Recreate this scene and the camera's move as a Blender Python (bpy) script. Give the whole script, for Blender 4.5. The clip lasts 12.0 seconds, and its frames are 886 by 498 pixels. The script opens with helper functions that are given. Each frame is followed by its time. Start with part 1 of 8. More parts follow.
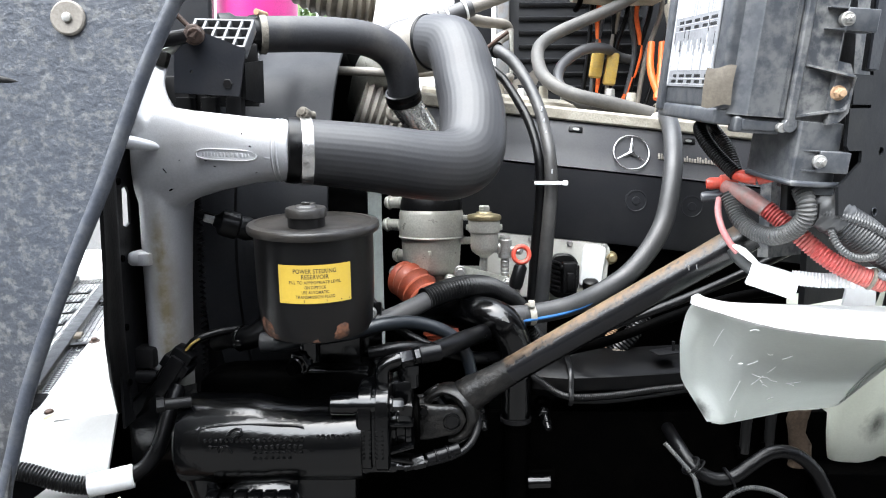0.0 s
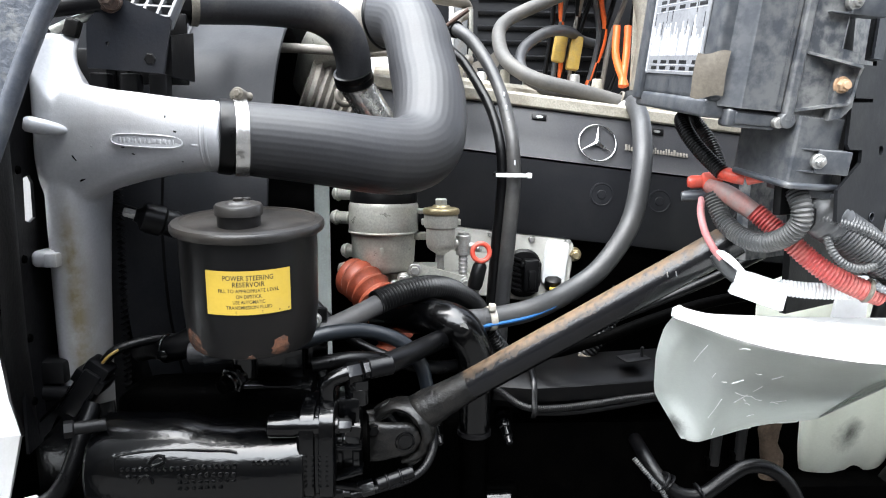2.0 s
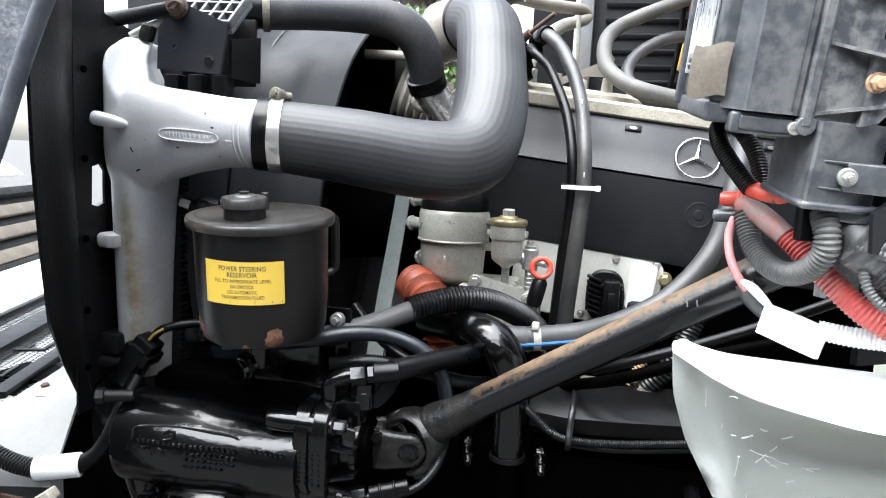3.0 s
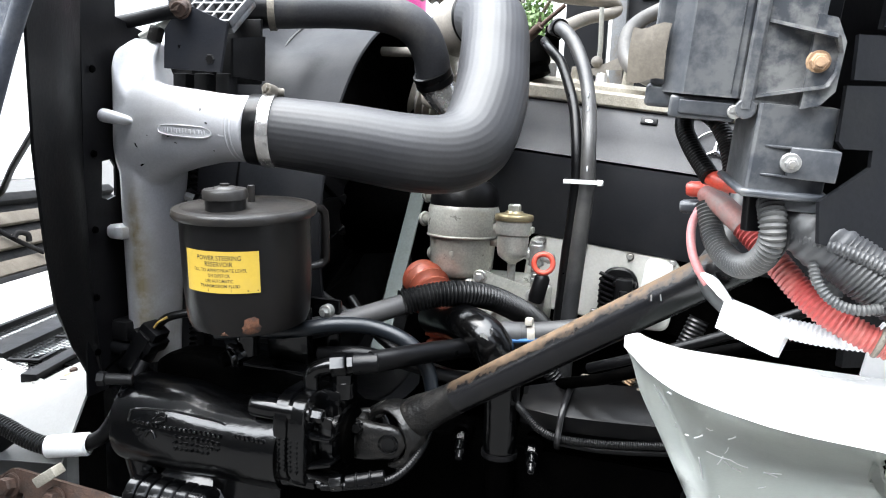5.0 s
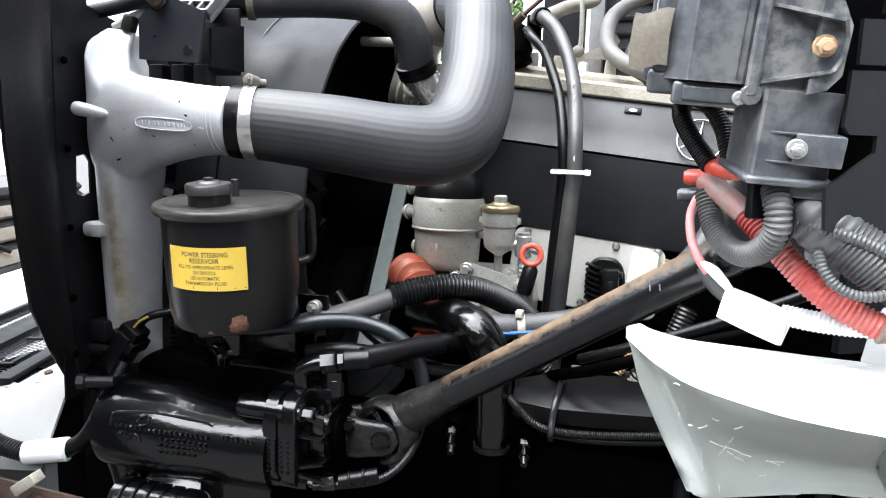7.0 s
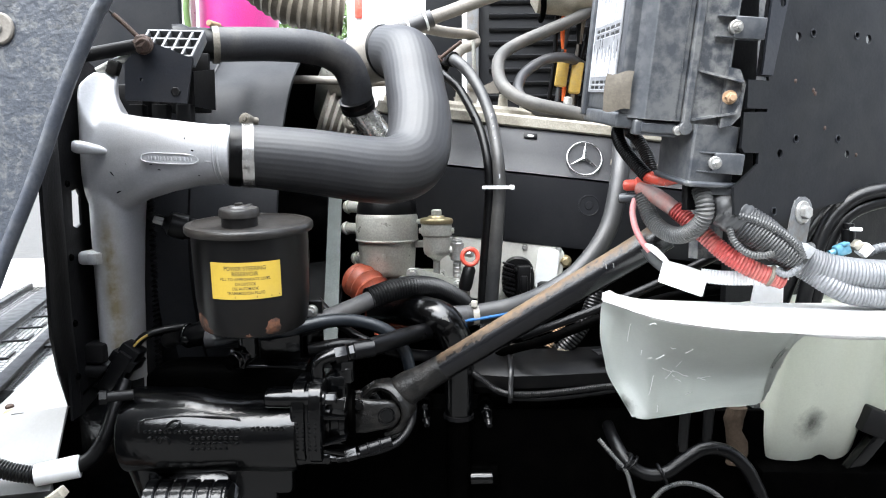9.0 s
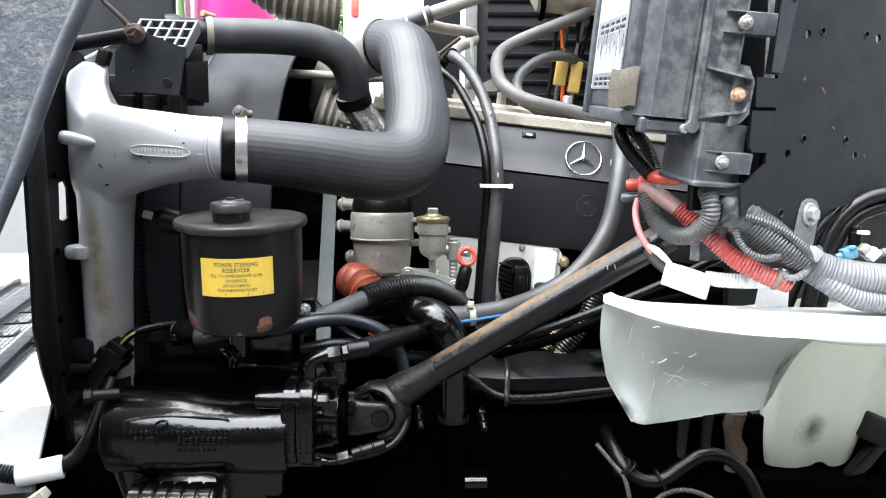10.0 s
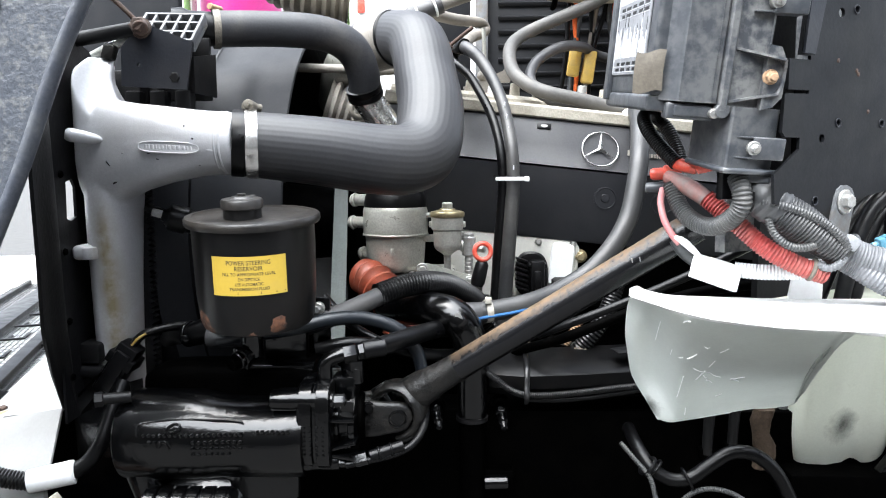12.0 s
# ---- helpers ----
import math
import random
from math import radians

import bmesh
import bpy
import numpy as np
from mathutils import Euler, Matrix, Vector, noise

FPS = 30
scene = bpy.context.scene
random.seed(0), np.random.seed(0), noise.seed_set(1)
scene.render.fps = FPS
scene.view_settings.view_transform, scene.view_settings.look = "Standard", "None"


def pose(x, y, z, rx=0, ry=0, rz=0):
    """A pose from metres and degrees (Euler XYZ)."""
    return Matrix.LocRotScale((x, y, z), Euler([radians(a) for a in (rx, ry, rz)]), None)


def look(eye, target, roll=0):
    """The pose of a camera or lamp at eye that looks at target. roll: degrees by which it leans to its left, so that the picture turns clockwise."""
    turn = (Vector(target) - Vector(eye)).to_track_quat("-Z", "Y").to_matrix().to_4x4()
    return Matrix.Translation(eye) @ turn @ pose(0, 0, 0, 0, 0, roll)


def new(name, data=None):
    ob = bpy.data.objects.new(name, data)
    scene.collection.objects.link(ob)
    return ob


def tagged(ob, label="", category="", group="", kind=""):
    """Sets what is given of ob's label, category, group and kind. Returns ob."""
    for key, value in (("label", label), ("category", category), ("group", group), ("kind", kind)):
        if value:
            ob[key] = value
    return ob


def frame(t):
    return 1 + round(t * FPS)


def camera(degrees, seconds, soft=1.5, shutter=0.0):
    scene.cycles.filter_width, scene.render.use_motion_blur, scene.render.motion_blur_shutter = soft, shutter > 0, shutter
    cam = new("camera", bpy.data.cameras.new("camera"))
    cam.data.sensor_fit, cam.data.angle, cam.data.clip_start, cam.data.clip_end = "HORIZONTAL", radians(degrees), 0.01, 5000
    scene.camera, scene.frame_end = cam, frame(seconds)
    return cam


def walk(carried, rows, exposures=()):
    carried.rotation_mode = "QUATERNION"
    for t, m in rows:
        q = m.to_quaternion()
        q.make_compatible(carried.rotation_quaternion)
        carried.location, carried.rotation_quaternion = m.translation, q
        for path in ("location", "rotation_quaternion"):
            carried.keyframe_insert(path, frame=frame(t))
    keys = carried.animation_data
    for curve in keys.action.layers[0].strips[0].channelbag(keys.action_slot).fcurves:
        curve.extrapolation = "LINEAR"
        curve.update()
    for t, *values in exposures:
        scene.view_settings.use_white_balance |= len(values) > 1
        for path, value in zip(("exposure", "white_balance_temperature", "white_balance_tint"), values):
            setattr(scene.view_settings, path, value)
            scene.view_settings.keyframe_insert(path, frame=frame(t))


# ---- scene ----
cam = camera(64.4, 12.0, soft=1.1)
PATH = [
    (0, (0.026, 0.026, 1.444), (-0.012, 2.011, 1.206), -0.2),
    (0.5, (0.071, 0.067, 1.442), (-0.083, 2.045, 1.196), 0.2),
    (1, (0.083, 0.101, 1.443), (-0.117, 2.07, 1.157), -0.1),
    (1.5, (0.052, 0.135, 1.455), (0.059, 2.113, 1.158), 0.7),
    (2, (0.023, 0.144, 1.456), (0.119, 2.121, 1.171), 0.7),
    (2.5, (0.069, 0.165, 1.455), (-0.014, 2.145, 1.183), 0.3),
    (3, (0.262, 0.205, 1.445), (-0.181, 2.139, 1.191), 2.8),
    (3.2, (0.312, 0.185, 1.434), (-0.224, 2.095, 1.174), 3.2),
    (5, (0.391, 0.242, 1.438), (-0.261, 2.115, 1.18), 2.5),
    (5.5, (0.391, 0.244, 1.44), (-0.296, 2.105, 1.184), 0.9),
    (6, (0.388, 0.244, 1.438), (-0.287, 2.108, 1.177), 1.2),
    (6.5, (0.378, 0.248, 1.435), (-0.308, 2.106, 1.162), 1.4),
    (7, (0.361, 0.25, 1.435), (-0.214, 2.146, 1.159), 1.9),
    (7.2, (0.346, 0.245, 1.437), (-0.201, 2.149, 1.164), 1.0),
    (8.8, (0.149, -0.028, 1.433), (0.058, 1.959, 1.22), -0.8),
    (9, (0.153, -0.016, 1.431), (0.083, 1.972, 1.224), -0.2),
    (9.5, (0.148, 0.002, 1.424), (0.093, 1.991, 1.224), 0.5),
    (10, (0.146, 0.011, 1.425), (0.095, 2.0, 1.22), 0.6),
    (10.5, (0.141, 0.019, 1.425), (0.094, 2.008, 1.218), 0.6),
    (11, (0.142, 0.023, 1.427), (0.072, 2.011, 1.218), 0.0),
    (11.5, (0.148, 0.027, 1.426), (0.076, 2.015, 1.218), -0.2),
    (12, (0.132, 0.044, 1.419), (0.056, 2.031, 1.204), -0.3),
]
walk(cam, [(t, look(eye, target, roll)) for t, eye, target, roll in PATH],
     [(0, 2.68), (2.5, 2.68), (3.2, 2.78), (7.2, 2.78), (8.8, 2.66), (12, 2.66)])
from mathutils.geometry import delaunay_2d_cdt

# ---- light ----
world = bpy.data.worlds.new("sky")
scene.world = world
world.use_nodes = True
wn, wl = world.node_tree.nodes, world.node_tree.links
sky = wn.new("ShaderNodeTexSky")
sky.sky_type, sky.sun_disc = "NISHITA", False
sky.sun_elevation, sky.sun_rotation = radians(68), radians(219)
sky.dust_density, sky.ozone_density, sky.air_density = 3.0, 1.0, 1.0
soften = wn.new("ShaderNodeHueSaturation")
soften.inputs["Saturation"].default_value = 0.42
wl.new(sky.outputs[0], soften.inputs["Color"])
wl.new(soften.outputs[0], wn["Background"].inputs[0])
wn["Background"].inputs[1].default_value = 0.11
sun = new("sun", bpy.data.lights.new("sun", "SUN"))
sun.data.energy, sun.data.angle, sun.data.color = 3.0, radians(85), (0.90, 0.955, 1.0)
sun.matrix_world = look((-1.2, -1.5, 4.9), (0, 0, 0))


# ---- materials ----
def mat(name, color, rough=0.5, metal=0.0, second=None, amount=0.5, scale=30.0, lo=0.45, hi=0.65,
        grain=0.15, grain_scale=250.0, bump=0.15, bump_scale=180.0, coat=0.0, ridges=0, second_rough=None, vary=0.0,
        third=None, third_scale=9.0, third_lo=0.6, third_hi=0.75, spec=0.5, thin=0.0, spots=(), streak=None, edge=None, under=(), detail=8.0, stretch=None, coat_rough=0.17, band=None):
    """Base colour with fine grain, patches of a second and a third colour, fine relief; ridges: lines along a hose."""
    m = bpy.data.materials.new(name)
    m.use_nodes = True
    n, l = m.node_tree.nodes, m.node_tree.links
    b = n["Principled BSDF"]
    tc = n.new("ShaderNodeTexCoord")
    out = tc.outputs["Object"]

    def noise_tex(sc, detail=5.0, rough_=0.6):
        t = n.new("ShaderNodeTexNoise")
        t.inputs["Scale"].default_value, t.inputs["Detail"].default_value = sc, detail
        t.inputs["Roughness"].default_value = rough_
        l.new(out, t.inputs["Vector"])
        return t.outputs["Fac"]

    def ramp(src, a, z, lo_v=0.0, hi_v=1.0):
        r = n.new("ShaderNodeMapRange")
        r.inputs[1].default_value, r.inputs[2].default_value = a, z
        r.inputs[3].default_value, r.inputs[4].default_value = lo_v, hi_v
        l.new(src, r.inputs[0])
        return r.outputs[0]

    def mix(fac, a, c):
        x = n.new("ShaderNodeMix")
        x.data_type = "RGBA"
        if isinstance(fac, float):
            x.inputs[0].default_value = fac
        else:
            l.new(fac, x.inputs[0])
        for k, v in ((6, a), (7, c)):
            if isinstance(v, tuple):
                x.inputs[k].default_value = (*v, 1)
            else:
                l.new(v, x.inputs[k])
        return x.outputs[2]

    dark = tuple(v * (1 - grain) for v in color)
    light = tuple(min(1, v * (1 + grain)) for v in color)
    col = mix(ramp(noise_tex(grain_scale), 0.35, 0.65), dark, light)
    rough_src = None

    def blot(col, centre, radius, stain):
        dist = n.new("ShaderNodeVectorMath")
        dist.operation = "DISTANCE"
        l.new(out, dist.inputs[0])
        dist.inputs[1].default_value = centre
        wob = n.new("ShaderNodeMath")
        wob.operation = "MULTIPLY_ADD"
        l.new(noise_tex(0.9 / radius, 8.0, 0.75), wob.inputs[0])
        wob.inputs[1].default_value = -1.6 * radius
        l.new(dist.outputs["Value"], wob.inputs[2])
        return mix(ramp(wob.outputs[0], -0.75 * radius, 0.25 * radius, 0.9, 0.0), col, stain)
    for b_ in under:
        col = blot(col, *b_)
    if second:
        if stretch:
            mp = n.new("ShaderNodeMapping")
            mp.inputs["Scale"].default_value = stretch
            l.new(out, mp.inputs["Vector"])
            whole, out = out, mp.outputs[0]
        f = ramp(noise_tex(scale, detail, 0.65), lo, hi, 0.0, amount)
        if stretch:
            out = whole
        col = mix(f, col, second)
        if second_rough is not None:
            rough_src = ramp(f, 0.0, 1.0, rough, second_rough)
    if third:
        col = mix(ramp(noise_tex(third_scale, 8.0, 0.7), third_lo, third_hi, 0.0, 0.9), col, third)
    if streak:
        middle, half, top, stain = streak
        xyz = n.new("ShaderNodeSeparateXYZ")
        l.new(out, xyz.inputs[0])
        off = n.new("ShaderNodeMath")
        off.operation = "SUBTRACT"
        l.new(xyz.outputs[0], off.inputs[0])
        off.inputs[1].default_value = middle
        size = n.new("ShaderNodeMath")
        size.operation = "ABSOLUTE"
        l.new(off.outputs[0], size.inputs[0])
        low = n.new("ShaderNodeMath")
        low.operation = "MULTIPLY"
        l.new(ramp(size.outputs[0], 0.2 * half, half, 1.0, 0.0), low.inputs[0])
        l.new(ramp(xyz.outputs[2], top - 0.08, top, 1.0, 0.0), low.inputs[1])
        fac = n.new("ShaderNodeMath")
        fac.operation = "MULTIPLY"
        l.new(low.outputs[0], fac.inputs[0])
        l.new(ramp(noise_tex(22.0), 0.25, 0.6), fac.inputs[1])
        col = mix(fac.outputs[0], col, stain)
    for b_ in spots:
        col = blot(col, *b_)
    if band:
        # a worn stripe along a bar: middle and half width round it, where it begins along it, colour
        at, half, start, stripe = band
        suv = n.new("ShaderNodeSeparateXYZ")
        l.new(tc.outputs["UV"], suv.inputs[0])
        away = n.new("ShaderNodeMath")
        away.operation = "SUBTRACT"
        l.new(suv.outputs[0], away.inputs[0])
        away.inputs[1].default_value = at
        size = n.new("ShaderNodeMath")
        size.operation = "ABSOLUTE"
        l.new(away.outputs[0], size.inputs[0])
        ragged = n.new("ShaderNodeMath")
        ragged.operation = "MULTIPLY_ADD"
        l.new(noise_tex(55.0, 6.0, 0.7), ragged.inputs[0])
        ragged.inputs[1].default_value = 1.4 * half
        l.new(size.outputs[0], ragged.inputs[2])
        both = n.new("ShaderNodeMath")
        both.operation = "MULTIPLY"
        l.new(ramp(ragged.outputs[0], 1.15 * half, 1.75 * half, 0.95, 0.0), both.inputs[0])
        l.new(ramp(suv.outputs[1], start, start + 0.3, 0.15, 1.0), both.inputs[1])
        speck = n.new("ShaderNodeMath")
        speck.operation = "MULTIPLY"
        l.new(both.outputs[0], speck.inputs[0])
        l.new(ramp(noise_tex(130.0, 4.0, 0.6), 0.33, 0.52, 0.15, 1.0), speck.inputs[1])
        col = mix(speck.outputs[0], col, stripe)
        rough_src = ramp(speck.outputs[0], 0.0, 1.0, rough, 0.7)
    if edge:
        geo = n.new("ShaderNodeNewGeometry")
        wear = n.new("ShaderNodeMath")
        wear.operation = "MULTIPLY"
        l.new(ramp(geo.outputs["Pointiness"], 0.53, 0.60, 0.0, 0.8), wear.inputs[0])
        l.new(ramp(noise_tex(60.0), 0.40, 0.60), wear.inputs[1])
        col = mix(wear.outputs[0], col, edge)
    if vary:
        info = n.new("ShaderNodeObjectInfo")
        hs = n.new("ShaderNodeHueSaturation")
        l.new(ramp(info.outputs["Random"], 0.0, 1.0, 1 - vary, 1 + vary), hs.inputs["Value"])
        l.new(col, hs.inputs["Color"])
        col = hs.outputs[0]
    l.new(col, b.inputs["Base Color"])
    if rough_src is None:
        rough_src = ramp(noise_tex(scale * 1.7), 0.3, 0.7, max(0.03, rough - 0.08), min(1.0, rough + 0.08))
    l.new(rough_src, b.inputs["Roughness"])
    b.inputs["Metallic"].default_value = metal
    b.inputs["Coat Weight"].default_value = coat
    b.inputs["Specular IOR Level"].default_value = spec
    height = noise_tex(bump_scale, 4.0)
    bp = n.new("ShaderNodeBump")
    bp.inputs["Strength"].default_value, bp.inputs["Distance"].default_value = bump, 0.004
    l.new(height, bp.inputs["Height"])
    normal = bp.outputs[0]
    if ridges:
        sep = n.new("ShaderNodeSeparateXYZ")
        l.new(tc.outputs["UV"], sep.inputs[0])
        mul = n.new("ShaderNodeMath")
        mul.operation = "MULTIPLY"
        mul.inputs[1].default_value = 2 * math.pi * ridges
        l.new(sep.outputs[0], mul.inputs[0])
        sn = n.new("ShaderNodeMath")
        sn.operation = "SINE"
        l.new(mul.outputs[0], sn.inputs[0])
        b2 = n.new("ShaderNodeBump")
        b2.inputs["Strength"].default_value, b2.inputs["Distance"].default_value = 0.10, 0.0010
        l.new(sn.outputs[0], b2.inputs["Height"])
        l.new(normal, b2.inputs["Normal"])
        normal = b2.outputs[0]
    l.new(normal, b.inputs["Normal"])
    l.new(normal, b.inputs["Coat Normal"])
    b.inputs["Coat Roughness"].default_value = coat_rough
    b.inputs["Coat IOR"].default_value = 1.6
    if thin:
        tr, ad = n.new("ShaderNodeBsdfTranslucent"), n.new("ShaderNodeMixShader")
        l.new(col, tr.inputs["Color"])
        ad.inputs[0].default_value = thin
        l.new(b.outputs[0], ad.inputs[1])
        l.new(tr.outputs[0], ad.inputs[2])
        l.new(ad.outputs[0], n["Material Output"].inputs["Surface"])
    return m


DUST = (0.20, 0.185, 0.165)
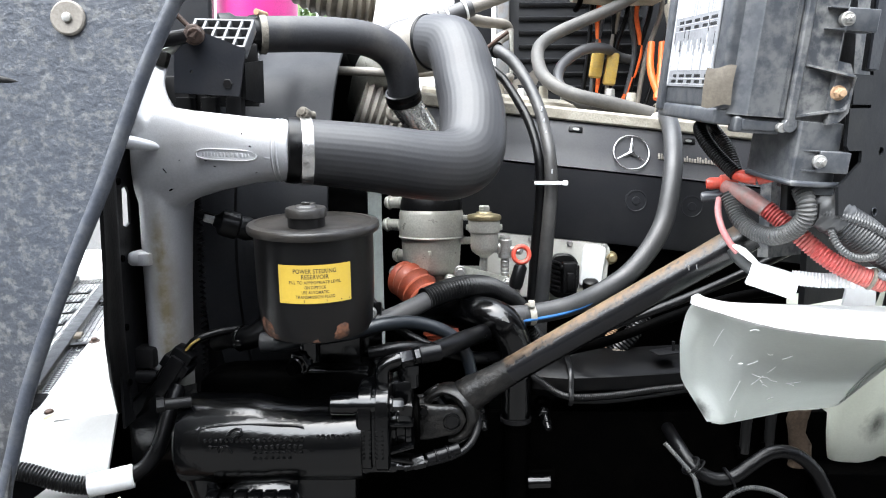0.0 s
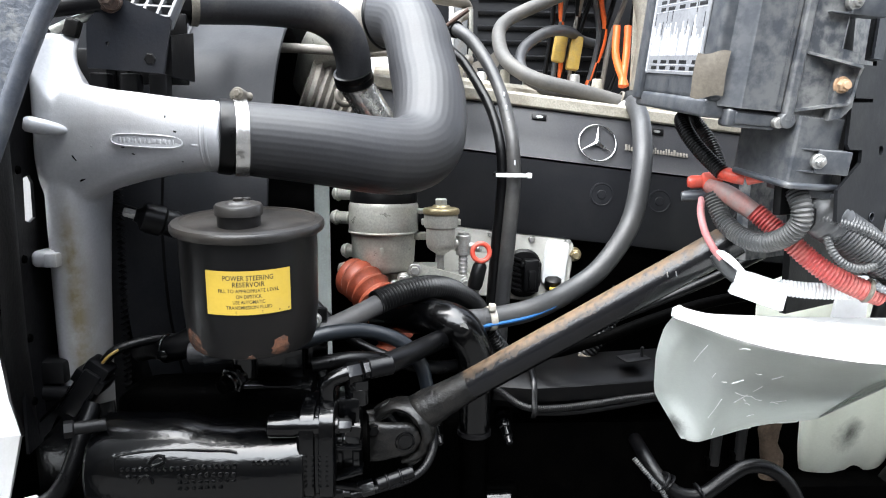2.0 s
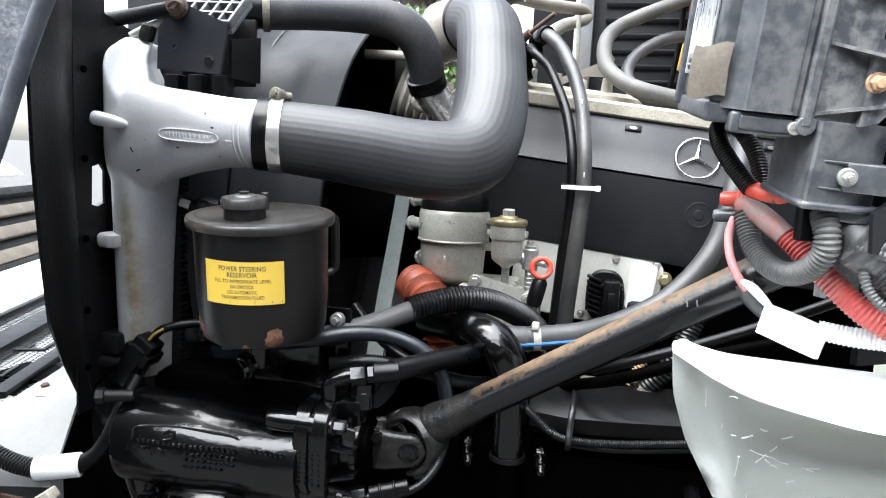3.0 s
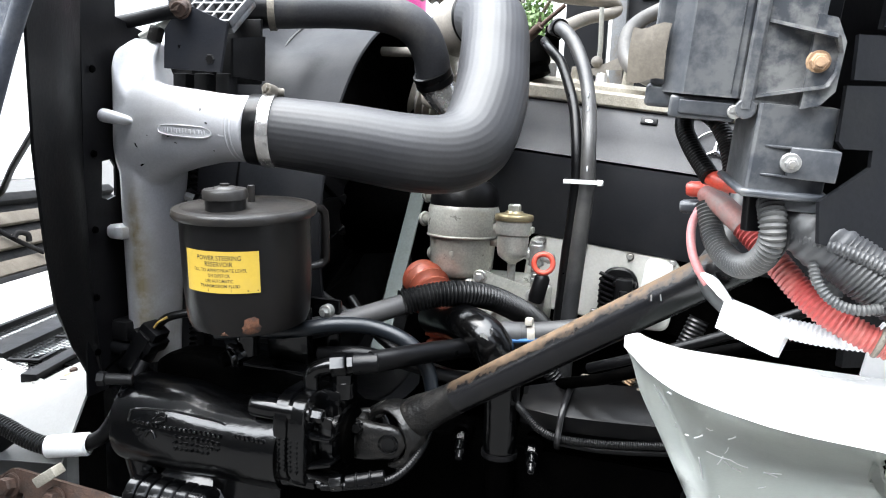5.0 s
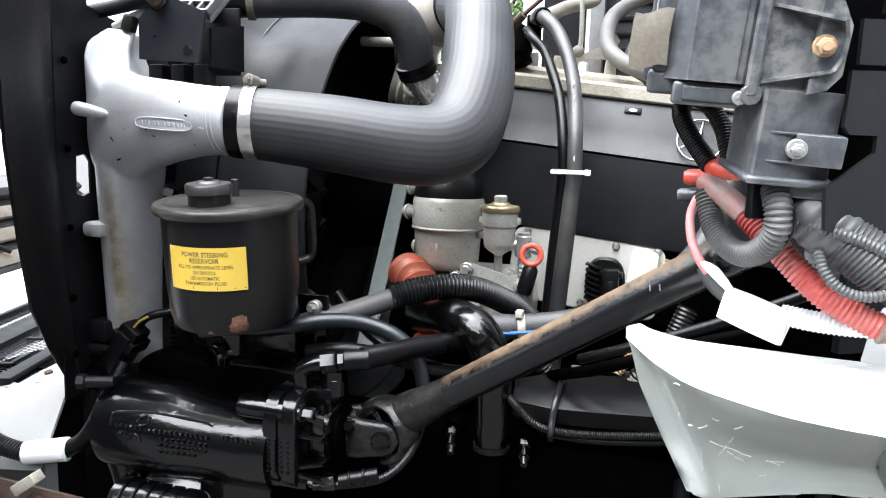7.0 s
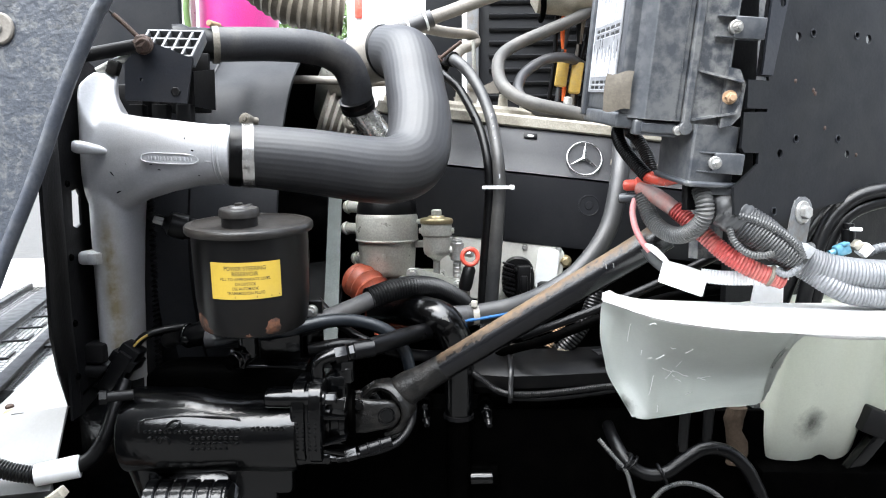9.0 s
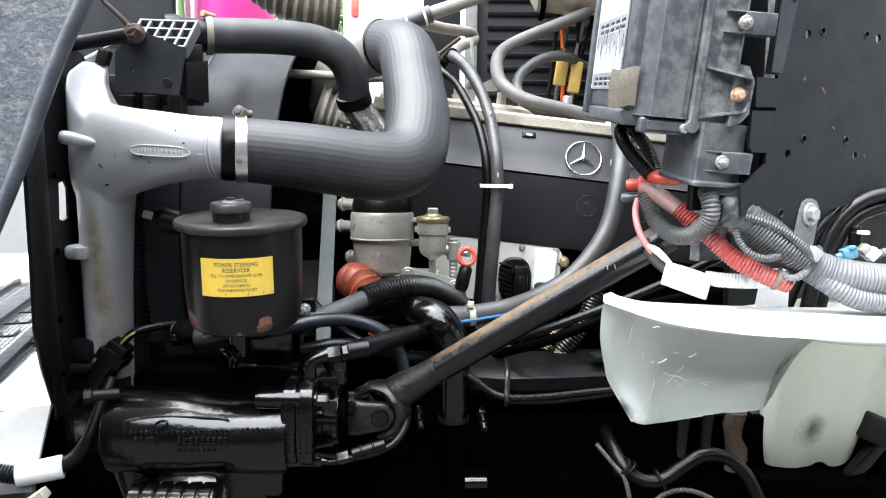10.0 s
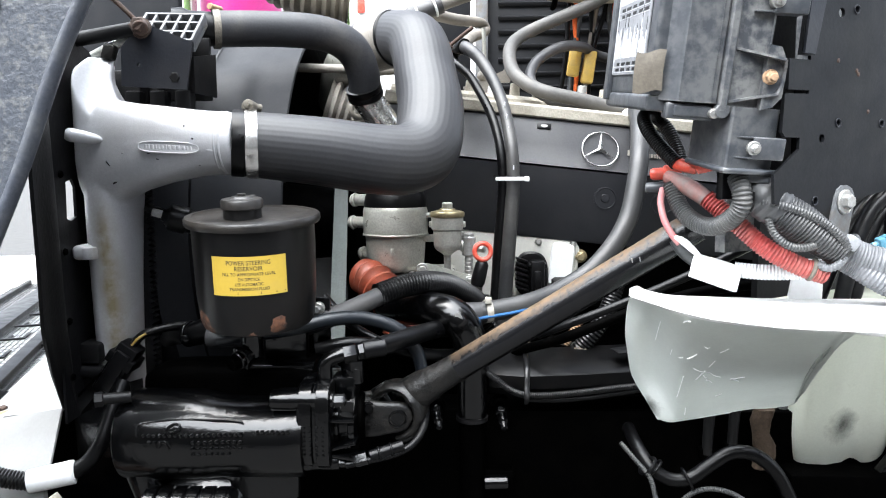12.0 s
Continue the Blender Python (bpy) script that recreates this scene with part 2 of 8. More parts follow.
M = dict(
    asphalt=mat("asphalt", (0.055, 0.053, 0.05), 0.9, second=(0.10, 0.095, 0.085), scale=6, bump=0.6),
    concrete=mat("worn_yard_asphalt", (0.045, 0.044, 0.043), 0.9, second=(0.065, 0.062, 0.058), scale=3, bump=0.4),
    hose=mat("hose_rubber", (0.019, 0.0195, 0.022), 0.48, second=(0.055, 0.0535, 0.0515), amount=0.45, scale=7, lo=0.4, hi=0.75, bump=0.03, ridges=38, second_rough=0.60, spec=0.45),
    hose_plain=mat("dusty_rubber", (0.026, 0.0265, 0.029), 0.5, second=(0.075, 0.070, 0.064), amount=0.6, scale=9, lo=0.42, hi=0.75, bump=0.08, second_rough=0.65),
    hose_grey=mat("grey_hose", (0.055, 0.053, 0.050), 0.6, second=(0.105, 0.097, 0.085), amount=0.5, scale=12, bump=0.08),
    hose_tan=mat("dusty_tan_hose", (0.16, 0.145, 0.125), 0.6, second=(0.25, 0.225, 0.19), scale=14, bump=0.1),
    black_hose=mat("black_hose", (0.0014, 0.0014, 0.0017), 0.34, second=(0.0055, 0.0053, 0.005), amount=0.35, scale=20, bump=0.06, spec=0.22),
    blue_hose=mat("dark_blue_hose", (0.0028, 0.0046, 0.0072), 0.36, second=(0.011, 0.0145, 0.018), amount=0.4, scale=14, bump=0.05),
    conduit=mat("black_conduit", (0.0022, 0.0022, 0.0026), 0.36, second=(0.011, 0.0108, 0.0105), amount=0.4, scale=18, bump=0.05, spec=0.35),
    conduit_grey=mat("dusty_conduit", (0.038, 0.040, 0.041), 0.55, second=(0.080, 0.077, 0.070), amount=0.6, scale=22, bump=0.08, third=(0.03, 0.03, 0.03), third_scale=30),
    conduit_white=mat("pale_grey_conduit", (0.115, 0.120, 0.128), 0.45, second=(0.075, 0.076, 0.079), amount=0.5, scale=25, bump=0.05),
    red_conduit=mat("red_conduit", (0.28, 0.040, 0.036), 0.5, second=(0.31, 0.12, 0.10), amount=0.5, scale=25, bump=0.06),
    red=mat("red_plastic", (0.55, 0.055, 0.03), 0.4, second=(0.35, 0.15, 0.12), amount=0.5, scale=40, bump=0.05),
    red_dusty=mat("dusty_red_boot", (0.24, 0.10, 0.085), 0.6, second=(0.17, 0.155, 0.145), amount=0.9, scale=22, lo=0.38, hi=0.6, bump=0.12),
    pink=mat("pink_wire", (0.40, 0.15, 0.15), 0.5, second=(0.28, 0.20, 0.19), scale=50, bump=0.04),
    orange=mat("orange_silicone", (0.27, 0.055, 0.026), 0.5, second=(0.16, 0.05, 0.03), amount=0.7, scale=25, bump=0.12),
    alu=mat("cast_aluminium", (0.46, 0.465, 0.48), 0.36, 0.15, second=(0.40, 0.397, 0.39), amount=0.5, scale=9, grain=0.06, bump=0.07, bump_scale=420, third=(0.30, 0.27, 0.20), third_scale=6, third_lo=0.66, third_hi=0.85, streak=(0.016, 0.020, 0.50, (0.19, 0.155, 0.09))),
    alu_bright=mat("bright_steel", (0.74, 0.73, 0.71), 0.22, 0.8, second=(0.50, 0.47, 0.42), amount=0.5, scale=40, bump=0.05),
    alu_dull=mat("dull_aluminium", (0.45, 0.45, 0.41), 0.34, 0.4, second=(0.33, 0.32, 0.275), amount=0.6, scale=22, bump=0.12, bump_scale=500),
    block_paint=mat("pale_grey_engine_paint", (0.50, 0.495, 0.46), 0.5, 0.0, grain=0.05, second=(0.36, 0.345, 0.31), amount=0.6, scale=10, bump=0.05),
    plate_white=mat("white_sticker_plate", (0.60, 0.615, 0.61), 0.5, grain=0.03, second=(0.5, 0.5, 0.48), scale=25, bump=0.05),
    # one charcoal: skyward upper half painted lighter, upright lower half darker
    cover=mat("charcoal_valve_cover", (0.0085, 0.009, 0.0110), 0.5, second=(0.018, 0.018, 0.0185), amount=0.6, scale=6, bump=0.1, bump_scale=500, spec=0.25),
    cover_lit=mat("charcoal_cover_lit", (0.0185, 0.019, 0.022), 0.48, second=(0.034, 0.033, 0.032), amount=0.6, scale=8, bump=0.1, bump_scale=500, spec=0.35),
    cream=mat("dusty_cream_ledge", (0.28, 0.26, 0.215), 0.75, second=(0.14, 0.12, 0.09), amount=0.8, scale=16, bump=0.3),
    chrome=mat("chrome", (0.38, 0.38, 0.38), 0.24, 1.0, second=(0.26, 0.255, 0.25), scale=60, bump=0.02),
    reservoir=mat("black_painted_steel", (0.0026, 0.0025, 0.0027), 0.32, second=(0.0078, 0.0062, 0.0052), amount=0.6, scale=10, bump=0.05, second_rough=0.5, spec=0.3),
    lid=mat("dusty_black_lid", (0.0085, 0.008, 0.0078), 0.38, second=(0.034, 0.028, 0.022), amount=0.8, scale=11, lo=0.38, hi=0.72, bump=0.08),
    rust=mat("rust", (0.046, 0.023, 0.014), 0.75, second=(0.022, 0.013, 0.009), amount=0.9, scale=60, bump=0.4),
    rust_orange=mat("fresh_rust", (0.105, 0.040, 0.018), 0.75, second=(0.022, 0.013, 0.009), amount=0.9, scale=75, lo=0.42, hi=0.62, bump=0.4),
    tie_dull=mat("dirty_nylon", (0.33, 0.31, 0.27), 0.5, second=(0.18, 0.16, 0.13), scale=60, bump=0.05),
    rust_pale=mat("pale_rusted_steel", (0.34, 0.22, 0.13), 0.8, second=(0.20, 0.11, 0.06), amount=0.9, scale=45, bump=0.3),
    shaft=mat("worn_dark_steel_shaft", (0.0034, 0.0035, 0.0042), 0.24, second=(0.0085, 0.0080, 0.0075), amount=0.6, scale=40, lo=0.48, hi=0.72, bump=0.05, bump_scale=200, spec=0.42, band=(0.275, 0.150, 0.08, (0.105, 0.066, 0.036))),
    greasy=mat("greasy_black_iron", (0.0004, 0.00045, 0.0006), 0.34, second=(0.0014, 0.0012, 0.0010), amount=0.5, scale=25, bump=0.15, bump_scale=80, second_rough=0.42, coat=0.6, coat_rough=0.13, spec=0.05),
    channel=mat("dusty_black_channel", (0.0016, 0.0016, 0.0018), 0.34, second=(0.006, 0.0055, 0.005), amount=0.6, scale=16, bump=0.08, second_rough=0.55, spec=0.12),
    # near-black: the bay's deep shade is in this colour along with the oil
    oily=mat("shaded_oily_iron", (0.0002, 0.0002, 0.0002), 0.55, second=(0.0008, 0.0007, 0.0006), amount=0.6, scale=25, bump=0.3, spec=0.010),
    bolt=mat("zinc_bolt", (0.36, 0.36, 0.35), 0.38, 0.6, second=(0.28, 0.25, 0.2), amount=0.6, scale=80, bump=0.08),
    brass=mat("brass_bolt", (0.36, 0.30, 0.18), 0.4, 0.8, second=(0.24, 0.19, 0.12), scale=60, bump=0.1),
    plastic=mat("grey_black_plastic", (0.036, 0.0400, 0.047), 0.38, edge=(0.17, 0.17, 0.165), second=(0.070, 0.072, 0.075), amount=0.5, scale=26, lo=0.48, hi=0.85, stretch=(1.0, 1.0, 0.10), grain=0.05, bump=0.05, bump_scale=700),
    plastic_dark=mat("black_plastic", (0.0022, 0.0022, 0.0026), 0.38, second=(0.006, 0.0058, 0.0055), amount=0.5, scale=18, bump=0.08, spec=0.22),
    panel=mat("black_painted_panel", (0.0065, 0.007, 0.0085), 0.5, spec=0.15, second=(0.013, 0.013, 0.0125), amount=0.5, scale=9, bump=0.05, third=(0.11, 0.07, 0.04), third_scale=26, third_lo=0.70, third_hi=0.76),
    bracket=mat("black_steel_bracket", (0.0036, 0.0036, 0.0042), 0.45, second=(0.011, 0.0105, 0.010), amount=0.5, scale=14, bump=0.1, spec=0.18),
    rubber_flap=mat("rubber_flap", (0.0040, 0.0040, 0.0042), 0.5, second=(0.011, 0.010, 0.0094), amount=0.6, scale=6, bump=0.2, spec=0.25),
    fender=mat("mottled_plastic", (0.040, 0.046, 0.058), 0.5, second=(0.125, 0.127, 0.124), amount=0.60, scale=100, lo=0.50, hi=0.66, detail=3.0, bump=0.5, bump_scale=90, third=(0.018, 0.0165, 0.015), third_scale=5, third_lo=0.54, third_hi=0.70, under=(((0.26, -0.04, 0.42), 0.30, (0.020, 0.019, 0.017)),)),
    fender_lip=mat("scuffed_plastic_edge", (0.046, 0.052, 0.066), 0.5, second=(0.10, 0.105, 0.11), amount=0.6, scale=30, bump=0.2),
    white=mat("white_paint", (0.64, 0.64, 0.63), 0.35, grain=0.04, second=(0.56, 0.55, 0.52), amount=0.5, scale=7, bump=0.04, third=(0.55, 0.50, 0.40), third_scale=10, third_lo=0.70, third_hi=0.82),
    tray=mat("white_moulded_plastic", (0.76, 0.785, 0.755), 0.16, grain=0.02, second=(0.64, 0.66, 0.635), amount=0.5, scale=6, bump=0.05, thin=0.42, spots=(((-0.190, 0.100, 0.045), 0.020, (0.03, 0.028, 0.025)),)),
    tray_top=mat("white_ledge_plastic", (0.78, 0.78, 0.77), 0.25, grain=0.02, second=(0.70, 0.70, 0.69), amount=0.5, scale=8, bump=0.04, thin=0.38),
    scratch=mat("pale_scratch", (0.98, 0.98, 0.98), 0.8, grain=0.0, bump=0.0),
    tank=mat("milky_tank_plastic", (0.66, 0.68, 0.60), 0.4, grain=0.03, second=(0.54, 0.55, 0.48), amount=0.6, scale=5, bump=0.05, third=(0.30, 0.30, 0.26), third_scale=11, third_lo=0.62, third_hi=0.82, thin=0.4, spots=(((-0.053, -0.070, 0.088), 0.035, (0.05, 0.05, 0.045)),)),
    sleeve=mat("white_sleeve", (0.86, 0.87, 0.87), 0.5, grain=0.02, second=(0.74, 0.74, 0.73), amount=0.5, scale=20, bump=0.04, bump_scale=60),
    strip=mat("grey_green_paint", (0.060, 0.076, 0.072), 0.5, second=(0.045, 0.052, 0.049), scale=20, bump=0.06, spec=0.3),
    yellow=mat("yellow_label", (0.46, 0.315, 0.040), 0.5, grain=0.03, second=(0.43, 0.30, 0.065), amount=0.4, scale=30, bump=0.04),
    ink=mat("black_ink", (0.030, 0.024, 0.010), 0.6, bump=0.0),
    sticker=mat("grey_sticker", (0.20, 0.205, 0.215), 0.5, second=(0.30, 0.305, 0.315), scale=26, bump=0.05),
    sticker_line=mat("white_print", (0.43, 0.44, 0.46), 0.5, bump=0.0),
    tape=mat("weathered_tape", (0.14, 0.125, 0.10), 0.6, second=(0.08, 0.07, 0.055), amount=0.8, scale=30, bump=0.3),
    shroud=mat("dusty_shroud", (0.011, 0.012, 0.0145), 0.6, second=(0.024, 0.024, 0.025), spec=0.18, amount=0.7, scale=7, lo=0.4, hi=0.7, bump=0.05),
    tie=mat("white_nylon", (0.72, 0.72, 0.70), 0.45, bump=0.02),
    yellow_plug=mat("yellow_plug", (0.38, 0.25, 0.05), 0.5, second=(0.30, 0.21, 0.08), amount=0.7, scale=60, bump=0.1),
    orange_wire=mat("orange_wire", (0.70, 0.12, 0.02), 0.45, bump=0.03),
    light_blue=mat("pale_blue_plug", (0.07, 0.20, 0.28), 0.45, second=(0.2, 0.28, 0.3), scale=60, bump=0.03),
    blue_wire=mat("blue_wire", (0.02, 0.10, 0.26), 0.4, bump=0.03),
    magenta=mat("magenta_paint", (0.50, 0.03, 0.20), 0.4, second=(0.42, 0.05, 0.2), scale=8, bump=0.03),
    leaf=mat("leaf", (0.07, 0.12, 0.035), 0.6, second=(0.10, 0.16, 0.05), scale=3, bump=0.1, vary=0.3),
    bark=mat("bark", (0.10, 0.075, 0.055), 0.9, second=(0.06, 0.045, 0.03), scale=12, bump=0.6),
    conduit_pale=mat("white_conduit", (0.72, 0.73, 0.74), 0.45, second=(0.55, 0.55, 0.55), amount=0.5, scale=25, bump=0.05),
    slat_dark=mat("black_slat_rail", (0.006, 0.006, 0.0062), 0.75, second=(0.020, 0.018, 0.015), amount=0.5, scale=14, bump=0.2, spec=0.12),
    pad_cloth=mat("dirty_cloth", (0.050, 0.036, 0.026), 0.9, second=(0.020, 0.015, 0.012), amount=0.7, scale=40, bump=0.4, spec=0.1),
    slat=mat("dusty_slat", (0.085, 0.073, 0.058), 0.8, second=(0.125, 0.110, 0.088), amount=0.7, scale=12, bump=0.2, spec=0.2),
    white_dull=mat("worn_white_paint", (0.24, 0.24, 0.236), 0.4, grain=0.04, second=(0.20, 0.198, 0.19), amount=0.6, scale=9, bump=0.05, third=(0.30, 0.24, 0.14), third_scale=10, third_lo=0.70, third_hi=0.80),
    grid_grey=mat("dusty_cast_grid", (0.085, 0.087, 0.092), 0.6, second=(0.13, 0.127, 0.12), amount=0.6, scale=30, bump=0.15),
    face=mat("dark_blue_black_steel", (0.0085, 0.010, 0.014), 0.5, second=(0.018, 0.018, 0.020), amount=0.5, scale=12, bump=0.08, spec=0.3),
    flap=mat("brown_tape", (0.105, 0.090, 0.070), 0.6, second=(0.070, 0.060, 0.049), amount=0.6, scale=40, bump=0.08),
    heater_hose=mat("dusty_heater_hose", (0.017, 0.0173, 0.0185), 0.42, spec=0.4, second=(0.095, 0.091, 0.084), amount=0.6, scale=7, lo=0.42, hi=0.70, bump=0.06, second_rough=0.5),
    hose_mid=mat("dull_grey_hose", (0.020, 0.0205, 0.0215), 0.5, second=(0.040, 0.039, 0.037), amount=0.5, scale=12, bump=0.08),
    bellows=mat("dusty_pale_bellows", (0.36, 0.335, 0.30), 0.6, second=(0.24, 0.22, 0.19), amount=0.6, scale=14, bump=0.1),
    bellows_brown=mat("brown_bellows", (0.105, 0.088, 0.066), 0.65, second=(0.16, 0.14, 0.11), amount=0.6, scale=12, bump=0.1),
    grease=mat("dirty_grease", (0.0045, 0.0044, 0.0043), 0.30, second=(0.014, 0.0125, 0.011), amount=0.7, scale=45, bump=0.45, bump_scale=130, second_rough=0.5, spec=0.35),
    loom_grey=mat("dusty_loom", (0.026, 0.027, 0.029), 0.45, second=(0.055, 0.055, 0.053), amount=0.6, scale=24, bump=0.08),
    hose_dusty=mat("dusty_coolant_hose", (0.024, 0.0245, 0.027), 0.5, second=(0.105, 0.094, 0.080), amount=0.65, scale=8, lo=0.46, hi=0.74, bump=0.08, spec=0.35),
    hanger=mat("grey_zinc_strap", (0.13, 0.135, 0.14), 0.45, 0.3, second=(0.10, 0.075, 0.05), amount=0.7, scale=30, bump=0.1),
    tyre=mat("tyre_rubber", (0.02, 0.02, 0.02), 0.7, second=(0.06, 0.055, 0.05), scale=12, bump=0.2),
)


# ---- building helpers ----
def V(*a):
    return Vector(a)


def finish(bm, sharp=38):
    bmesh.ops.remove_doubles(bm, verts=bm.verts, dist=1e-6)
    bmesh.ops.recalc_face_normals(bm, faces=bm.faces)
    for f in bm.faces:
        f.smooth = True
    lim = radians(sharp)
    for e in bm.edges:
        e.smooth = len(e.link_faces) == 2 and e.calc_face_angle(0) < lim
    return bm


def root_of(ob):
    while ob.parent:
        ob = ob.parent
    return ob


def thing(name, base, label, category, group="", kind=""):
    """A thing made of parts: an empty at its base."""
    ob = new(name)
    ob.empty_display_size = 0.02
    ob.location = base
    return tagged(ob, label, category, group, kind)


def part(name, bm, material, parent, label=""):
    """One mesh under a thing or a part, given in world metres."""
    o = Vector(root_of(parent).location)
    bmesh.ops.translate(bm, verts=bm.verts, vec=-o)
    finish(bm)
    me = bpy.data.meshes.new(name)
    bm.to_mesh(me)
    bm.free()
    me.materials.append(M[material])
    ob = new(name, me)
    ob.parent = parent
    return tagged(ob, label)


def solid(name, bm, material, label, category, group="", kind=""):
    """A thing that is one mesh, with its origin at its base."""
    lo = V(*(min(v.co[k] for v in bm.verts) for k in range(3)))
    hi = V(*(max(v.co[k] for v in bm.verts) for k in range(3)))
    o = V((lo.x + hi.x) / 2, (lo.y + hi.y) / 2, lo.z)
    bmesh.ops.translate(bm, verts=bm.verts, vec=-o)
    finish(bm)
    me = bpy.data.meshes.new(name)
    bm.to_mesh(me)
    bm.free()
    me.materials.append(M[material])
    ob = new(name, me)
    ob.location = o
    return tagged(ob, label, category, group, kind)


def join(*bms):
    out = bms[0]
    for b in bms[1:]:
        me = bpy.data.meshes.new("joined")
        b.to_mesh(me)
        b.free()
        out.from_mesh(me)
        bpy.data.meshes.remove(me)
    return out


def moved(bm, m):
    bmesh.ops.transform(bm, matrix=m, verts=bm.verts)
    return bm


def box(lo, hi, bevel=0.0, seg=2):
    bm = bmesh.new()
    bmesh.ops.create_cube(bm, size=1)
    lo, hi = Vector(lo), Vector(hi)
    for v in bm.verts:
        v.co = V(*((lo[k] + hi[k]) / 2 + v.co[k] * (hi[k] - lo[k]) for k in range(3)))
    if bevel:
        bmesh.ops.bevel(bm, geom=bm.edges[:], offset=bevel, segments=seg, affect="EDGES", profile=0.5)
    return bm


def frame_of(axis):
    axis = Vector(axis).normalized()
    up = V(0, 0, 1) if abs(axis.z) < 0.9 else V(1, 0, 0)
    a = up.cross(axis).normalized()
    return a, axis.cross(a), axis


def lathe(base, axis, profile, seg=32):
    """Rings (radius, height) round an axis; a radius of 0 closes an end."""
    bm = bmesh.new()
    a, b, c = frame_of(axis)
    base = Vector(base)
    rings = []
    for r, h in profile:
        if r <= 1e-6:
            rings.append([bm.verts.new(base + c * h)])
        else:
            rings.append([bm.verts.new(base + c * h + (a * math.cos(2 * math.pi * k / seg) + b * math.sin(2 * math.pi * k / seg)) * r) for k in range(seg)])
    for p, q in zip(rings, rings[1:]):
        for k in range(seg):
            k2 = (k + 1) % seg
            if len(p) == 1 and len(q) == 1:
                continue
            if len(p) == 1:
                bm.faces.new((p[0], q[k], q[k2]))
            elif len(q) == 1:
                bm.faces.new((p[k], q[0], p[k2]))
            else:
                bm.faces.new((p[k], q[k], q[k2], p[k2]))
    return bm


def cyl(p, q, r, r2=None, seg=28, edge=None):
    """A closed round bar from p to q with eased ends."""
    p, q = Vector(p), Vector(q)
    h = (q - p).length
    r2 = r if r2 is None else r2
    e = min(r, r2) * 0.12 if edge is None else edge
    return lathe(p, q - p, [(0, 0), (r - e, 0), (r, e), (r2, h - e), (r2 - e, h), (0, h)], seg)


def hexagon(p, q, r, washer=0.0):
    """A hex bolt head from p to q, with a washer at its foot."""
    bm = lathe(p, Vector(q) - Vector(p), [(0, 0), (r, 0), (r, (Vector(q) - Vector(p)).length * 0.85), (r * 0.82, (Vector(q) - Vector(p)).length), (0, (Vector(q) - Vector(p)).length)], 6)
    if washer:
        w = (Vector(q) - Vector(p)).normalized()
        bm = join(bm, cyl(Vector(p) - w * 0.001, Vector(p) + w * 0.002, washer, seg=20))
    return bm


def spline(pts, n):
    """Points along a smooth curve through pts, evenly spaced by length, and their place along pts."""
    P = [Vector(p) for p in pts]
    P = [P[0] * 2 - P[1]] + P + [P[-1] * 2 - P[-2]]
    fine, where = [], []
    for i in range(1, len(P) - 2):
        for k in range(24):
            t = k / 24
            a, b, c, d = P[i - 1], P[i], P[i + 1], P[i + 2]
            fine.append(0.5 * ((2 * b) + (c - a) * t + (2 * a - 5 * b + 4 * c - d) * t * t + (3 * b - a - 3 * c + d) * t ** 3))
            where.append(i - 1 + t)
    fine.append(P[-2])
    where.append(len(P) - 3)
    length = [0.0]
    for a, b in zip(fine, fine[1:]):
        length.append(length[-1] + (b - a).length)
    out, at, j = [], [], 0
    for k in range(n + 1):
        s = length[-1] * k / n
        while j < len(length) - 2 and length[j + 1] < s:
            j += 1
        f = (s - length[j]) / max(1e-9, length[j + 1] - length[j])
        out.append(fine[j].lerp(fine[j + 1], f))
        at.append(where[j] + (where[j + 1] - where[j]) * f)
    return out, at, length[-1]


def tube(pts, r, seg=18, step=0.008, corr=None, cap=True, squash=None):
    """A hose through pts. r: one radius, or one for each point. corr: (pitch, depth) of its rings. squash: (wide, thick) of a strap."""
    total = spline(pts, 8)[2]
    n = max(6, int(total / (corr[0] / 4 if corr else step)))
    C, at, total = spline(pts, n)
    bm = bmesh.new()
    uv = bm.loops.layers.uv.new("UVMap")
    t = (C[1] - C[0]).normalized()
    a = frame_of(t)[0]
    rings = []
    for i, c in enumerate(C):
        t2 = (C[min(i + 1, n)] - C[max(i - 1, 0)]).normalized()
        a = (a - t2 * a.dot(t2)).normalized()
        b = t2.cross(a)
        if isinstance(r, (int, float)):
            rad = r
        else:
            k = min(int(at[i]), len(r) - 2)
            rad = r[k] + (r[k + 1] - r[k]) * (at[i] - k)
        if corr:
            rad += corr[1] * (0.0, -0.75, -1.0, -0.25)[i % 4]
        w, h = squash if squash else (1, 1)
        rings.append([bm.verts.new(c + (a * math.cos(2 * math.pi * k / seg) * w + b * math.sin(2 * math.pi * k / seg) * h) * rad) for k in range(seg)])
    for i, (p, q) in enumerate(zip(rings, rings[1:])):
        for k in range(seg):
            k2 = (k + 1) % seg
            f = bm.faces.new((p[k], p[k2], q[k2], q[k]))
            for lp, u in zip(f.loops, (k, k + 1, k + 1, k)):
                lp[uv].uv = (u / seg, i / n)
    if cap:
        bm.faces.new(rings[0])
        bm.faces.new(rings[-1])
    return bm


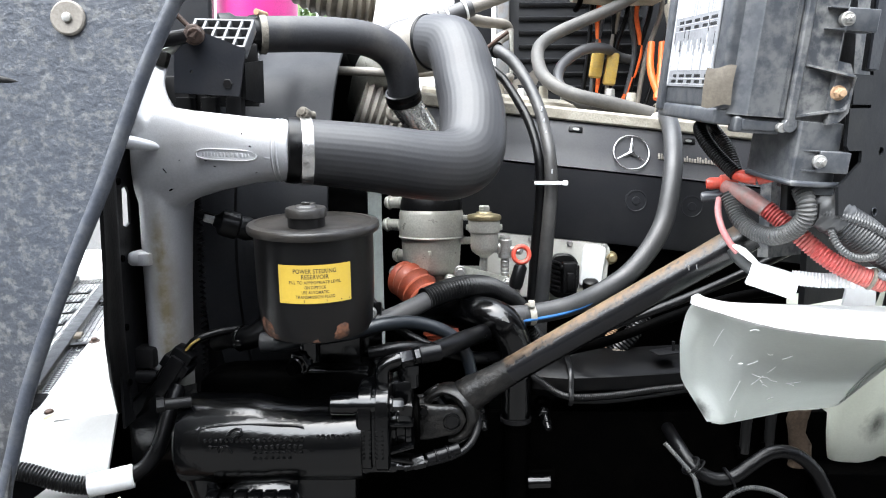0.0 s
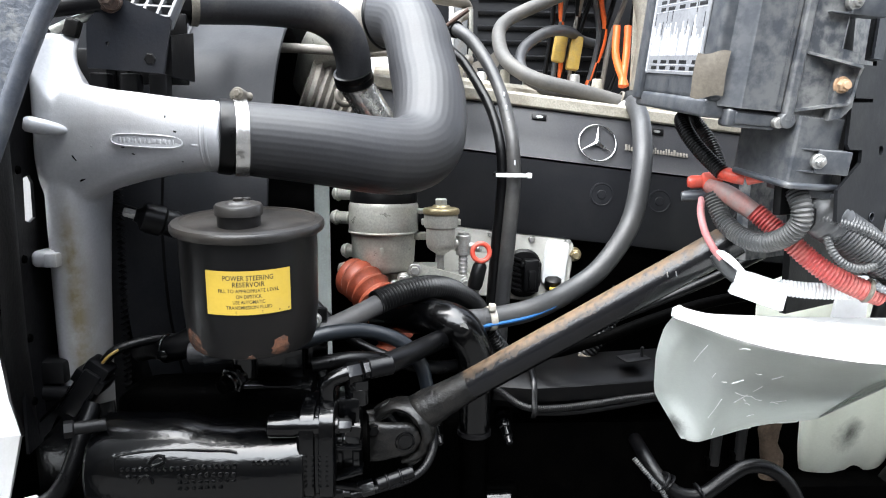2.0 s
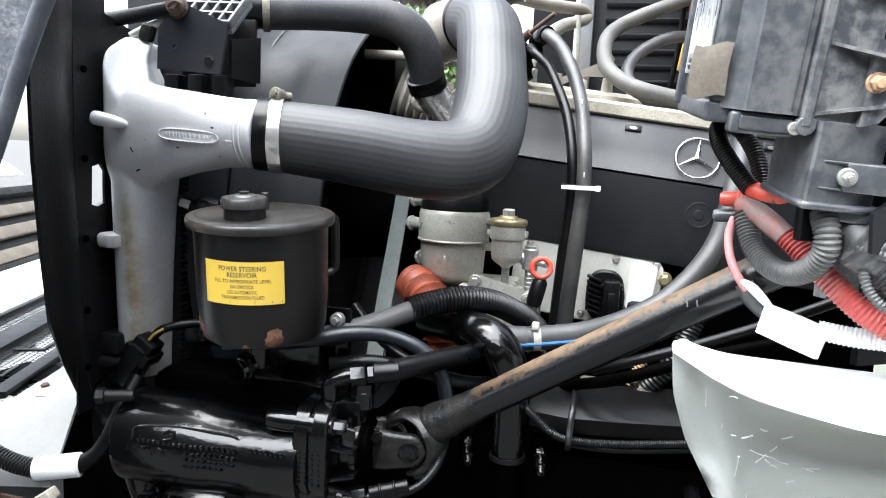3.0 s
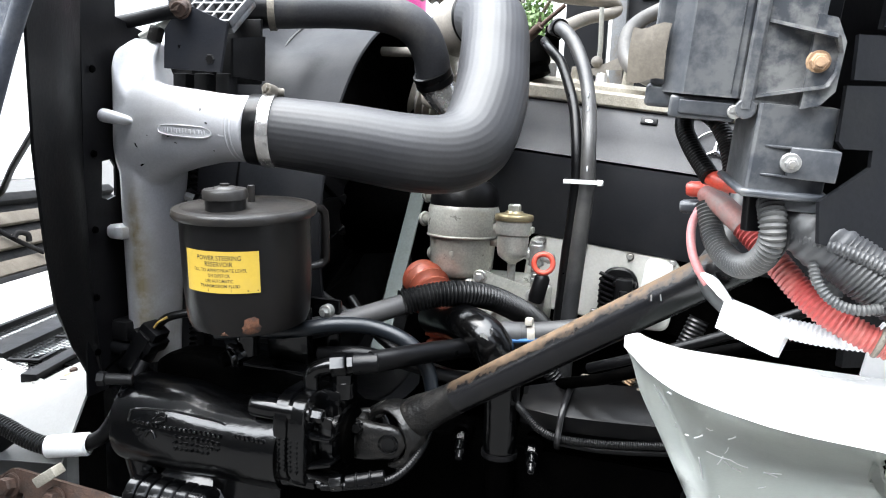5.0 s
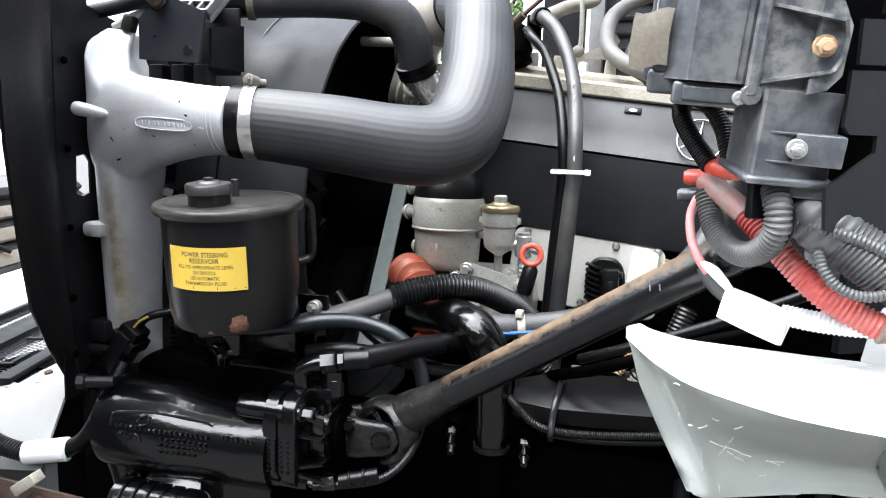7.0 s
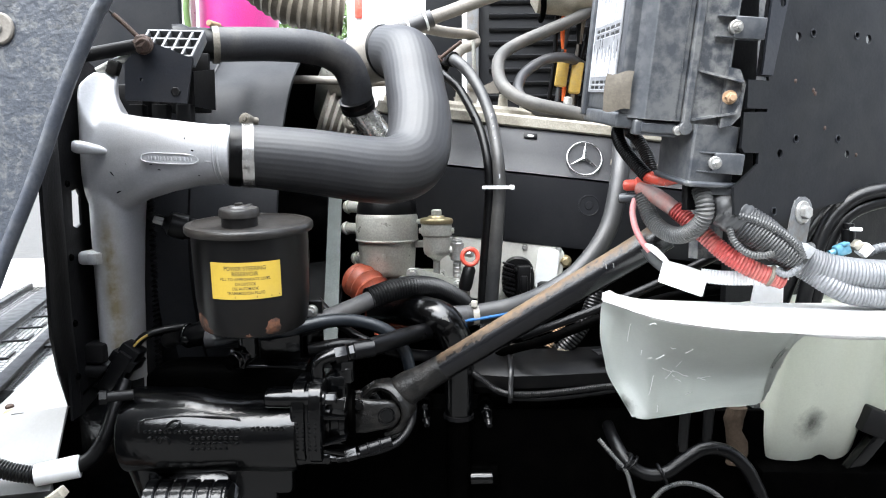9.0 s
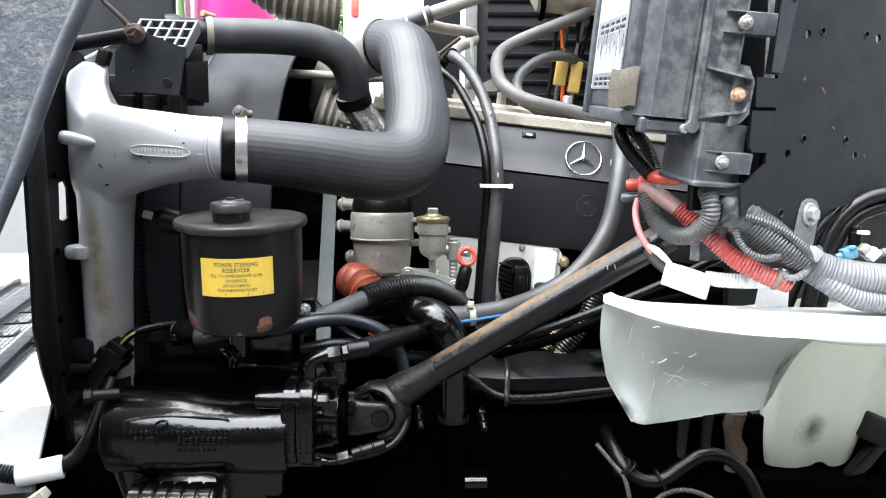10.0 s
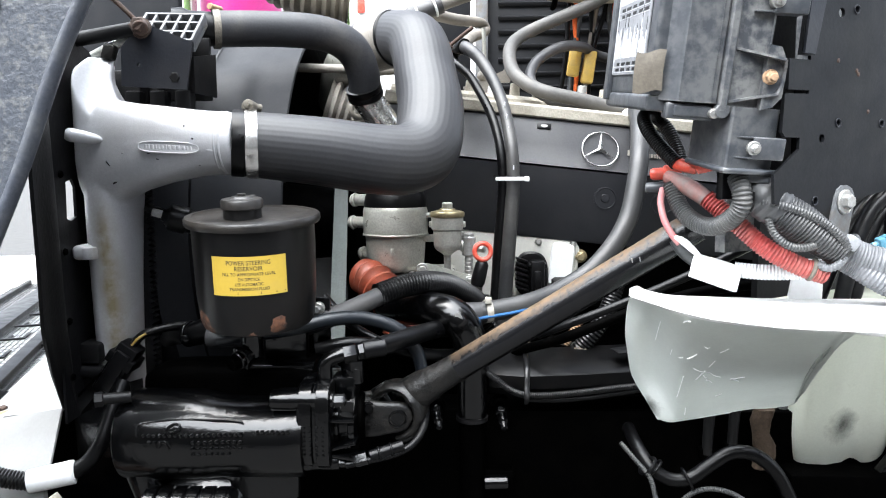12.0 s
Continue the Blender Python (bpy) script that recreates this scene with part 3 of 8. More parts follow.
def plate(outline, holes, thick, m, bevel=0.0):
    """A flat sheet with an outline and holes, round (x, y, r) or drawn, in its own x, y and set by the pose m."""
    pts, edges = [], []

    def loop(ring_):
        k0 = len(pts)
        pts.extend(Vector(p) for p in ring_)
        edges.extend((k0 + k, k0 + (k + 1) % len(ring_)) for k in range(len(ring_)))
    cuts = []
    loop(outline)
    for h in holes:
        if isinstance(h, list):
            loop(h)
            cuts.append(h)
            continue
        x, y, r = h
        cuts.append([(x + r * math.cos(k * math.pi / 7), y + r * math.sin(k * math.pi / 7)) for k in range(14)])
        loop(cuts[-1])

    def within(p, ring_):
        hit = False
        for (x1, y1), (x2, y2) in zip(ring_, ring_[1:] + ring_[:1]):
            if (y1 > p.y) != (y2 > p.y) and p.x < x1 + (p.y - y1) * (x2 - x1) / (y2 - y1):
                hit = not hit
        return hit
    vs, _, fs, _, _, _ = delaunay_2d_cdt(pts, edges, [], 0, 1e-6)
    mids = [sum((vs[k] for k in f), Vector((0, 0))) / len(f) for f in fs]
    fs = [f for f, p in zip(fs, mids) if within(p, outline) and not any(within(p, c) for c in cuts)]
    bm = bmesh.new()
    bv = [bm.verts.new((v.x, v.y, 0)) for v in vs]
    for f in fs:
        bm.faces.new([bv[k] for k in f])
    bmesh.ops.recalc_face_normals(bm, faces=bm.faces)
    top = bmesh.ops.extrude_face_region(bm, geom=bm.faces[:])
    vs = [g for g in top["geom"] if isinstance(g, bmesh.types.BMVert)]
    bmesh.ops.translate(bm, verts=vs, vec=(0, 0, thick))
    return moved(bm, m)


def loft(sections, closed=True, caps=True):
    """A skin over rows of points."""
    bm = bmesh.new()
    rows = [[bm.verts.new(p) for p in s] for s in sections]
    k_max = len(rows[0]) if closed else len(rows[0]) - 1
    for p, q in zip(rows, rows[1:]):
        for k in range(k_max):
            k2 = (k + 1) % len(p)
            bm.faces.new((p[k], p[k2], q[k2], q[k]))
    if caps and closed:
        bm.faces.new(rows[0])
        bm.faces.new(rows[-1])
    return bm


def oval(c, u, v, a, b, power=2.0, seg=28):
    """A rounded section round c, a along u and b along v; a higher power squares it."""
    c, u, v = Vector(c), Vector(u), Vector(v)
    out = []
    for k in range(seg):
        t = 2 * math.pi * k / seg
        ct, st = math.cos(t), math.sin(t)
        out.append(c + u * (a * math.copysign(abs(ct) ** (2 / power), ct)) + v * (b * math.copysign(abs(st) ** (2 / power), st)))
    return out


def shell(bm, thick):
    """Gives a skin its thickness."""
    bmesh.ops.recalc_face_normals(bm, faces=bm.faces)
    bmesh.ops.solidify(bm, geom=bm.faces[:], thickness=thick)
    return bm


def ring(c, axis, r, thin, seg=28, seg2=10, flat=1.0):
    a, b, n = frame_of(axis)
    c = Vector(c)
    bm = bmesh.new()
    rows = []
    for k in range(seg):
        t = 2 * math.pi * k / seg
        d = a * math.cos(t) + b * math.sin(t)
        rows.append([bm.verts.new(c + d * (r + thin * math.cos(2 * math.pi * j / seg2)) + n * thin * flat * math.sin(2 * math.pi * j / seg2)) for j in range(seg2)])
    for k in range(seg):
        p, q = rows[k], rows[(k + 1) % seg]
        for j in range(seg2):
            bm.faces.new((p[j], p[(j + 1) % seg2], q[(j + 1) % seg2], q[j]))
    return bm


def axes(o, x, y):
    """The pose with its origin at o, x along x and z square to x and y."""
    x, y = Vector(x).normalized(), Vector(y)
    z = x.cross(y).normalized()
    y = z.cross(x)
    return Matrix(((x.x, y.x, z.x, o[0]), (x.y, y.y, z.y, o[1]), (x.z, y.z, z.z, o[2]), (0, 0, 0, 1)))


def lettering(text, size, spacing=1.0):
    """Letters as a flat mesh, centred on x."""
    cu = bpy.data.curves.new("letters", "FONT")
    cu.body, cu.size, cu.align_x, cu.align_y, cu.space_character = text, size, "CENTER", "CENTER", spacing
    cu.offset = size * 0.02
    ob = bpy.data.objects.new("letters", cu)
    me = bpy.data.meshes.new_from_object(ob)
    bm = bmesh.new()
    bm.from_mesh(me)
    bpy.data.objects.remove(ob)
    bpy.data.meshes.remove(me)
    bpy.data.curves.remove(cu)
    return bm
# ---- ground and distance ----
bm = bmesh.new()
bmesh.ops.create_grid(bm, x_segments=40, y_segments=40, size=400)
solid("ground", bm, "concrete", "dark worn asphalt yard under the truck", "ground", kind="structure")


# ---- truck front: hood liner, grille, bumper skin ----
def hood_liner():
    t = thing("hood_fender_liner", (-0.85, 0.84, 0.62), "black mottled plastic fender liner of the tilted hood", "fender liner")
    edge = [(-0.262, 1.67), (-0.284, 1.627), (-0.326, 1.542), (-0.375, 1.425), (-0.420, 1.329), (-0.469, 1.214), (-0.504, 1.109), (-0.53, 0.98), (-0.54, 0.62)]
    rows = []
    for x, z in edge:
        row = []
        for k in range(13):
            f = k / 12
            xx = x - f * (x + 1.35)
            row.append(V(xx, 0.83 + 0.05 * math.sin(f * 2.2) - 0.10 * f, z + 0.06 * f))
        rows.append(row)
    rows.insert(0, [V(p.x + 0.16, p.y, 2.05) for p in rows[0]])
    part("liner_skin", shell(loft(rows, closed=False), 0.006), "fender", t)
    rim = [V(x - 0.004, 0.832, z) for x, z in edge]
    rim.insert(0, V(-0.10, 0.832, 2.05))
    part("rolled_edge", tube(rim, 0.0105, seg=14, squash=(1.0, 0.8)), "fender_lip", t, "scuffed dark rolled edge")
    w = part("washer", lathe((-0.404, 0.8245, 1.607), (0.05, -1, 0), [(0.0055, -0.004), (0.0055, 0.004), (0.017, 0.0045), (0.019, 0.003), (0.019, -0.004)], 32), "hose_tan", t, "pale dusty round washer")
    part("rivet", lathe((-0.404, 0.8245, 1.607), (0.05, -1, 0), [(0.006, 0), (0.005, 0.007), (0, 0.008)], 16), "bolt", w)
    # dark tube laid where the crease throws a shadow line
    crease = [V(-0.62, 0.830, 1.555), V(-0.52, 0.829, 1.545), V(-0.455, 0.829, 1.537)]
    part("crease", tube(crease, [0.007, 0.008, 0.003], seg=12), "rubber_flap", t, "moulded crease with its shadow line as a dark strip")
    return t


hood_liner()

E1, E2 = V(-0.35, 0.937, 0), V(-0.937, -0.35, 0)
G0 = V(-0.76, 1.24, 0.975)


def gpt(a, b, h=0.0):
    return G0 + E1 * a + E2 * b + V(0, 0, h)


def slab(a0, a1, b0, b1, h0, h1, bevel=0.002):
    """A bar that lies in the grille's plane."""
    return moved(box((a0, b0, h0), (a1, b1, h1), bevel), axes(G0, E1, E2))


def grille():
    t = thing("front_grille", (-1.1, 1.8, 0.7), "black mesh grille of the tilted hood with dark bars", "grille")
    # hexagonal mesh: rings of small bars round each opening
    p = 0.0150
    bm = bmesh.new()
    for i in range(0, 122):
        for j in range(-4, 23):
            a, b = -0.02 + i * p + (p / 2 if j % 2 else 0), 0.0 + j * p * 0.866
            if not max(-0.02, 0.79 * b - 0.03) <= a <= 1.80 or b < -0.045 * a / 0.86 - 0.004:
                continue
            outer, inner = [], []
            for k in range(6):
                an = math.pi / 6 + k * math.pi / 3
                outer.append(bm.verts.new(gpt(a + 0.5774 * p * math.cos(an), b + 0.5774 * p * math.sin(an))))
                inner.append(bm.verts.new(gpt(a + 0.445 * p * math.cos(an), b + 0.445 * p * math.sin(an))))
            for k in range(6):
                bm.faces.new((outer[k], outer[(k + 1) % 6], inner[(k + 1) % 6], inner[k]))
    tagged(part("mesh", shell(bm, 0.0006), "plastic_dark", t, "black hexagonal wire mesh"), kind="stuff")
    # added white sheet stands in for the glare behind the mesh
    part("surround", slab(-0.2, 1.82, -0.06, 0.36, -0.03, -0.022), "plate_white", t, "white sheet added to make the mesh holes bright")
    part("end_panel", slab(1.83, 2.5, -0.12, 0.60, -0.02, 0.05, 0.012), "white", t, "white end panel")
    for a0, b0, b1 in ((-0.01, 0.014, 0.046), (0.12, 0.155, 0.222), (0.30, 0.292, 0.306)):
        part("bar", slab(a0, 1.82, b0, b1, -0.014, 0.014), "plastic_dark", t)
    for a in (0.60, 1.22):
        part("crossbar", slab(a, a + 0.03, -0.03, 0.016, -0.010, 0.006), "plastic_dark", t)
    # raised worn letter blocks on the mesh between the bars
    for a in (0.10, 0.29, 0.48, 0.69, 0.87, 1.05, 1.24, 1.42):
        part("letter_block", join(slab(a, a + 0.012, 0.070, 0.138, 0.002, 0.008), slab(a + 0.013, a + 0.075, 0.070, 0.080, 0.002, 0.008), slab(a + 0.013, a + 0.05, 0.108, 0.116, 0.002, 0.008)), "bracket", t)
    for a in (0.66,):
        part("clip", slab(a, a + 0.05, -0.006, 0.012, 0.006, 0.016), "slat", t, "dusty grille clip")
    return t


grille()


def hood_inside():
    t = thing("tilted_hood", (-1.6, 2.1, 0.3), "white tilted truck hood seen from its inside", "hood")
    rows = []
    for b, h in ((0.36, -0.01), (0.42, 0.012), (0.50, 0.018), (0.585, 0.014), (0.60, -0.02)):
        rows.append([gpt(a, b, h) for a in (-0.6, -0.2, 0.2, 0.6, 1.0, 1.5, 2.2)])
    part("inner_flange", shell(loft(rows, closed=False), 0.004), "white", t)
    m = axes(gpt(0, 0.62, 0.02), E1, E2 * 0.75 + V(0, 0, 0.66))
    # black sheet and gap strips added so the spaces between slats look dark
    part("backing", moved(box((-0.8, -0.03, -0.06), (2.2, 0.345, -0.035), 0.004), m), "slat_dark", t)
    for k in range(3):
        part("slat", moved(box((-0.8, 0.101 * k, -0.006), (2.2, 0.101 * k + 0.056, 0.014), 0.007), m), "slat", t, "dusty tan radiator slat")
        part("slat_gap", moved(box((-0.8, 0.101 * k + 0.050, -0.035), (2.2, 0.101 * k + 0.1005, -0.008), 0.003), m), "slat_dark", t)
    part("top_rail", moved(box((-0.8, 0.302, -0.03), (2.2, 0.345, 0.020), 0.006), m), "slat_dark", t, "black rail over the slats")
    part("lower_rail", moved(box((-0.8, -0.03, -0.03), (2.2, -0.004, 0.014), 0.004), m), "slat_dark", t, "black rail under the slats")
    rod = part("latch_rod", tube([gpt(0.98, 0.82, 0.235), gpt(1.03, 0.76, 0.185), gpt(1.06, 0.72, 0.15), gpt(1.10, 0.68, 0.112), gpt(1.16, 0.63, 0.068)], 0.0085, seg=12), "slat_dark", t, "black latch rod across the slats")
    for a, b0, h0 in ((1.035, 0.75, 0.185), (1.105, 0.675, 0.115)):
        part("hook", tube([gpt(a - 0.03, b0 + 0.01, h0 + 0.01), gpt(a - 0.01, b0 + 0.005, h0 + 0.028), gpt(a + 0.02, b0 - 0.01, h0 + 0.02), gpt(a + 0.025, b0 - 0.012, h0 - 0.005)], 0.010, seg=10), "slat_dark", rod, "black plastic hook")
    rows = []
    for b, h in ((0.93, 0.30), (1.1, 0.42), (1.25, 0.62), (1.35, 0.95), (1.38, 1.5)):
        rows.append([gpt(a, b, h) for a in (-0.9, -0.4, 0.1, 0.6, 1.1, 1.6, 2.2)])
    part("inner_skin", shell(loft(rows, closed=False), 0.006), "white", t, "white painted inner skin")
    part("cable", tube([(-1.52, 2.0, 1.68), (-1.60, 2.0, 1.56), (-1.66, 2.0, 1.468), (-1.76, 2.0, 1.345), (-1.82, 2.0, 1.256), (-1.904, 2.0, 1.223), (-2.02, 2.0, 1.21)], 0.0115, seg=12), "black_hose", t, "black cable across the inner skin")
    return t


hood_inside()


def bumper_skin():
    t = thing("front_bumper", (-0.9, 1.3, 0.6), "white painted bumper panel with rusty bolts beside the grille", "bumper")
    A, A2 = V(-0.529, 1.125, 1.043), V(-0.62, 2.0, 1.06)
    D, far, E = gpt(-0.01, 0.0, 0.004), V(-1.02, 2.05, 0.979), V(-1.10, 1.35, 0.979)
    B, B2 = V(-0.524, 1.055, 0.925), V(-0.80, 1.00, 0.915)
    rows = []
    for f in (0.0, 0.25, 0.5, 0.62, 0.74, 1.0):
        crease = 0.018 * math.exp(-((f - 0.56) / 0.09) ** 2)
        rows.append([A.lerp(A2, k / 4).lerp(D.lerp(far, k / 4), f) + V(0, 0, crease - 0.01 * math.sin(math.pi * f)) for k in range(5)])
    bm = loft(rows, closed=False)
    rows = []
    for k in range(6):
        f = k / 5
        rows.append([A.lerp(B, f), (A.lerp(D, 0.5)).lerp(B.lerp(B2, 0.5), f) + V(0, 0, 0.012 * math.sin(math.pi * f)), D.lerp(B2, f), E.lerp(V(-1.2, 1.0, 0.92), f), V(-1.6, 1.5, 0.98).lerp(V(-1.6, 1.1, 0.92), f)])
    part("panel_skin", join(shell(bm, 0.004), shell(loft(rows, closed=False), 0.004)), "white_dull", t)
    for p in (V(-0.735, 1.281, 0.982), V(-0.930, 1.825, 0.984)):
        part("bolt", hexagon(p, p + V(0, -0.002, 0.010), 0.008, 0.014), "rust", t, "rusty hex bolt")
    part("rust_stain", lathe((-0.712, 1.256, 0.983), (0.1, -0.1, 1), [(0.0, 0.004), (0.012, 0.0045), (0.017, 0.003)], 14), "rust_pale", t, "orange rust stain")
    bm = plate([(-0.60, 0.955), (-0.665, 0.985), (-0.76, 0.98), (-0.95, 0.96), (-0.95, 0.88), (-0.72, 0.895), (-0.675, 0.90)], [], 0.004, axes((0, 1.045, 0), (1, 0, 0), (0, 0, 1)))
    part("dark_cover", bm, "bracket", t, "dark sheet steel cover")
    part("wall_below", box((-1.6, 1.10, 0.55), (-0.56, 1.13, 0.93), 0.01), "white_dull", t)
    return t


bumper_skin()


def rusty_bracket():
    t = thing("rusty_tow_bracket", (-0.50, 0.98, 0.85), "rusty brown steel bracket bolted below the bumper", "bracket")
    part("plate", plate([(-0.62, 0.0), (-0.42, 0.0), (-0.36, 0.06), (-0.40, 0.075), (-0.58, 0.08), (-0.62, 0.05)], [(-0.55, 0.04, 0.008)], 0.012, axes((0, 1.00, 0.845), (1, 0, 0), (0, 0.35, 0.93))), "rust", t)
    for x, z in ((-0.475, 0.900), (-0.565, 0.905), (-0.420, 0.890)):
        part("bolt", hexagon((x, 1.0, z), (x, 0.985, z + 0.004), 0.014, 0.02), "rust", t)
    part("cotter_pin", tube([(-0.60, 0.975, 0.925), (-0.57, 0.97, 0.905), (-0.55, 0.97, 0.88), (-0.575, 0.965, 0.88), (-0.60, 0.97, 0.90)], 0.0022, seg=8), "bolt", t)
    part("spacer", moved(box((-0.02, -0.012, -0.008), (0.02, 0.012, 0.008), 0.002), pose(-0.485, 1.0, 0.938, 0, -35, 10)), "cream", t)
    part("strut", box((-0.64, 1.012, 0.60), (-0.36, 1.03, 0.85), 0.004), "oily", t)
    return t


rusty_bracket()


# ---- radiator side ----
def baffle():
    t = thing("radiator_baffle", (-0.50, 1.08, 0.98), "dark rubber side baffle of the radiator on a steel strip", "baffle")
    near = [(-0.425, 0.93, 1.80), (-0.438, 0.948, 1.62), (-0.445, 0.960, 1.42), (-0.462, 0.985, 1.30), (-0.486, 1.020, 1.19), (-0.507, 1.065, 1.115), (-0.528, 1.120, 1.044)]
    rows = []
    for i, (x, y, z) in enumerate(near):
        far = V(-0.505, 1.095 + 0.03 * (i / 6), z)
        nr = V(x, y, z)
        rows.append([nr.lerp(far, k / 8) + V(0.008 * math.sin(math.pi * k / 8) + 0.004 * math.sin(7 * z + k), 0, 0) for k in range(9)])
    part("rubber_flap", shell(loft(rows, closed=False), 0.005), "rubber_flap", t)
    m = axes((-0.503, 1.09, 1.0), (-0.08, 1, 0), (0, 0, 1))
    outline = [(0, 0.03), (0.06, 0.03), (0.10, 0.05), (0.185, 0.05), (0.185, 0.62), (0.075, 0.64), (0.075, 0.80), (0.0, 0.80)]
    part("steel_strip", plate(outline, [[(0.038, 0.350), (0.052, 0.346), (0.070, 0.352), (0.070, 0.400), (0.060, 0.412), (0.040, 0.408)]], 0.004, m), "bracket", t, "black steel strip with a cut-out")
    for z in (1.10, 1.19, 1.30, 1.42, 1.55, 1.66):
        part("rivet", lathe((-0.497, 1.108, z), (1, 0.05, 0), [(0.006, 0), (0.005, 0.003), (0, 0.004)], 12), "oily", t)
    return t


baffle()


def charge_cooler():
    t = thing("charge_air_cooler", (-0.47, 1.25, 0.90), "silver cast aluminium charge air cooler end tank", "cooler")
    up, ux, uy = V(0, 0, 1), V(1, 0, 0), V(0, 1, 0)
    secs = []
    for z, xc, a, b, y in ((0.93, -0.468, 0.026, 0.04, 1.215), (1.00, -0.468, 0.028, 0.045, 1.215), (1.10, -0.469, 0.029, 0.05, 1.213), (1.24, -0.467, 0.030, 0.058, 1.210), (1.34, -0.463, 0.032, 0.064, 1.206),
                        (1.39, -0.460, 0.034, 0.068, 1.205), (1.45, -0.460, 0.034, 0.070, 1.206)):
        secs.append(oval((xc, y, z), ux, uy, a, b, 2.8))
    tank = loft(secs)
    # shoulder: upright below a curved ridge, leaning back and open above it
    secs = []
    for k in range(19):
        z = 1.435 + 0.174 * k / 18
        left = -0.493 + 0.010 * max(0.0, (z - 1.575) / 0.034) ** 2
        right = -0.405 if z < 1.51 else -0.405 - 0.044 * min(1.0, (z - 1.51) / 0.065) ** 0.7
        row = []
        for q in range(13):
            x = left + (right - left) * q / 12
            ridge = 1.500 + 0.075 * min(1.0, max(0.0, (-0.440 - x) / 0.052)) ** 2.6
            row.append(V(x, 1.1375 + 0.62 * max(0.0, z - ridge) + (0.006 if q in (0, 12) else 0.0), z))
        row += [V(right - 0.022, 1.225, z), V(right - 0.030, 1.262, z), V(left, 1.262, z)]
        secs.append(row)
    shoulder = loft(secs)
    secs = []
    for x, zc, h, yc, d in ((-0.495, 1.450, 0.060, 1.200, 0.050), (-0.490, 1.450, 0.078, 1.196, 0.056), (-0.478, 1.450, 0.088, 1.190, 0.056), (-0.455, 1.452, 0.088, 1.185, 0.054), (-0.425, 1.457, 0.080, 1.178, 0.053), (-0.395, 1.462, 0.070, 1.172, 0.052), (-0.35, 1.466, 0.061, 1.168, 0.051),
                            (-0.30, 1.468, 0.0530, 1.166, 0.050), (-0.265, 1.468, 0.0500, 1.165, 0.049), (-0.235, 1.468, 0.048, 1.166, 0.048)):
        secs.append(oval((x, yc, zc), uy, up, d, h, 2.5 if x < -0.33 else 2.0, 32))
    body = part("end_tank", join(tank, shoulder, loft(secs)), "alu", t)
    blend = body.modifiers.new("blend", "REMESH")
    blend.mode, blend.voxel_size, blend.use_smooth_shade = "VOXEL", 0.0030, True
    ease = body.modifiers.new("ease", "SMOOTH")
    ease.factor, ease.iterations = 0.5, 9
    part("collar", join(ring((-0.2530, 1.1655, 1.468), (1, 0, 0), 0.0487, 0.0016, 40, 10, 1.4), ring((-0.2600, 1.166, 1.468), (1, 0, 0), 0.0492, 0.0014, 40, 10, 1.2)), "alu", body)
    # cast oval plate with worn raised marks
    m = axes((-0.329, 1.1152, 1.460), V(0.084, 0.0060, -0.004), V(0, 0.06, 1))
    pl = part("cast_oval", moved(loft([[V(0.047 * math.copysign(abs(math.cos(q)) ** 0.55, math.cos(q)) * s, 0.0095 * math.copysign(abs(math.sin(q)) ** 0.7, math.sin(q)) * s2, h)
                                        for q in (2 * math.pi * k / 40 for k in range(40))] for s, s2, h in ((1, 1, -0.004), (1, 1, 0.0016), (0.965, 0.86, 0.0022), (0.945, 0.78, 0.0007), (0.5, 0.3, 0.0007))], caps=True), m), "alu", body)
    rnd = random.Random(8)
    x = -0.036
    while x < 0.034:
        w = rnd.uniform(0.0022, 0.0060)
        part("raised_mark", moved(box((x, -0.0036 + rnd.uniform(0, 0.001), 0.0002), (x + w, 0.0034, 0.0010 + rnd.uniform(0, 0.0006)), 0.0005), m), "alu", pl)
        x += w + rnd.uniform(0.0012, 0.0026)
    part("cast_bead", moved(box((0.057, -0.004, -0.003), (0.068, 0.001, 0.0022), 0.0018), m), "alu", body)
    part("lug", lathe((-0.487, 1.110, 1.4815), (0.048, 0.022, -0.009), [(0, 0), (0.007, 0.0005), (0.0100, 0.004), (0.0108, 0.010), (0.0100, 0.024), (0.0075, 0.042), (0.002, 0.058)], 24), "alu", body, "pointed cast lug")
    part("lug", join(box((-0.504, 1.134, 1.283), (-0.472, 1.180, 1.307), 0.009, 4), box((-0.484, 1.1315, 1.284), (-0.466, 1.175, 1.304), 0.003)), "alu", body, "blunt cast lug")
    part("boss", join(box((-0.515, 1.145, 1.11), (-0.472, 1.19, 1.145), 0.006), cyl((-0.508, 1.15, 1.098), (-0.468, 1.15, 1.096), 0.011)), "bracket", body, "dark lower boss")
    part("boss", box((-0.512, 1.15, 1.068), (-0.474, 1.19, 1.085), 0.004), "bracket", body)
    # dents and scratches, laid on the cast face
    skin = body.evaluated_get(bpy.context.evaluated_depsgraph_get())
    back = body.matrix_world.inverted()
    for x, z, w, h, turn in ((-0.431, 1.436, 0.0045, 0.0010, 52), (-0.423, 1.407, 0.0050, 0.0012, -28), (-0.292, 1.473, 0.0022, 0.0012, 20), (-0.362, 1.4515, 0.0022, 0.0008, 0), (-0.349, 1.4425, 0.0022, 0.0008, 15), (-0.287, 1.433, 0.0014, 0.0008, 0), (-0.306, 1.492, 0.0010, 0.0026, 5), (-0.405, 1.452, 0.0010, 0.0008, 0)):
        hit, at, _, _ = skin.ray_cast(back @ V(x, 1.0, z), back.to_3x3() @ V(0, 1, 0))
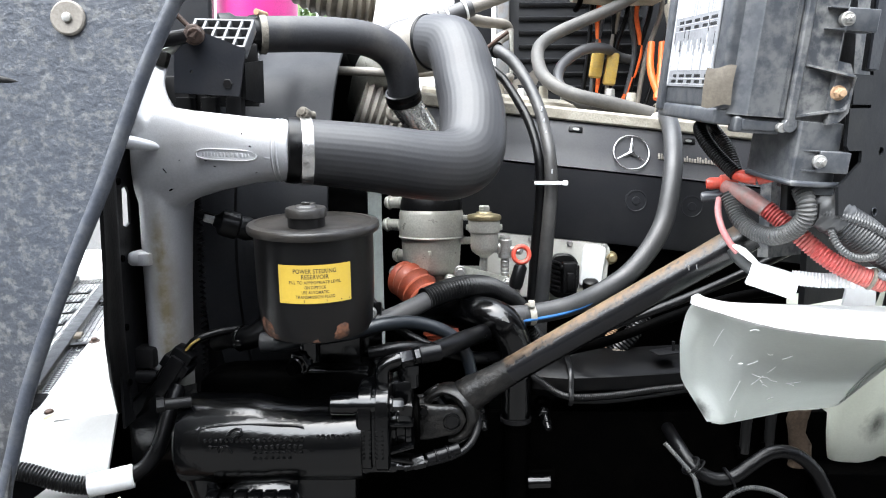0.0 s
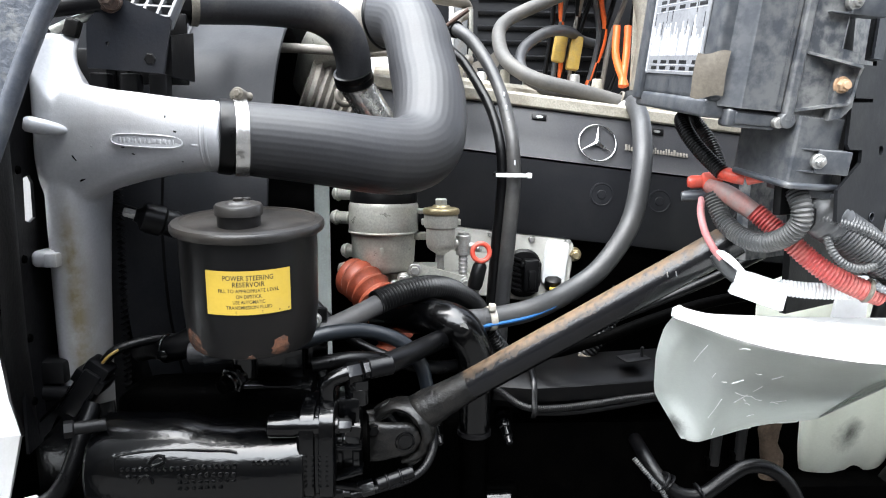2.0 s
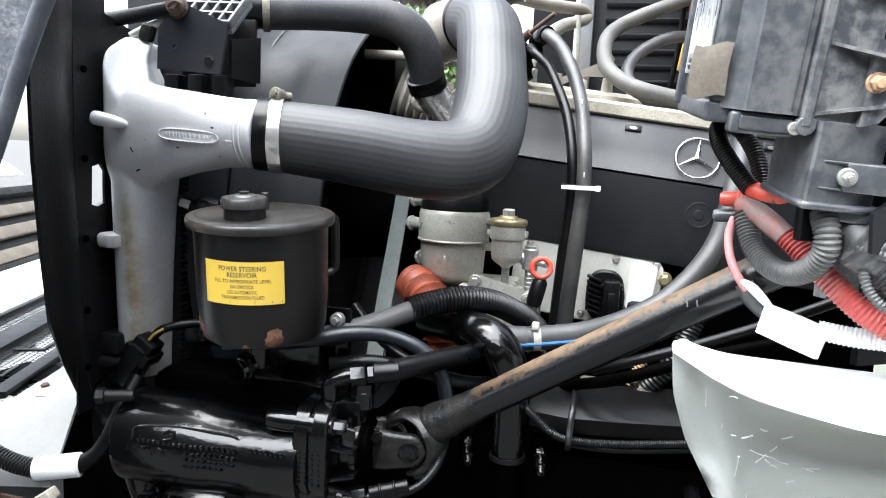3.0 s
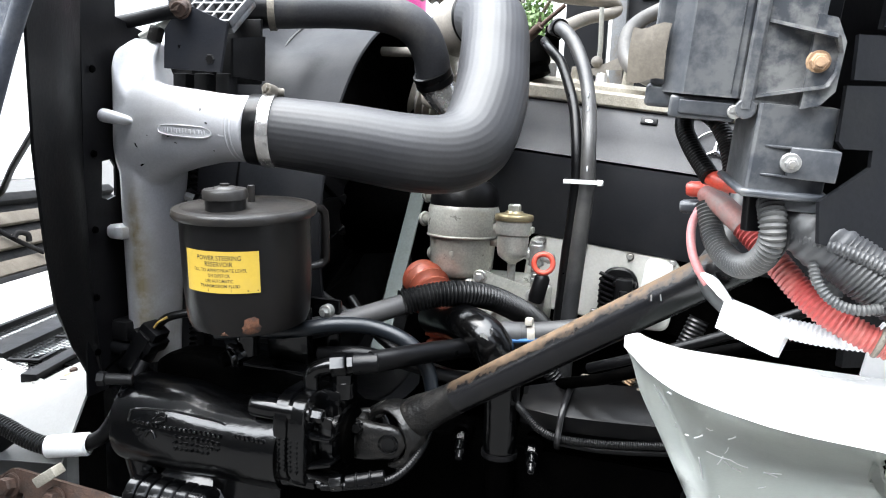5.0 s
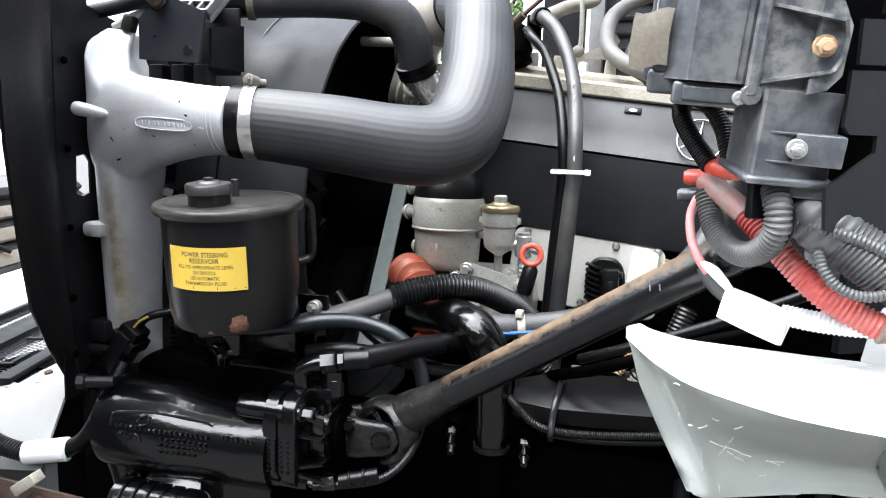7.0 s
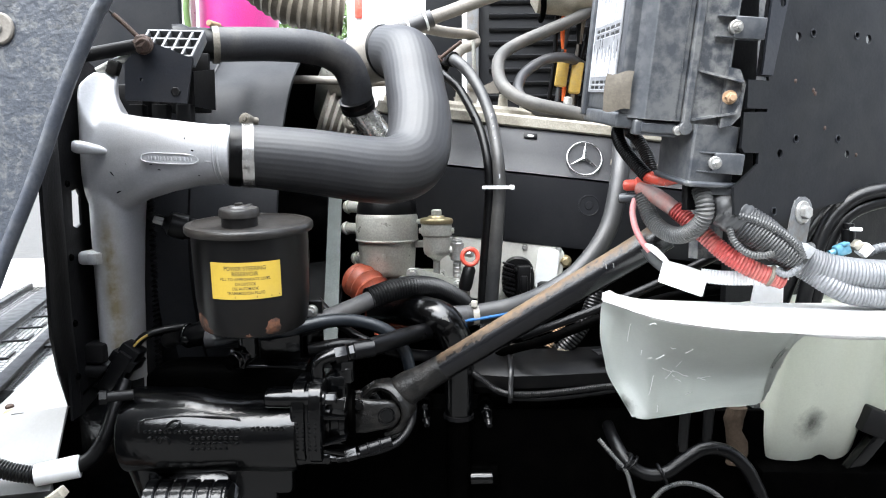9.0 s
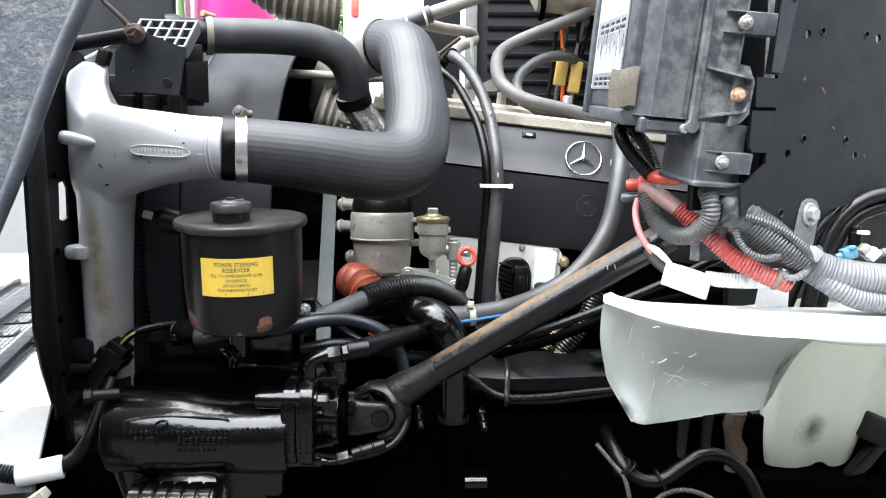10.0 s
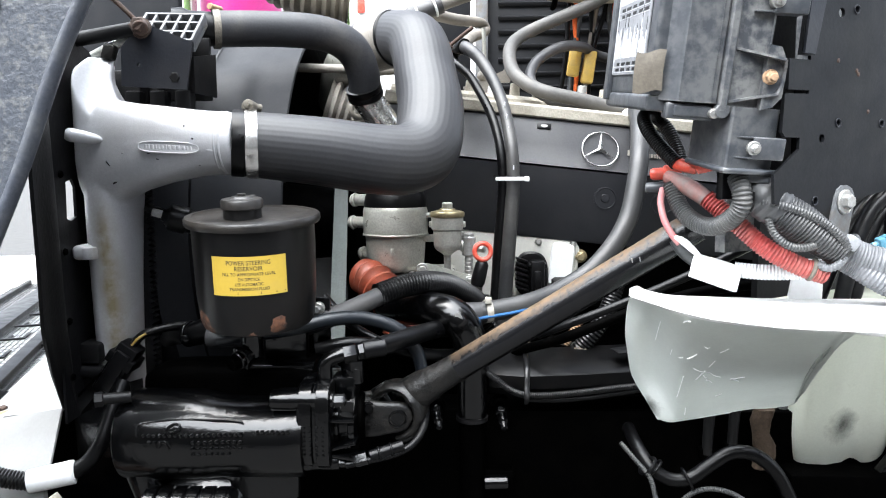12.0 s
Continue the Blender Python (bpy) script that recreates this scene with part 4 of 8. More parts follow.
        if hit:
            part("nick", moved(box((-w, -0.0004, -h), (w, 0.0012, h), 0.0003), Matrix.Translation(body.matrix_world @ at) @ pose(0, 0, 0, 0, turn, 0)), "oily", body)
    # core behind, with its edge of folded fins
    part("core", box((-0.52, 1.27, 0.90), (-0.44, 2.36, 1.60), 0.004), "bracket", t, "black radiator core")
    rows = []
    for k in range(120):
        z = 0.93 + k * 0.0047
        x = -0.430 + (0.008 if k % 2 else 0.0)
        rows.append([V(-0.45, 1.245, z), V(x, 1.245, z), V(x, 1.262, z), V(-0.45, 1.262, z)])
    part("fin_edge", loft(rows), "bracket", t, "black serrated fin edge")
    return t


charge_cooler()


def top_bracket():
    t = thing("radiator_top_bracket", (-0.39, 1.25, 1.545), "black steel bracket box with a cast grid top", "bracket")
    m = axes((-0.46, 1.203, 1.545), (1, 0.04, 0), (0, 0, 1))
    part("face_plate", plate([(0.022, 0.018), (0.128, 0.012), (0.135, 0.055), (0.141, 0.088), (0.070, 0.116), (0.045, 0.105), (0.024, 0.080)], [(0.052, 0.052, 0.003)], 0.006, m), "face", t)
    part("side_plate", plate([(0, 0), (0.075, 0.0), (0.075, 0.075), (0, 0.060)], [], 0.005, axes((-0.335, 1.235, 1.555), (0.15, 1, 0), (0, 0, 1))), "plastic_dark", t)
    part("back_plate", box((-0.455, 1.31, 1.55), (-0.33, 1.318, 1.66), 0.002), "plastic_dark", t)
    part("bolt", hexagon((-0.350, 1.207, 1.577), (-0.350, 1.199, 1.577), 0.0085), "bracket", t)
    for k in range(3):
        part("leg", box((-0.452 + k * 0.043, 1.235, 1.42), (-0.425 + k * 0.043, 1.26, 1.56), 0.003), "bracket", t)
    # cast grid: frame and ribs
    g = axes((-0.427, 1.212, 1.641), (1, 0.0, -0.03), (0, 0.062, 0.058))
    W, H, r = 0.104, 0.082, 0.0024
    grid = part("cast_grid", moved(join(*[box(lo, hi, 0.0008) for lo, hi in (((0, 0, -0.014), (W, 2 * r, 0)), ((0, H - 2 * r, -0.014), (W, H, 0)), ((0, 0, -0.014), (2 * r, H, -0.0004)), ((W - 2 * r, 0, -0.014), (W, H, -0.0004)))]), g), "grid_grey", t, "dusty cast grid with square pockets")
    for y in (H / 3, 2 * H / 3):
        part("cross_rib", moved(box((0, y - r, -0.014), (W, y + r, -0.0006), 0.0008), g), "grid_grey", grid)
    for k in range(1, 5):
        part("rib", moved(box((W * k / 5 - r, r, -0.014), (W * k / 5 + r, H - r, -0.0009), 0.0008), g), "grid_grey", grid)
    part("grid_floor", moved(box((0.001, 0.001, -0.024), (W - 0.001, H - 0.001, -0.0145), 0.001), g), "hanger", grid)
    return t


top_bracket()
bm = tube([(-0.60, 1.19, 1.628), (-0.51, 1.195, 1.638), (-0.41, 1.20, 1.655)], 0.012, seg=12, squash=(0.5, 1.0))
strap = thing("strap_with_bolt", (-0.5, 1.19, 1.60), "black flat steel strap held by a rusty bolt", "strap")
part("strap", bm, "bracket", strap)
part("rod", tube([(-0.400, 1.192, 1.660), (-0.425, 1.188, 1.686), (-0.444, 1.184, 1.704)], 0.0044, seg=12, corr=(0.003, 0.0005)), "rust", strap, "rusty threaded rod")
part("rod_tip", tube([(-0.443, 1.184, 1.703), (-0.470, 1.18, 1.728)], 0.0024, seg=10), "bracket", strap, "thin dark rod end")
part("nut", join(hexagon((-0.400, 1.198, 1.655), (-0.400, 1.178, 1.658), 0.013, 0.017), cyl((-0.406, 1.21, 1.664), (-0.394, 1.18, 1.651), 0.012)), "rust", strap, "rusty brown nut")
part("lower_arm", tube([(-0.485, 1.20, 1.612), (-0.455, 1.205, 1.628), (-0.425, 1.21, 1.640)], 0.007, seg=10), "alu_dull", strap)
part("dirty_lug", moved(box((-0.010, -0.008, -0.013), (0.010, 0.010, 0.013), 0.004), pose(-0.456, 1.20, 1.618, 0, 18, 0)), "grease", strap, "lump of dark dirt")

# ---- big charge hose and its clamp ----
hose = thing("charge_air_hose", (0.0, 1.35, 1.40), "thick ribbed black rubber charge air hose", "hose")
path = [(-0.247, 1.168, 1.468), (-0.220, 1.178, 1.4662), (-0.12, 1.222, 1.456), (-0.03, 1.268, 1.443), (0.022, 1.308, 1.444), (0.052, 1.350, 1.469), (0.058, 1.405, 1.535), (0.047, 1.458, 1.598), (0.037, 1.495, 1.650), (0.020, 1.535, 1.690), (-0.020, 1.590, 1.708), (-0.035, 1.61, 1.710)]
rad = [0.0515, 0.0520, 0.0570, 0.0605, 0.0625, 0.0640, 0.0635, 0.0620, 0.0610, 0.0590, 0.0570, 0.0565]
part("hose_wall", tube(path, rad, seg=64, step=0.006), "hose", hose)
part("hose_lip", lathe((-0.2485, 1.1665, 1.468), (0.030, 0.010, -0.0015), [(0.0490, 0.0), (0.0522, 0.0008), (0.0530, 0.003), (0.0538, 0.020), (0.0520, 0.022)], 56), "black_hose", hose, "black end of the hose")
clamp = part("clamp", moved(lathe((0, 0, 0), (0, 0, 1), [(0.0530, -0.0095), (0.0552, -0.0095), (0.0556, -0.0075), (0.0556, 0.0075), (0.0552, 0.0095), (0.0530, 0.0095)], 56), axes((-0.2195, 1.178, 1.4662), (0, 0, 1), (-0.3, 1, 0))), "alu_bright", hose, "bright steel band clamp")
part("clamp_screw", join(cyl((-0.2275, 1.166, 1.526), (-0.2055, 1.188, 1.525), 0.0062, seg=16), cyl((-0.2155, 1.178, 1.525), (-0.2185, 1.160, 1.528), 0.0092, seg=20), hexagon((-0.2185, 1.161, 1.528), (-0.219, 1.156, 1.5285), 0.0055)), "tape", clamp, "dusty worm screw of the clamp")
part("bead", tube([(0.003, 1.226, 1.432), (0.006, 1.236, 1.412), (0.006, 1.262, 1.397)], 0.0018, seg=8), "hose_plain", hose)
part("coupling", lathe((-0.025, 1.60, 1.709), (-0.72, 0.62, -0.06), [(0.050, 0.0), (0.058, 0.002), (0.060, 0.03), (0.0585, 0.06), (0.060, 0.085), (0.052, 0.10)], 44), "hose_tan", hose, "dusty pale grey coupling sleeve")
part("coupling_ring", ring((-0.030, 1.604, 1.709), (-0.72, 0.62, -0.06), 0.0585, 0.0035, 44, 10, 1.4), "black_hose", hose)
part("intake_pipe", tube([(-0.09, 1.66, 1.70), (-0.16, 1.74, 1.67), (-0.20, 1.85, 1.60)], 0.052, seg=28), "alu_dull", hose)

# ---- upper coolant hose ----
uh = thing("upper_coolant_hose", (-0.2, 1.42, 1.50), "dusty black rubber coolant hose elbow", "hose")
path = [(-0.335, 1.345, 1.682), (-0.23, 1.395, 1.690), (-0.150, 1.435, 1.688), (-0.103, 1.463, 1.666), (-0.084, 1.488, 1.625), (-0.082, 1.513, 1.577)]
part("hose_wall", tube(path, [0.0325, 0.0325, 0.033, 0.034, 0.033, 0.0325], seg=40, step=0.006), "hose_dusty", uh)
part("end_cuff", lathe((-0.0835, 1.506, 1.588), (0.15, 0.5, -0.75), [(0.032, -0.010), (0.0365, -0.009), (0.0372, 0.0), (0.0355, 0.004), (0.0372, 0.008), (0.0365, 0.015), (0.031, 0.016)], 36), "black_hose", uh, "black clamp cuff")
part("clamp", lathe((-0.330, 1.3475, 1.682), (0.105, 0.05, 0.005), [(0.0325, -0.006), (0.0352, -0.006), (0.0352, 0.006), (0.0325, 0.006)], 36), "tape", uh, "dusty steel hose clamp")
part("clamp_screw", cyl((-0.335, 1.33, 1.719), (-0.325, 1.36, 1.719), 0.006, seg=14), "rust_pale", uh)
part("radiator_neck", lathe((-0.40, 1.318, 1.68), (0.105, 0.05, 0.003), [(0.0, 0), (0.034, 0), (0.036, 0.02), (0.031, 0.03), (0.031, 0.06), (0.030, 0.08)], 32), "plastic_dark", uh)
part("metal_tube", tube([(-0.086, 1.505, 1.582), (-0.066, 1.528, 1.552), (-0.045, 1.555, 1.520), (-0.02, 1.59, 1.49), (0.03, 1.64, 1.47)], 0.0315, seg=32), "alu_bright", uh, "bright metal thermostat tube")

# ---- fan shroud and pulley coil ----
sh = thing("fan_shroud", (-0.33, 1.6, 1.05), "dusty dark plastic fan shroud behind the hoses", "shroud")
SY, SZ, SR = 1.756, 1.300, 0.437
rows = []
for k in range(25):
    x = -0.430 + 0.216 * k / 24
    flare = 0.055 * max(0.0, 1 - k / 9) ** 2
    row = []
    for q in range(144):
        an = 2 * math.pi * q / 144
        # shallow moulded pad on the shoulder
        pad = 0.012 / (1 + math.exp((abs(an - 2.52) - 0.20) * 45)) / (1 + math.exp((x + 0.290) * 160))
        r = SR + flare + pad
        row.append(V(x, SY + r * math.cos(an), SZ + r * math.sin(an)))
    rows.append(row)
rows.append([V(-0.212, SY + (SR - 0.004) * math.cos(2 * math.pi * q / 144), SZ + (SR - 0.004) * math.sin(2 * math.pi * q / 144)) for q in range(144)])
rows.append([V(-0.250, SY + (SR - 0.006) * math.cos(2 * math.pi * q / 144), SZ + (SR - 0.006) * math.sin(2 * math.pi * q / 144)) for q in range(144)])
part("duct", loft(rows, caps=False), "shroud", sh)
part("inner_ring", lathe((-0.42, SY, SZ), (1, 0, 0), [(SR - 0.014, 0), (SR - 0.012, 0.165), (SR - 0.008, 0.170), (SR - 0.008, 0.0)], 96), "plastic_dark", sh, "black inner ring of the shroud")
# disc added to keep the inside of the shroud dark
part("back_disc", cyl((-0.432, SY, SZ), (-0.424, SY, SZ), SR + 0.01, seg=96), "plastic_dark", sh)
part("hub", cyl((-0.36, SY, SZ), (-0.15, SY, SZ), 0.10, 0.08), "oily", sh)
for k in range(9):
    bm = box((-0.010, 0.08, -0.075), (0.010, 0.405, 0.075), 0.004)
    part("fan_blade", moved(bm, Matrix.Translation((-0.30, SY, SZ)) @ pose(0, 0, 0, k * 40) @ pose(0, 0, 0, 0, 0, 35)), "plastic_dark", sh)
part("shroud_wall", box((-0.44, 1.30, 0.70), (-0.42, 2.15, 1.655), 0.004), "plastic_dark", sh)
tip = thing("fan_tensioner", (-0.36, 1.22, 1.32), "black rubber damper with a bright bolt on the radiator frame", "damper")
part("cone", lathe((-0.385, 1.207, 1.352), (0.08, 0.035, -0.027), [(0, 0), (0.010, 0), (0.012, 0.006), (0.021, 0.012), (0.023, 0.020), (0.023, 0.040), (0.019, 0.044), (0.021, 0.058), (0.014, 0.078), (0, 0.078)], 28), "plastic_dark", tip)
part("bolt", hexagon((-0.384, 1.207, 1.352), (-0.399, 1.200, 1.357), 0.0075), "bolt", tip)
part("arm", tube([(-0.32, 1.235, 1.33), (-0.285, 1.27, 1.31), (-0.25, 1.315, 1.29)], 0.010, seg=12), "bracket", tip)
part("bracket_bar", tube([(-0.425, 1.245, 1.36), (-0.40, 1.225, 1.357), (-0.372, 1.212, 1.35)], 0.007, seg=10), "bracket", tip)
coil = thing("bellows_pipe", (-0.2, 1.75, 1.5), "grey corrugated intake bellows beside the engine", "bellows")
part("bellows", tube([(-0.205, 1.735, 1.592), (-0.17, 1.742, 1.580), (-0.13, 1.747, 1.565), (-0.08, 1.75, 1.54)], 0.062, seg=36, corr=(0.019, 0.014)), "bellows", coil)
# ---- steering reservoir ----
RC = V(-0.186, 1.072, 0)


def steering_reservoir():
    t = thing("power_steering_reservoir", (RC.x, RC.y, 1.195), "black steel power steering reservoir with a yellow label and rust spots", "reservoir")
    c = (RC.x, RC.y, 0)
    part("canister", lathe(c, (0, 0, 1), [(0, 1.195), (0.070, 1.195), (0.079, 1.199), (0.0835, 1.210), (0.087, 1.25), (0.088, 1.33), (0.088, 1.358), (0, 1.358)], 72), "reservoir", t)
    lid = part("lid", lathe(c, (0, 0, 1), [(0.088, 1.349), (0.0955, 1.349), (0.0975, 1.352), (0.0975, 1.358), (0.0955, 1.361), (0.086, 1.3625), (0.083, 1.3605), (0.060, 1.362), (0.0, 1.363)], 72), "lid", t, "dusty black pressed lid")
    k = (RC.x - 0.002, RC.y - 0.040, 0)
    cap = part("filler_cap", lathe(k, (0, 0, 1), [(0.0265, 1.36), (0.0265, 1.376), (0.024, 1.377), (0.0, 1.378)], 40), "reservoir", lid, "black filler cap")
    part("cap_top", lathe(k, (0, 0, 1), [(0.0265, 1.3755), (0.0293, 1.3765), (0.0293, 1.3865), (0.0275, 1.389), (0.016, 1.390), (0.014, 1.392), (0.006, 1.393), (0.006, 1.396), (0, 1.397)], 40), "lid", cap, "dusty rusted cap top")
    part("breather_bolt", cyl((RC.x - 0.006, RC.y + 0.024, 1.36), (RC.x - 0.006, RC.y + 0.024, 1.386), 0.0050, seg=14), "lid", lid)
    # label bent round the canister
    a0, a1, z0, z1, r = radians(-23.5), radians(44.5), 1.2605, 1.3155, 0.0884

    def bend(bm, lift):
        for v in bm.verts:
            a = (a0 + a1) / 2 + v.co.x / r
            rr = r + lift + v.co.z
            v.co = V(RC.x + rr * math.sin(a), RC.y - rr * math.cos(a), (z0 + z1) / 2 + v.co.y)
        return bm
    w, h = (a1 - a0) * r, z1 - z0
    bm = bmesh.new()
    rows = [[V(-w / 2 + w * i / 24, y, 0) for i in range(25)] for y in (-h / 2, h / 2)]
    bm = loft(rows, closed=False)
    lab = part("label", shell(bend(bm, 0.0002), 0.0003), "yellow", t, "yellow paper label with black print")
    for text, y, size in (("POWER STEERING", 0.0185, 0.0086), ("RESERVOIR", 0.0105, 0.0086), ("FILL TO APPROPRIATE LEVEL", 0.0025, 0.0062), ("ON DIPSTICK", -0.0045, 0.0062), ("USE AUTOMATIC", -0.0115, 0.0062), ("TRANSMISSION FLUID", -0.0182, 0.0062)):
        bm = lettering(text, size, 1.05)
        width = max(v.co.x for v in bm.verts) - min(v.co.x for v in bm.verts)
        limit = {"POWER STEERING": 0.060, "RESERVOIR": 0.038, "FILL TO APPROPRIATE LEVEL": 0.073, "ON DIPSTICK": 0.030, "USE AUTOMATIC": 0.038, "TRANSMISSION FLUID": 0.055}[text]
        for v in bm.verts:
            v.co.x *= limit / width
            v.co.y += y
        part("print", bend(bm, 0.0006), "ink", lab)
    part("print_bar", bend(box((-0.016, -0.0258, 0), (0.016, -0.0222, 0.0001)), 0.0005), "ink", lab)
    part("print_bar", bend(box((0.036, -0.0250, 0), (0.050, -0.0235, 0.0001)), 0.0005), "ink", lab)
    # rust patches near the foot
    for ang, z, s, n in ((-50, 1.214, 0.028, 9), (36, 1.212, 0.019, 8), (-38, 1.204, 0.012, 7), (10, 1.200, 0.008, 6)):
        bm = bmesh.new()
        mid = None
        rim = []
        a_mid = radians(ang)

        def on(a, zz, lift=0.0007):
            rr = (0.0835 if zz < 1.21 else 0.0835 + (zz - 1.21) * 0.0875) + lift
            if zz < 1.21:
                rr = 0.079 + (zz - 1.199) * 0.41 + lift
            return V(RC.x + rr * math.sin(a), RC.y - rr * math.cos(a), zz)
        mid = bm.verts.new(on(a_mid, z))
        inner = []
        for q in range(14):
            an = 2 * math.pi * q / 14
            rr = s * random.uniform(0.55, 1.0)
            inner.append(bm.verts.new(on(a_mid + rr * 0.6 * math.cos(an) / 0.085, max(1.2, z + rr * 0.6 * math.sin(an)))))
            rim.append(bm.verts.new(on(a_mid + rr * math.cos(an) / 0.085, max(1.2, z + rr * math.sin(an)), -0.0006)))
        for q in range(14):
            bm.faces.new((mid, inner[q], inner[(q + 1) % 14]))
            bm.faces.new((inner[q], rim[q], rim[(q + 1) % 14], inner[(q + 1) % 14]))
        part("rust_patch", bm, "rust_orange", t, "orange-brown rust patch")
    # return pipe at the side
    part("side_pipe", tube([(-0.165, 1.150, 1.343), (-0.138, 1.178, 1.345), (-0.130, 1.190, 1.338), (-0.129, 1.191, 1.32), (-0.129, 1.191, 1.275), (-0.133, 1.187, 1.258), (-0.160, 1.155, 1.252)], 0.0065, seg=14), "reservoir", t, "black side pipe")
    neck = part("outlet_elbow", join(cyl((-0.205, 1.09, 1.20), (-0.205, 1.09, 1.135), 0.017), cyl((-0.205, 1.09, 1.142), (-0.222, 1.062, 1.136), 0.0145), hexagon((-0.215, 1.075, 1.139), (-0.219, 1.067, 1.137), 0.019)), "greasy", t)
    part("hose_stub", cyl((-0.218, 1.068, 1.137), (-0.228, 1.052, 1.134), 0.011), "oily", neck, "pale worn pipe end")
    part("mount", join(box((-0.245, 1.10, 1.105), (-0.115, 1.16, 1.115), 0.003), box((-0.20, 1.13, 1.11), (-0.13, 1.15, 1.20), 0.004)), "greasy", t)
    t.matrix_world = Matrix.Translation((RC.x, RC.y, 1.28)) @ pose(0, 0, 0, 5.5) @ Matrix.Translation((0, 0, 1.195 - 1.28))
    return t


steering_reservoir()


# ---- steering gear ----
def steering_gear():
    t = thing("steering_gear", (-0.25, 1.09, 0.86), "greasy black cast iron steering gear box", "steering gear")
    CY, CZ = 1.096, 1.015
    # main barrel: a wide left half that steps down to a slimmer right half
    rows = []
    for x, a, b, dz in ((-0.398, 0.048, 0.050, 0.0), (-0.404, 0.060, 0.062, 0.0), (-0.399, 0.066, 0.067, 0.0), (-0.385, 0.0685, 0.069, 0.0), (-0.330, 0.069, 0.069, 0.0), (-0.290, 0.069, 0.069, 0.0), (-0.265, 0.067, 0.0660, -0.002),
                        (-0.245, 0.0645, 0.0625, -0.003), (-0.215, 0.0635, 0.0615, -0.003), (-0.165, 0.063, 0.061, -0.003), (-0.130, 0.062, 0.062, -0.001), (-0.118, 0.062, 0.062, 0.0)):
        rows.append(oval((x, CY, CZ + dz), (0, 1, 0), (0, 0, 1), a, b, 2.15, 60))
    body = part("housing", loft(rows), "greasy", t)
    # upper chest behind the barrel, flat on top
    rows = [oval((x, 1.152, 1.070), (0, 1, 0), (0, 0, 1), a, b, 5.5, 44) for x, a, b in ((-0.392, 0.020, 0.020), (-0.386, 0.034, 0.032), (-0.372, 0.040, 0.041), (-0.345, 0.042, 0.046), (-0.200, 0.042, 0.049), (-0.150, 0.042, 0.050), (-0.120, 0.040, 0.048), (-0.112, 0.034, 0.040))]
    part("top_housing", loft(rows), "oily", t, "black upper housing")
    rnd = random.Random(4)

    def front(x, z, lift=0.0):
        r = 0.0690 if x < -0.285 else 0.0690 - 0.0052 * min(1.0, (x + 0.285) / 0.05)
        dz = z - CZ
        return V(x, CY - math.sqrt(max(1e-6, r * r - dz * dz)) - lift, z)
    # raised foundry marks, worn past reading
    for z, x0, n, step, h in ((1.036, -0.350, 19, 0.0080, 0.0046), (1.026, -0.342, 4, 0.0085, 0.0040), (1.026, -0.276, 9, 0.0086, 0.0044), (1.017, -0.276, 9, 0.0086, 0.0044), (1.008, -0.276, 7, 0.0086, 0.0044), (1.040, -0.182, 7, 0.0075, 0.0045)):
        for k in range(n):
            p = front(x0 + k * step, z, 0.0006)
            part("cast_mark", moved(box((-0.0026, -0.0030, -h * 0.6), (0.0026, 0.0030, h * rnd.uniform(0.3, 0.6)), 0.0012), pose(p.x, p.y, p.z, (z - CZ) * 480, rnd.uniform(-30, 30), 0)), "greasy", body)
    part("cast_swirl", join(tube([front(-0.317, 1.042, 0.001), front(-0.309, 1.050, 0.001), front(-0.299, 1.051, 0.001), front(-0.295, 1.045, 0.001), front(-0.302, 1.041, 0.001), front(-0.311, 1.039, 0.001)], 0.0026, seg=8), tube([front(-0.328, 1.018, 0.001), front(-0.322, 1.027, 0.001), front(-0.314, 1.025, 0.001), front(-0.310, 1.017, 0.001)], 0.0022, seg=8)), "greasy", body)
    part("data_rim", tube([front(-0.360, 1.034, 0.001), front(-0.361, 1.047, 0.001), front(-0.352, 1.052, 0.001), front(-0.300, 1.0565, 0.001), front(-0.225, 1.0545, 0.002), front(-0.205, 1.052, 0.002)], 0.0018, seg=8), "greasy", body)
    # end flange with a worn plate
    part("flange", loft([oval((x, 1.098, 1.040), (0, 1, 0), (0, 0, 1), a, b, 4.0, 40) for x, a, b in ((-0.126, 0.052, 0.062), (-0.122, 0.056, 0.067), (-0.104, 0.056, 0.067), (-0.102, 0.053, 0.064), (-0.098, 0.053, 0.064), (-0.096, 0.057, 0.068), (-0.078, 0.057, 0.068), (-0.075, 0.053, 0.064))]), "greasy", t, "oily flange with a worn plate")
    for k in range(4):
        for m in range(7):
            part("plate_mark", box((-0.116 + k * 0.0095, 1.0395, 1.000 + m * 0.0072), (-0.1125 + k * 0.0095, 1.0425, 1.0040 + m * 0.0072), 0.0006), "greasy", t)
    # bolt bosses that run along the barrel, with hex heads past the flange
    for y, z, x0 in ((1.058, 1.082, -0.168), (1.068, 0.984, -0.150), (1.145, 1.088, -0.160), (1.140, 0.985, -0.150)):
        part("bolt_boss", join(lathe((x0, y, z), (1, 0, 0), [(0, 0), (0.009, 0.001), (0.0150, 0.004), (0.0158, 0.008), (0.0158, 0.038), (0.0140, 0.042), (0.0140, 0.080), (0.0125, 0.084), (0, 0.084)], 28), box((x0 + 0.006, y, z - 0.011), (-0.080, y + 0.03, z + 0.011), 0.004)), "greasy", t)
        part("bolt", join(cyl((-0.076, y, z), (-0.070, y, z), 0.0128, seg=22), hexagon((-0.070, y, z), (-0.054, y, z), 0.0095)), "greasy", t)
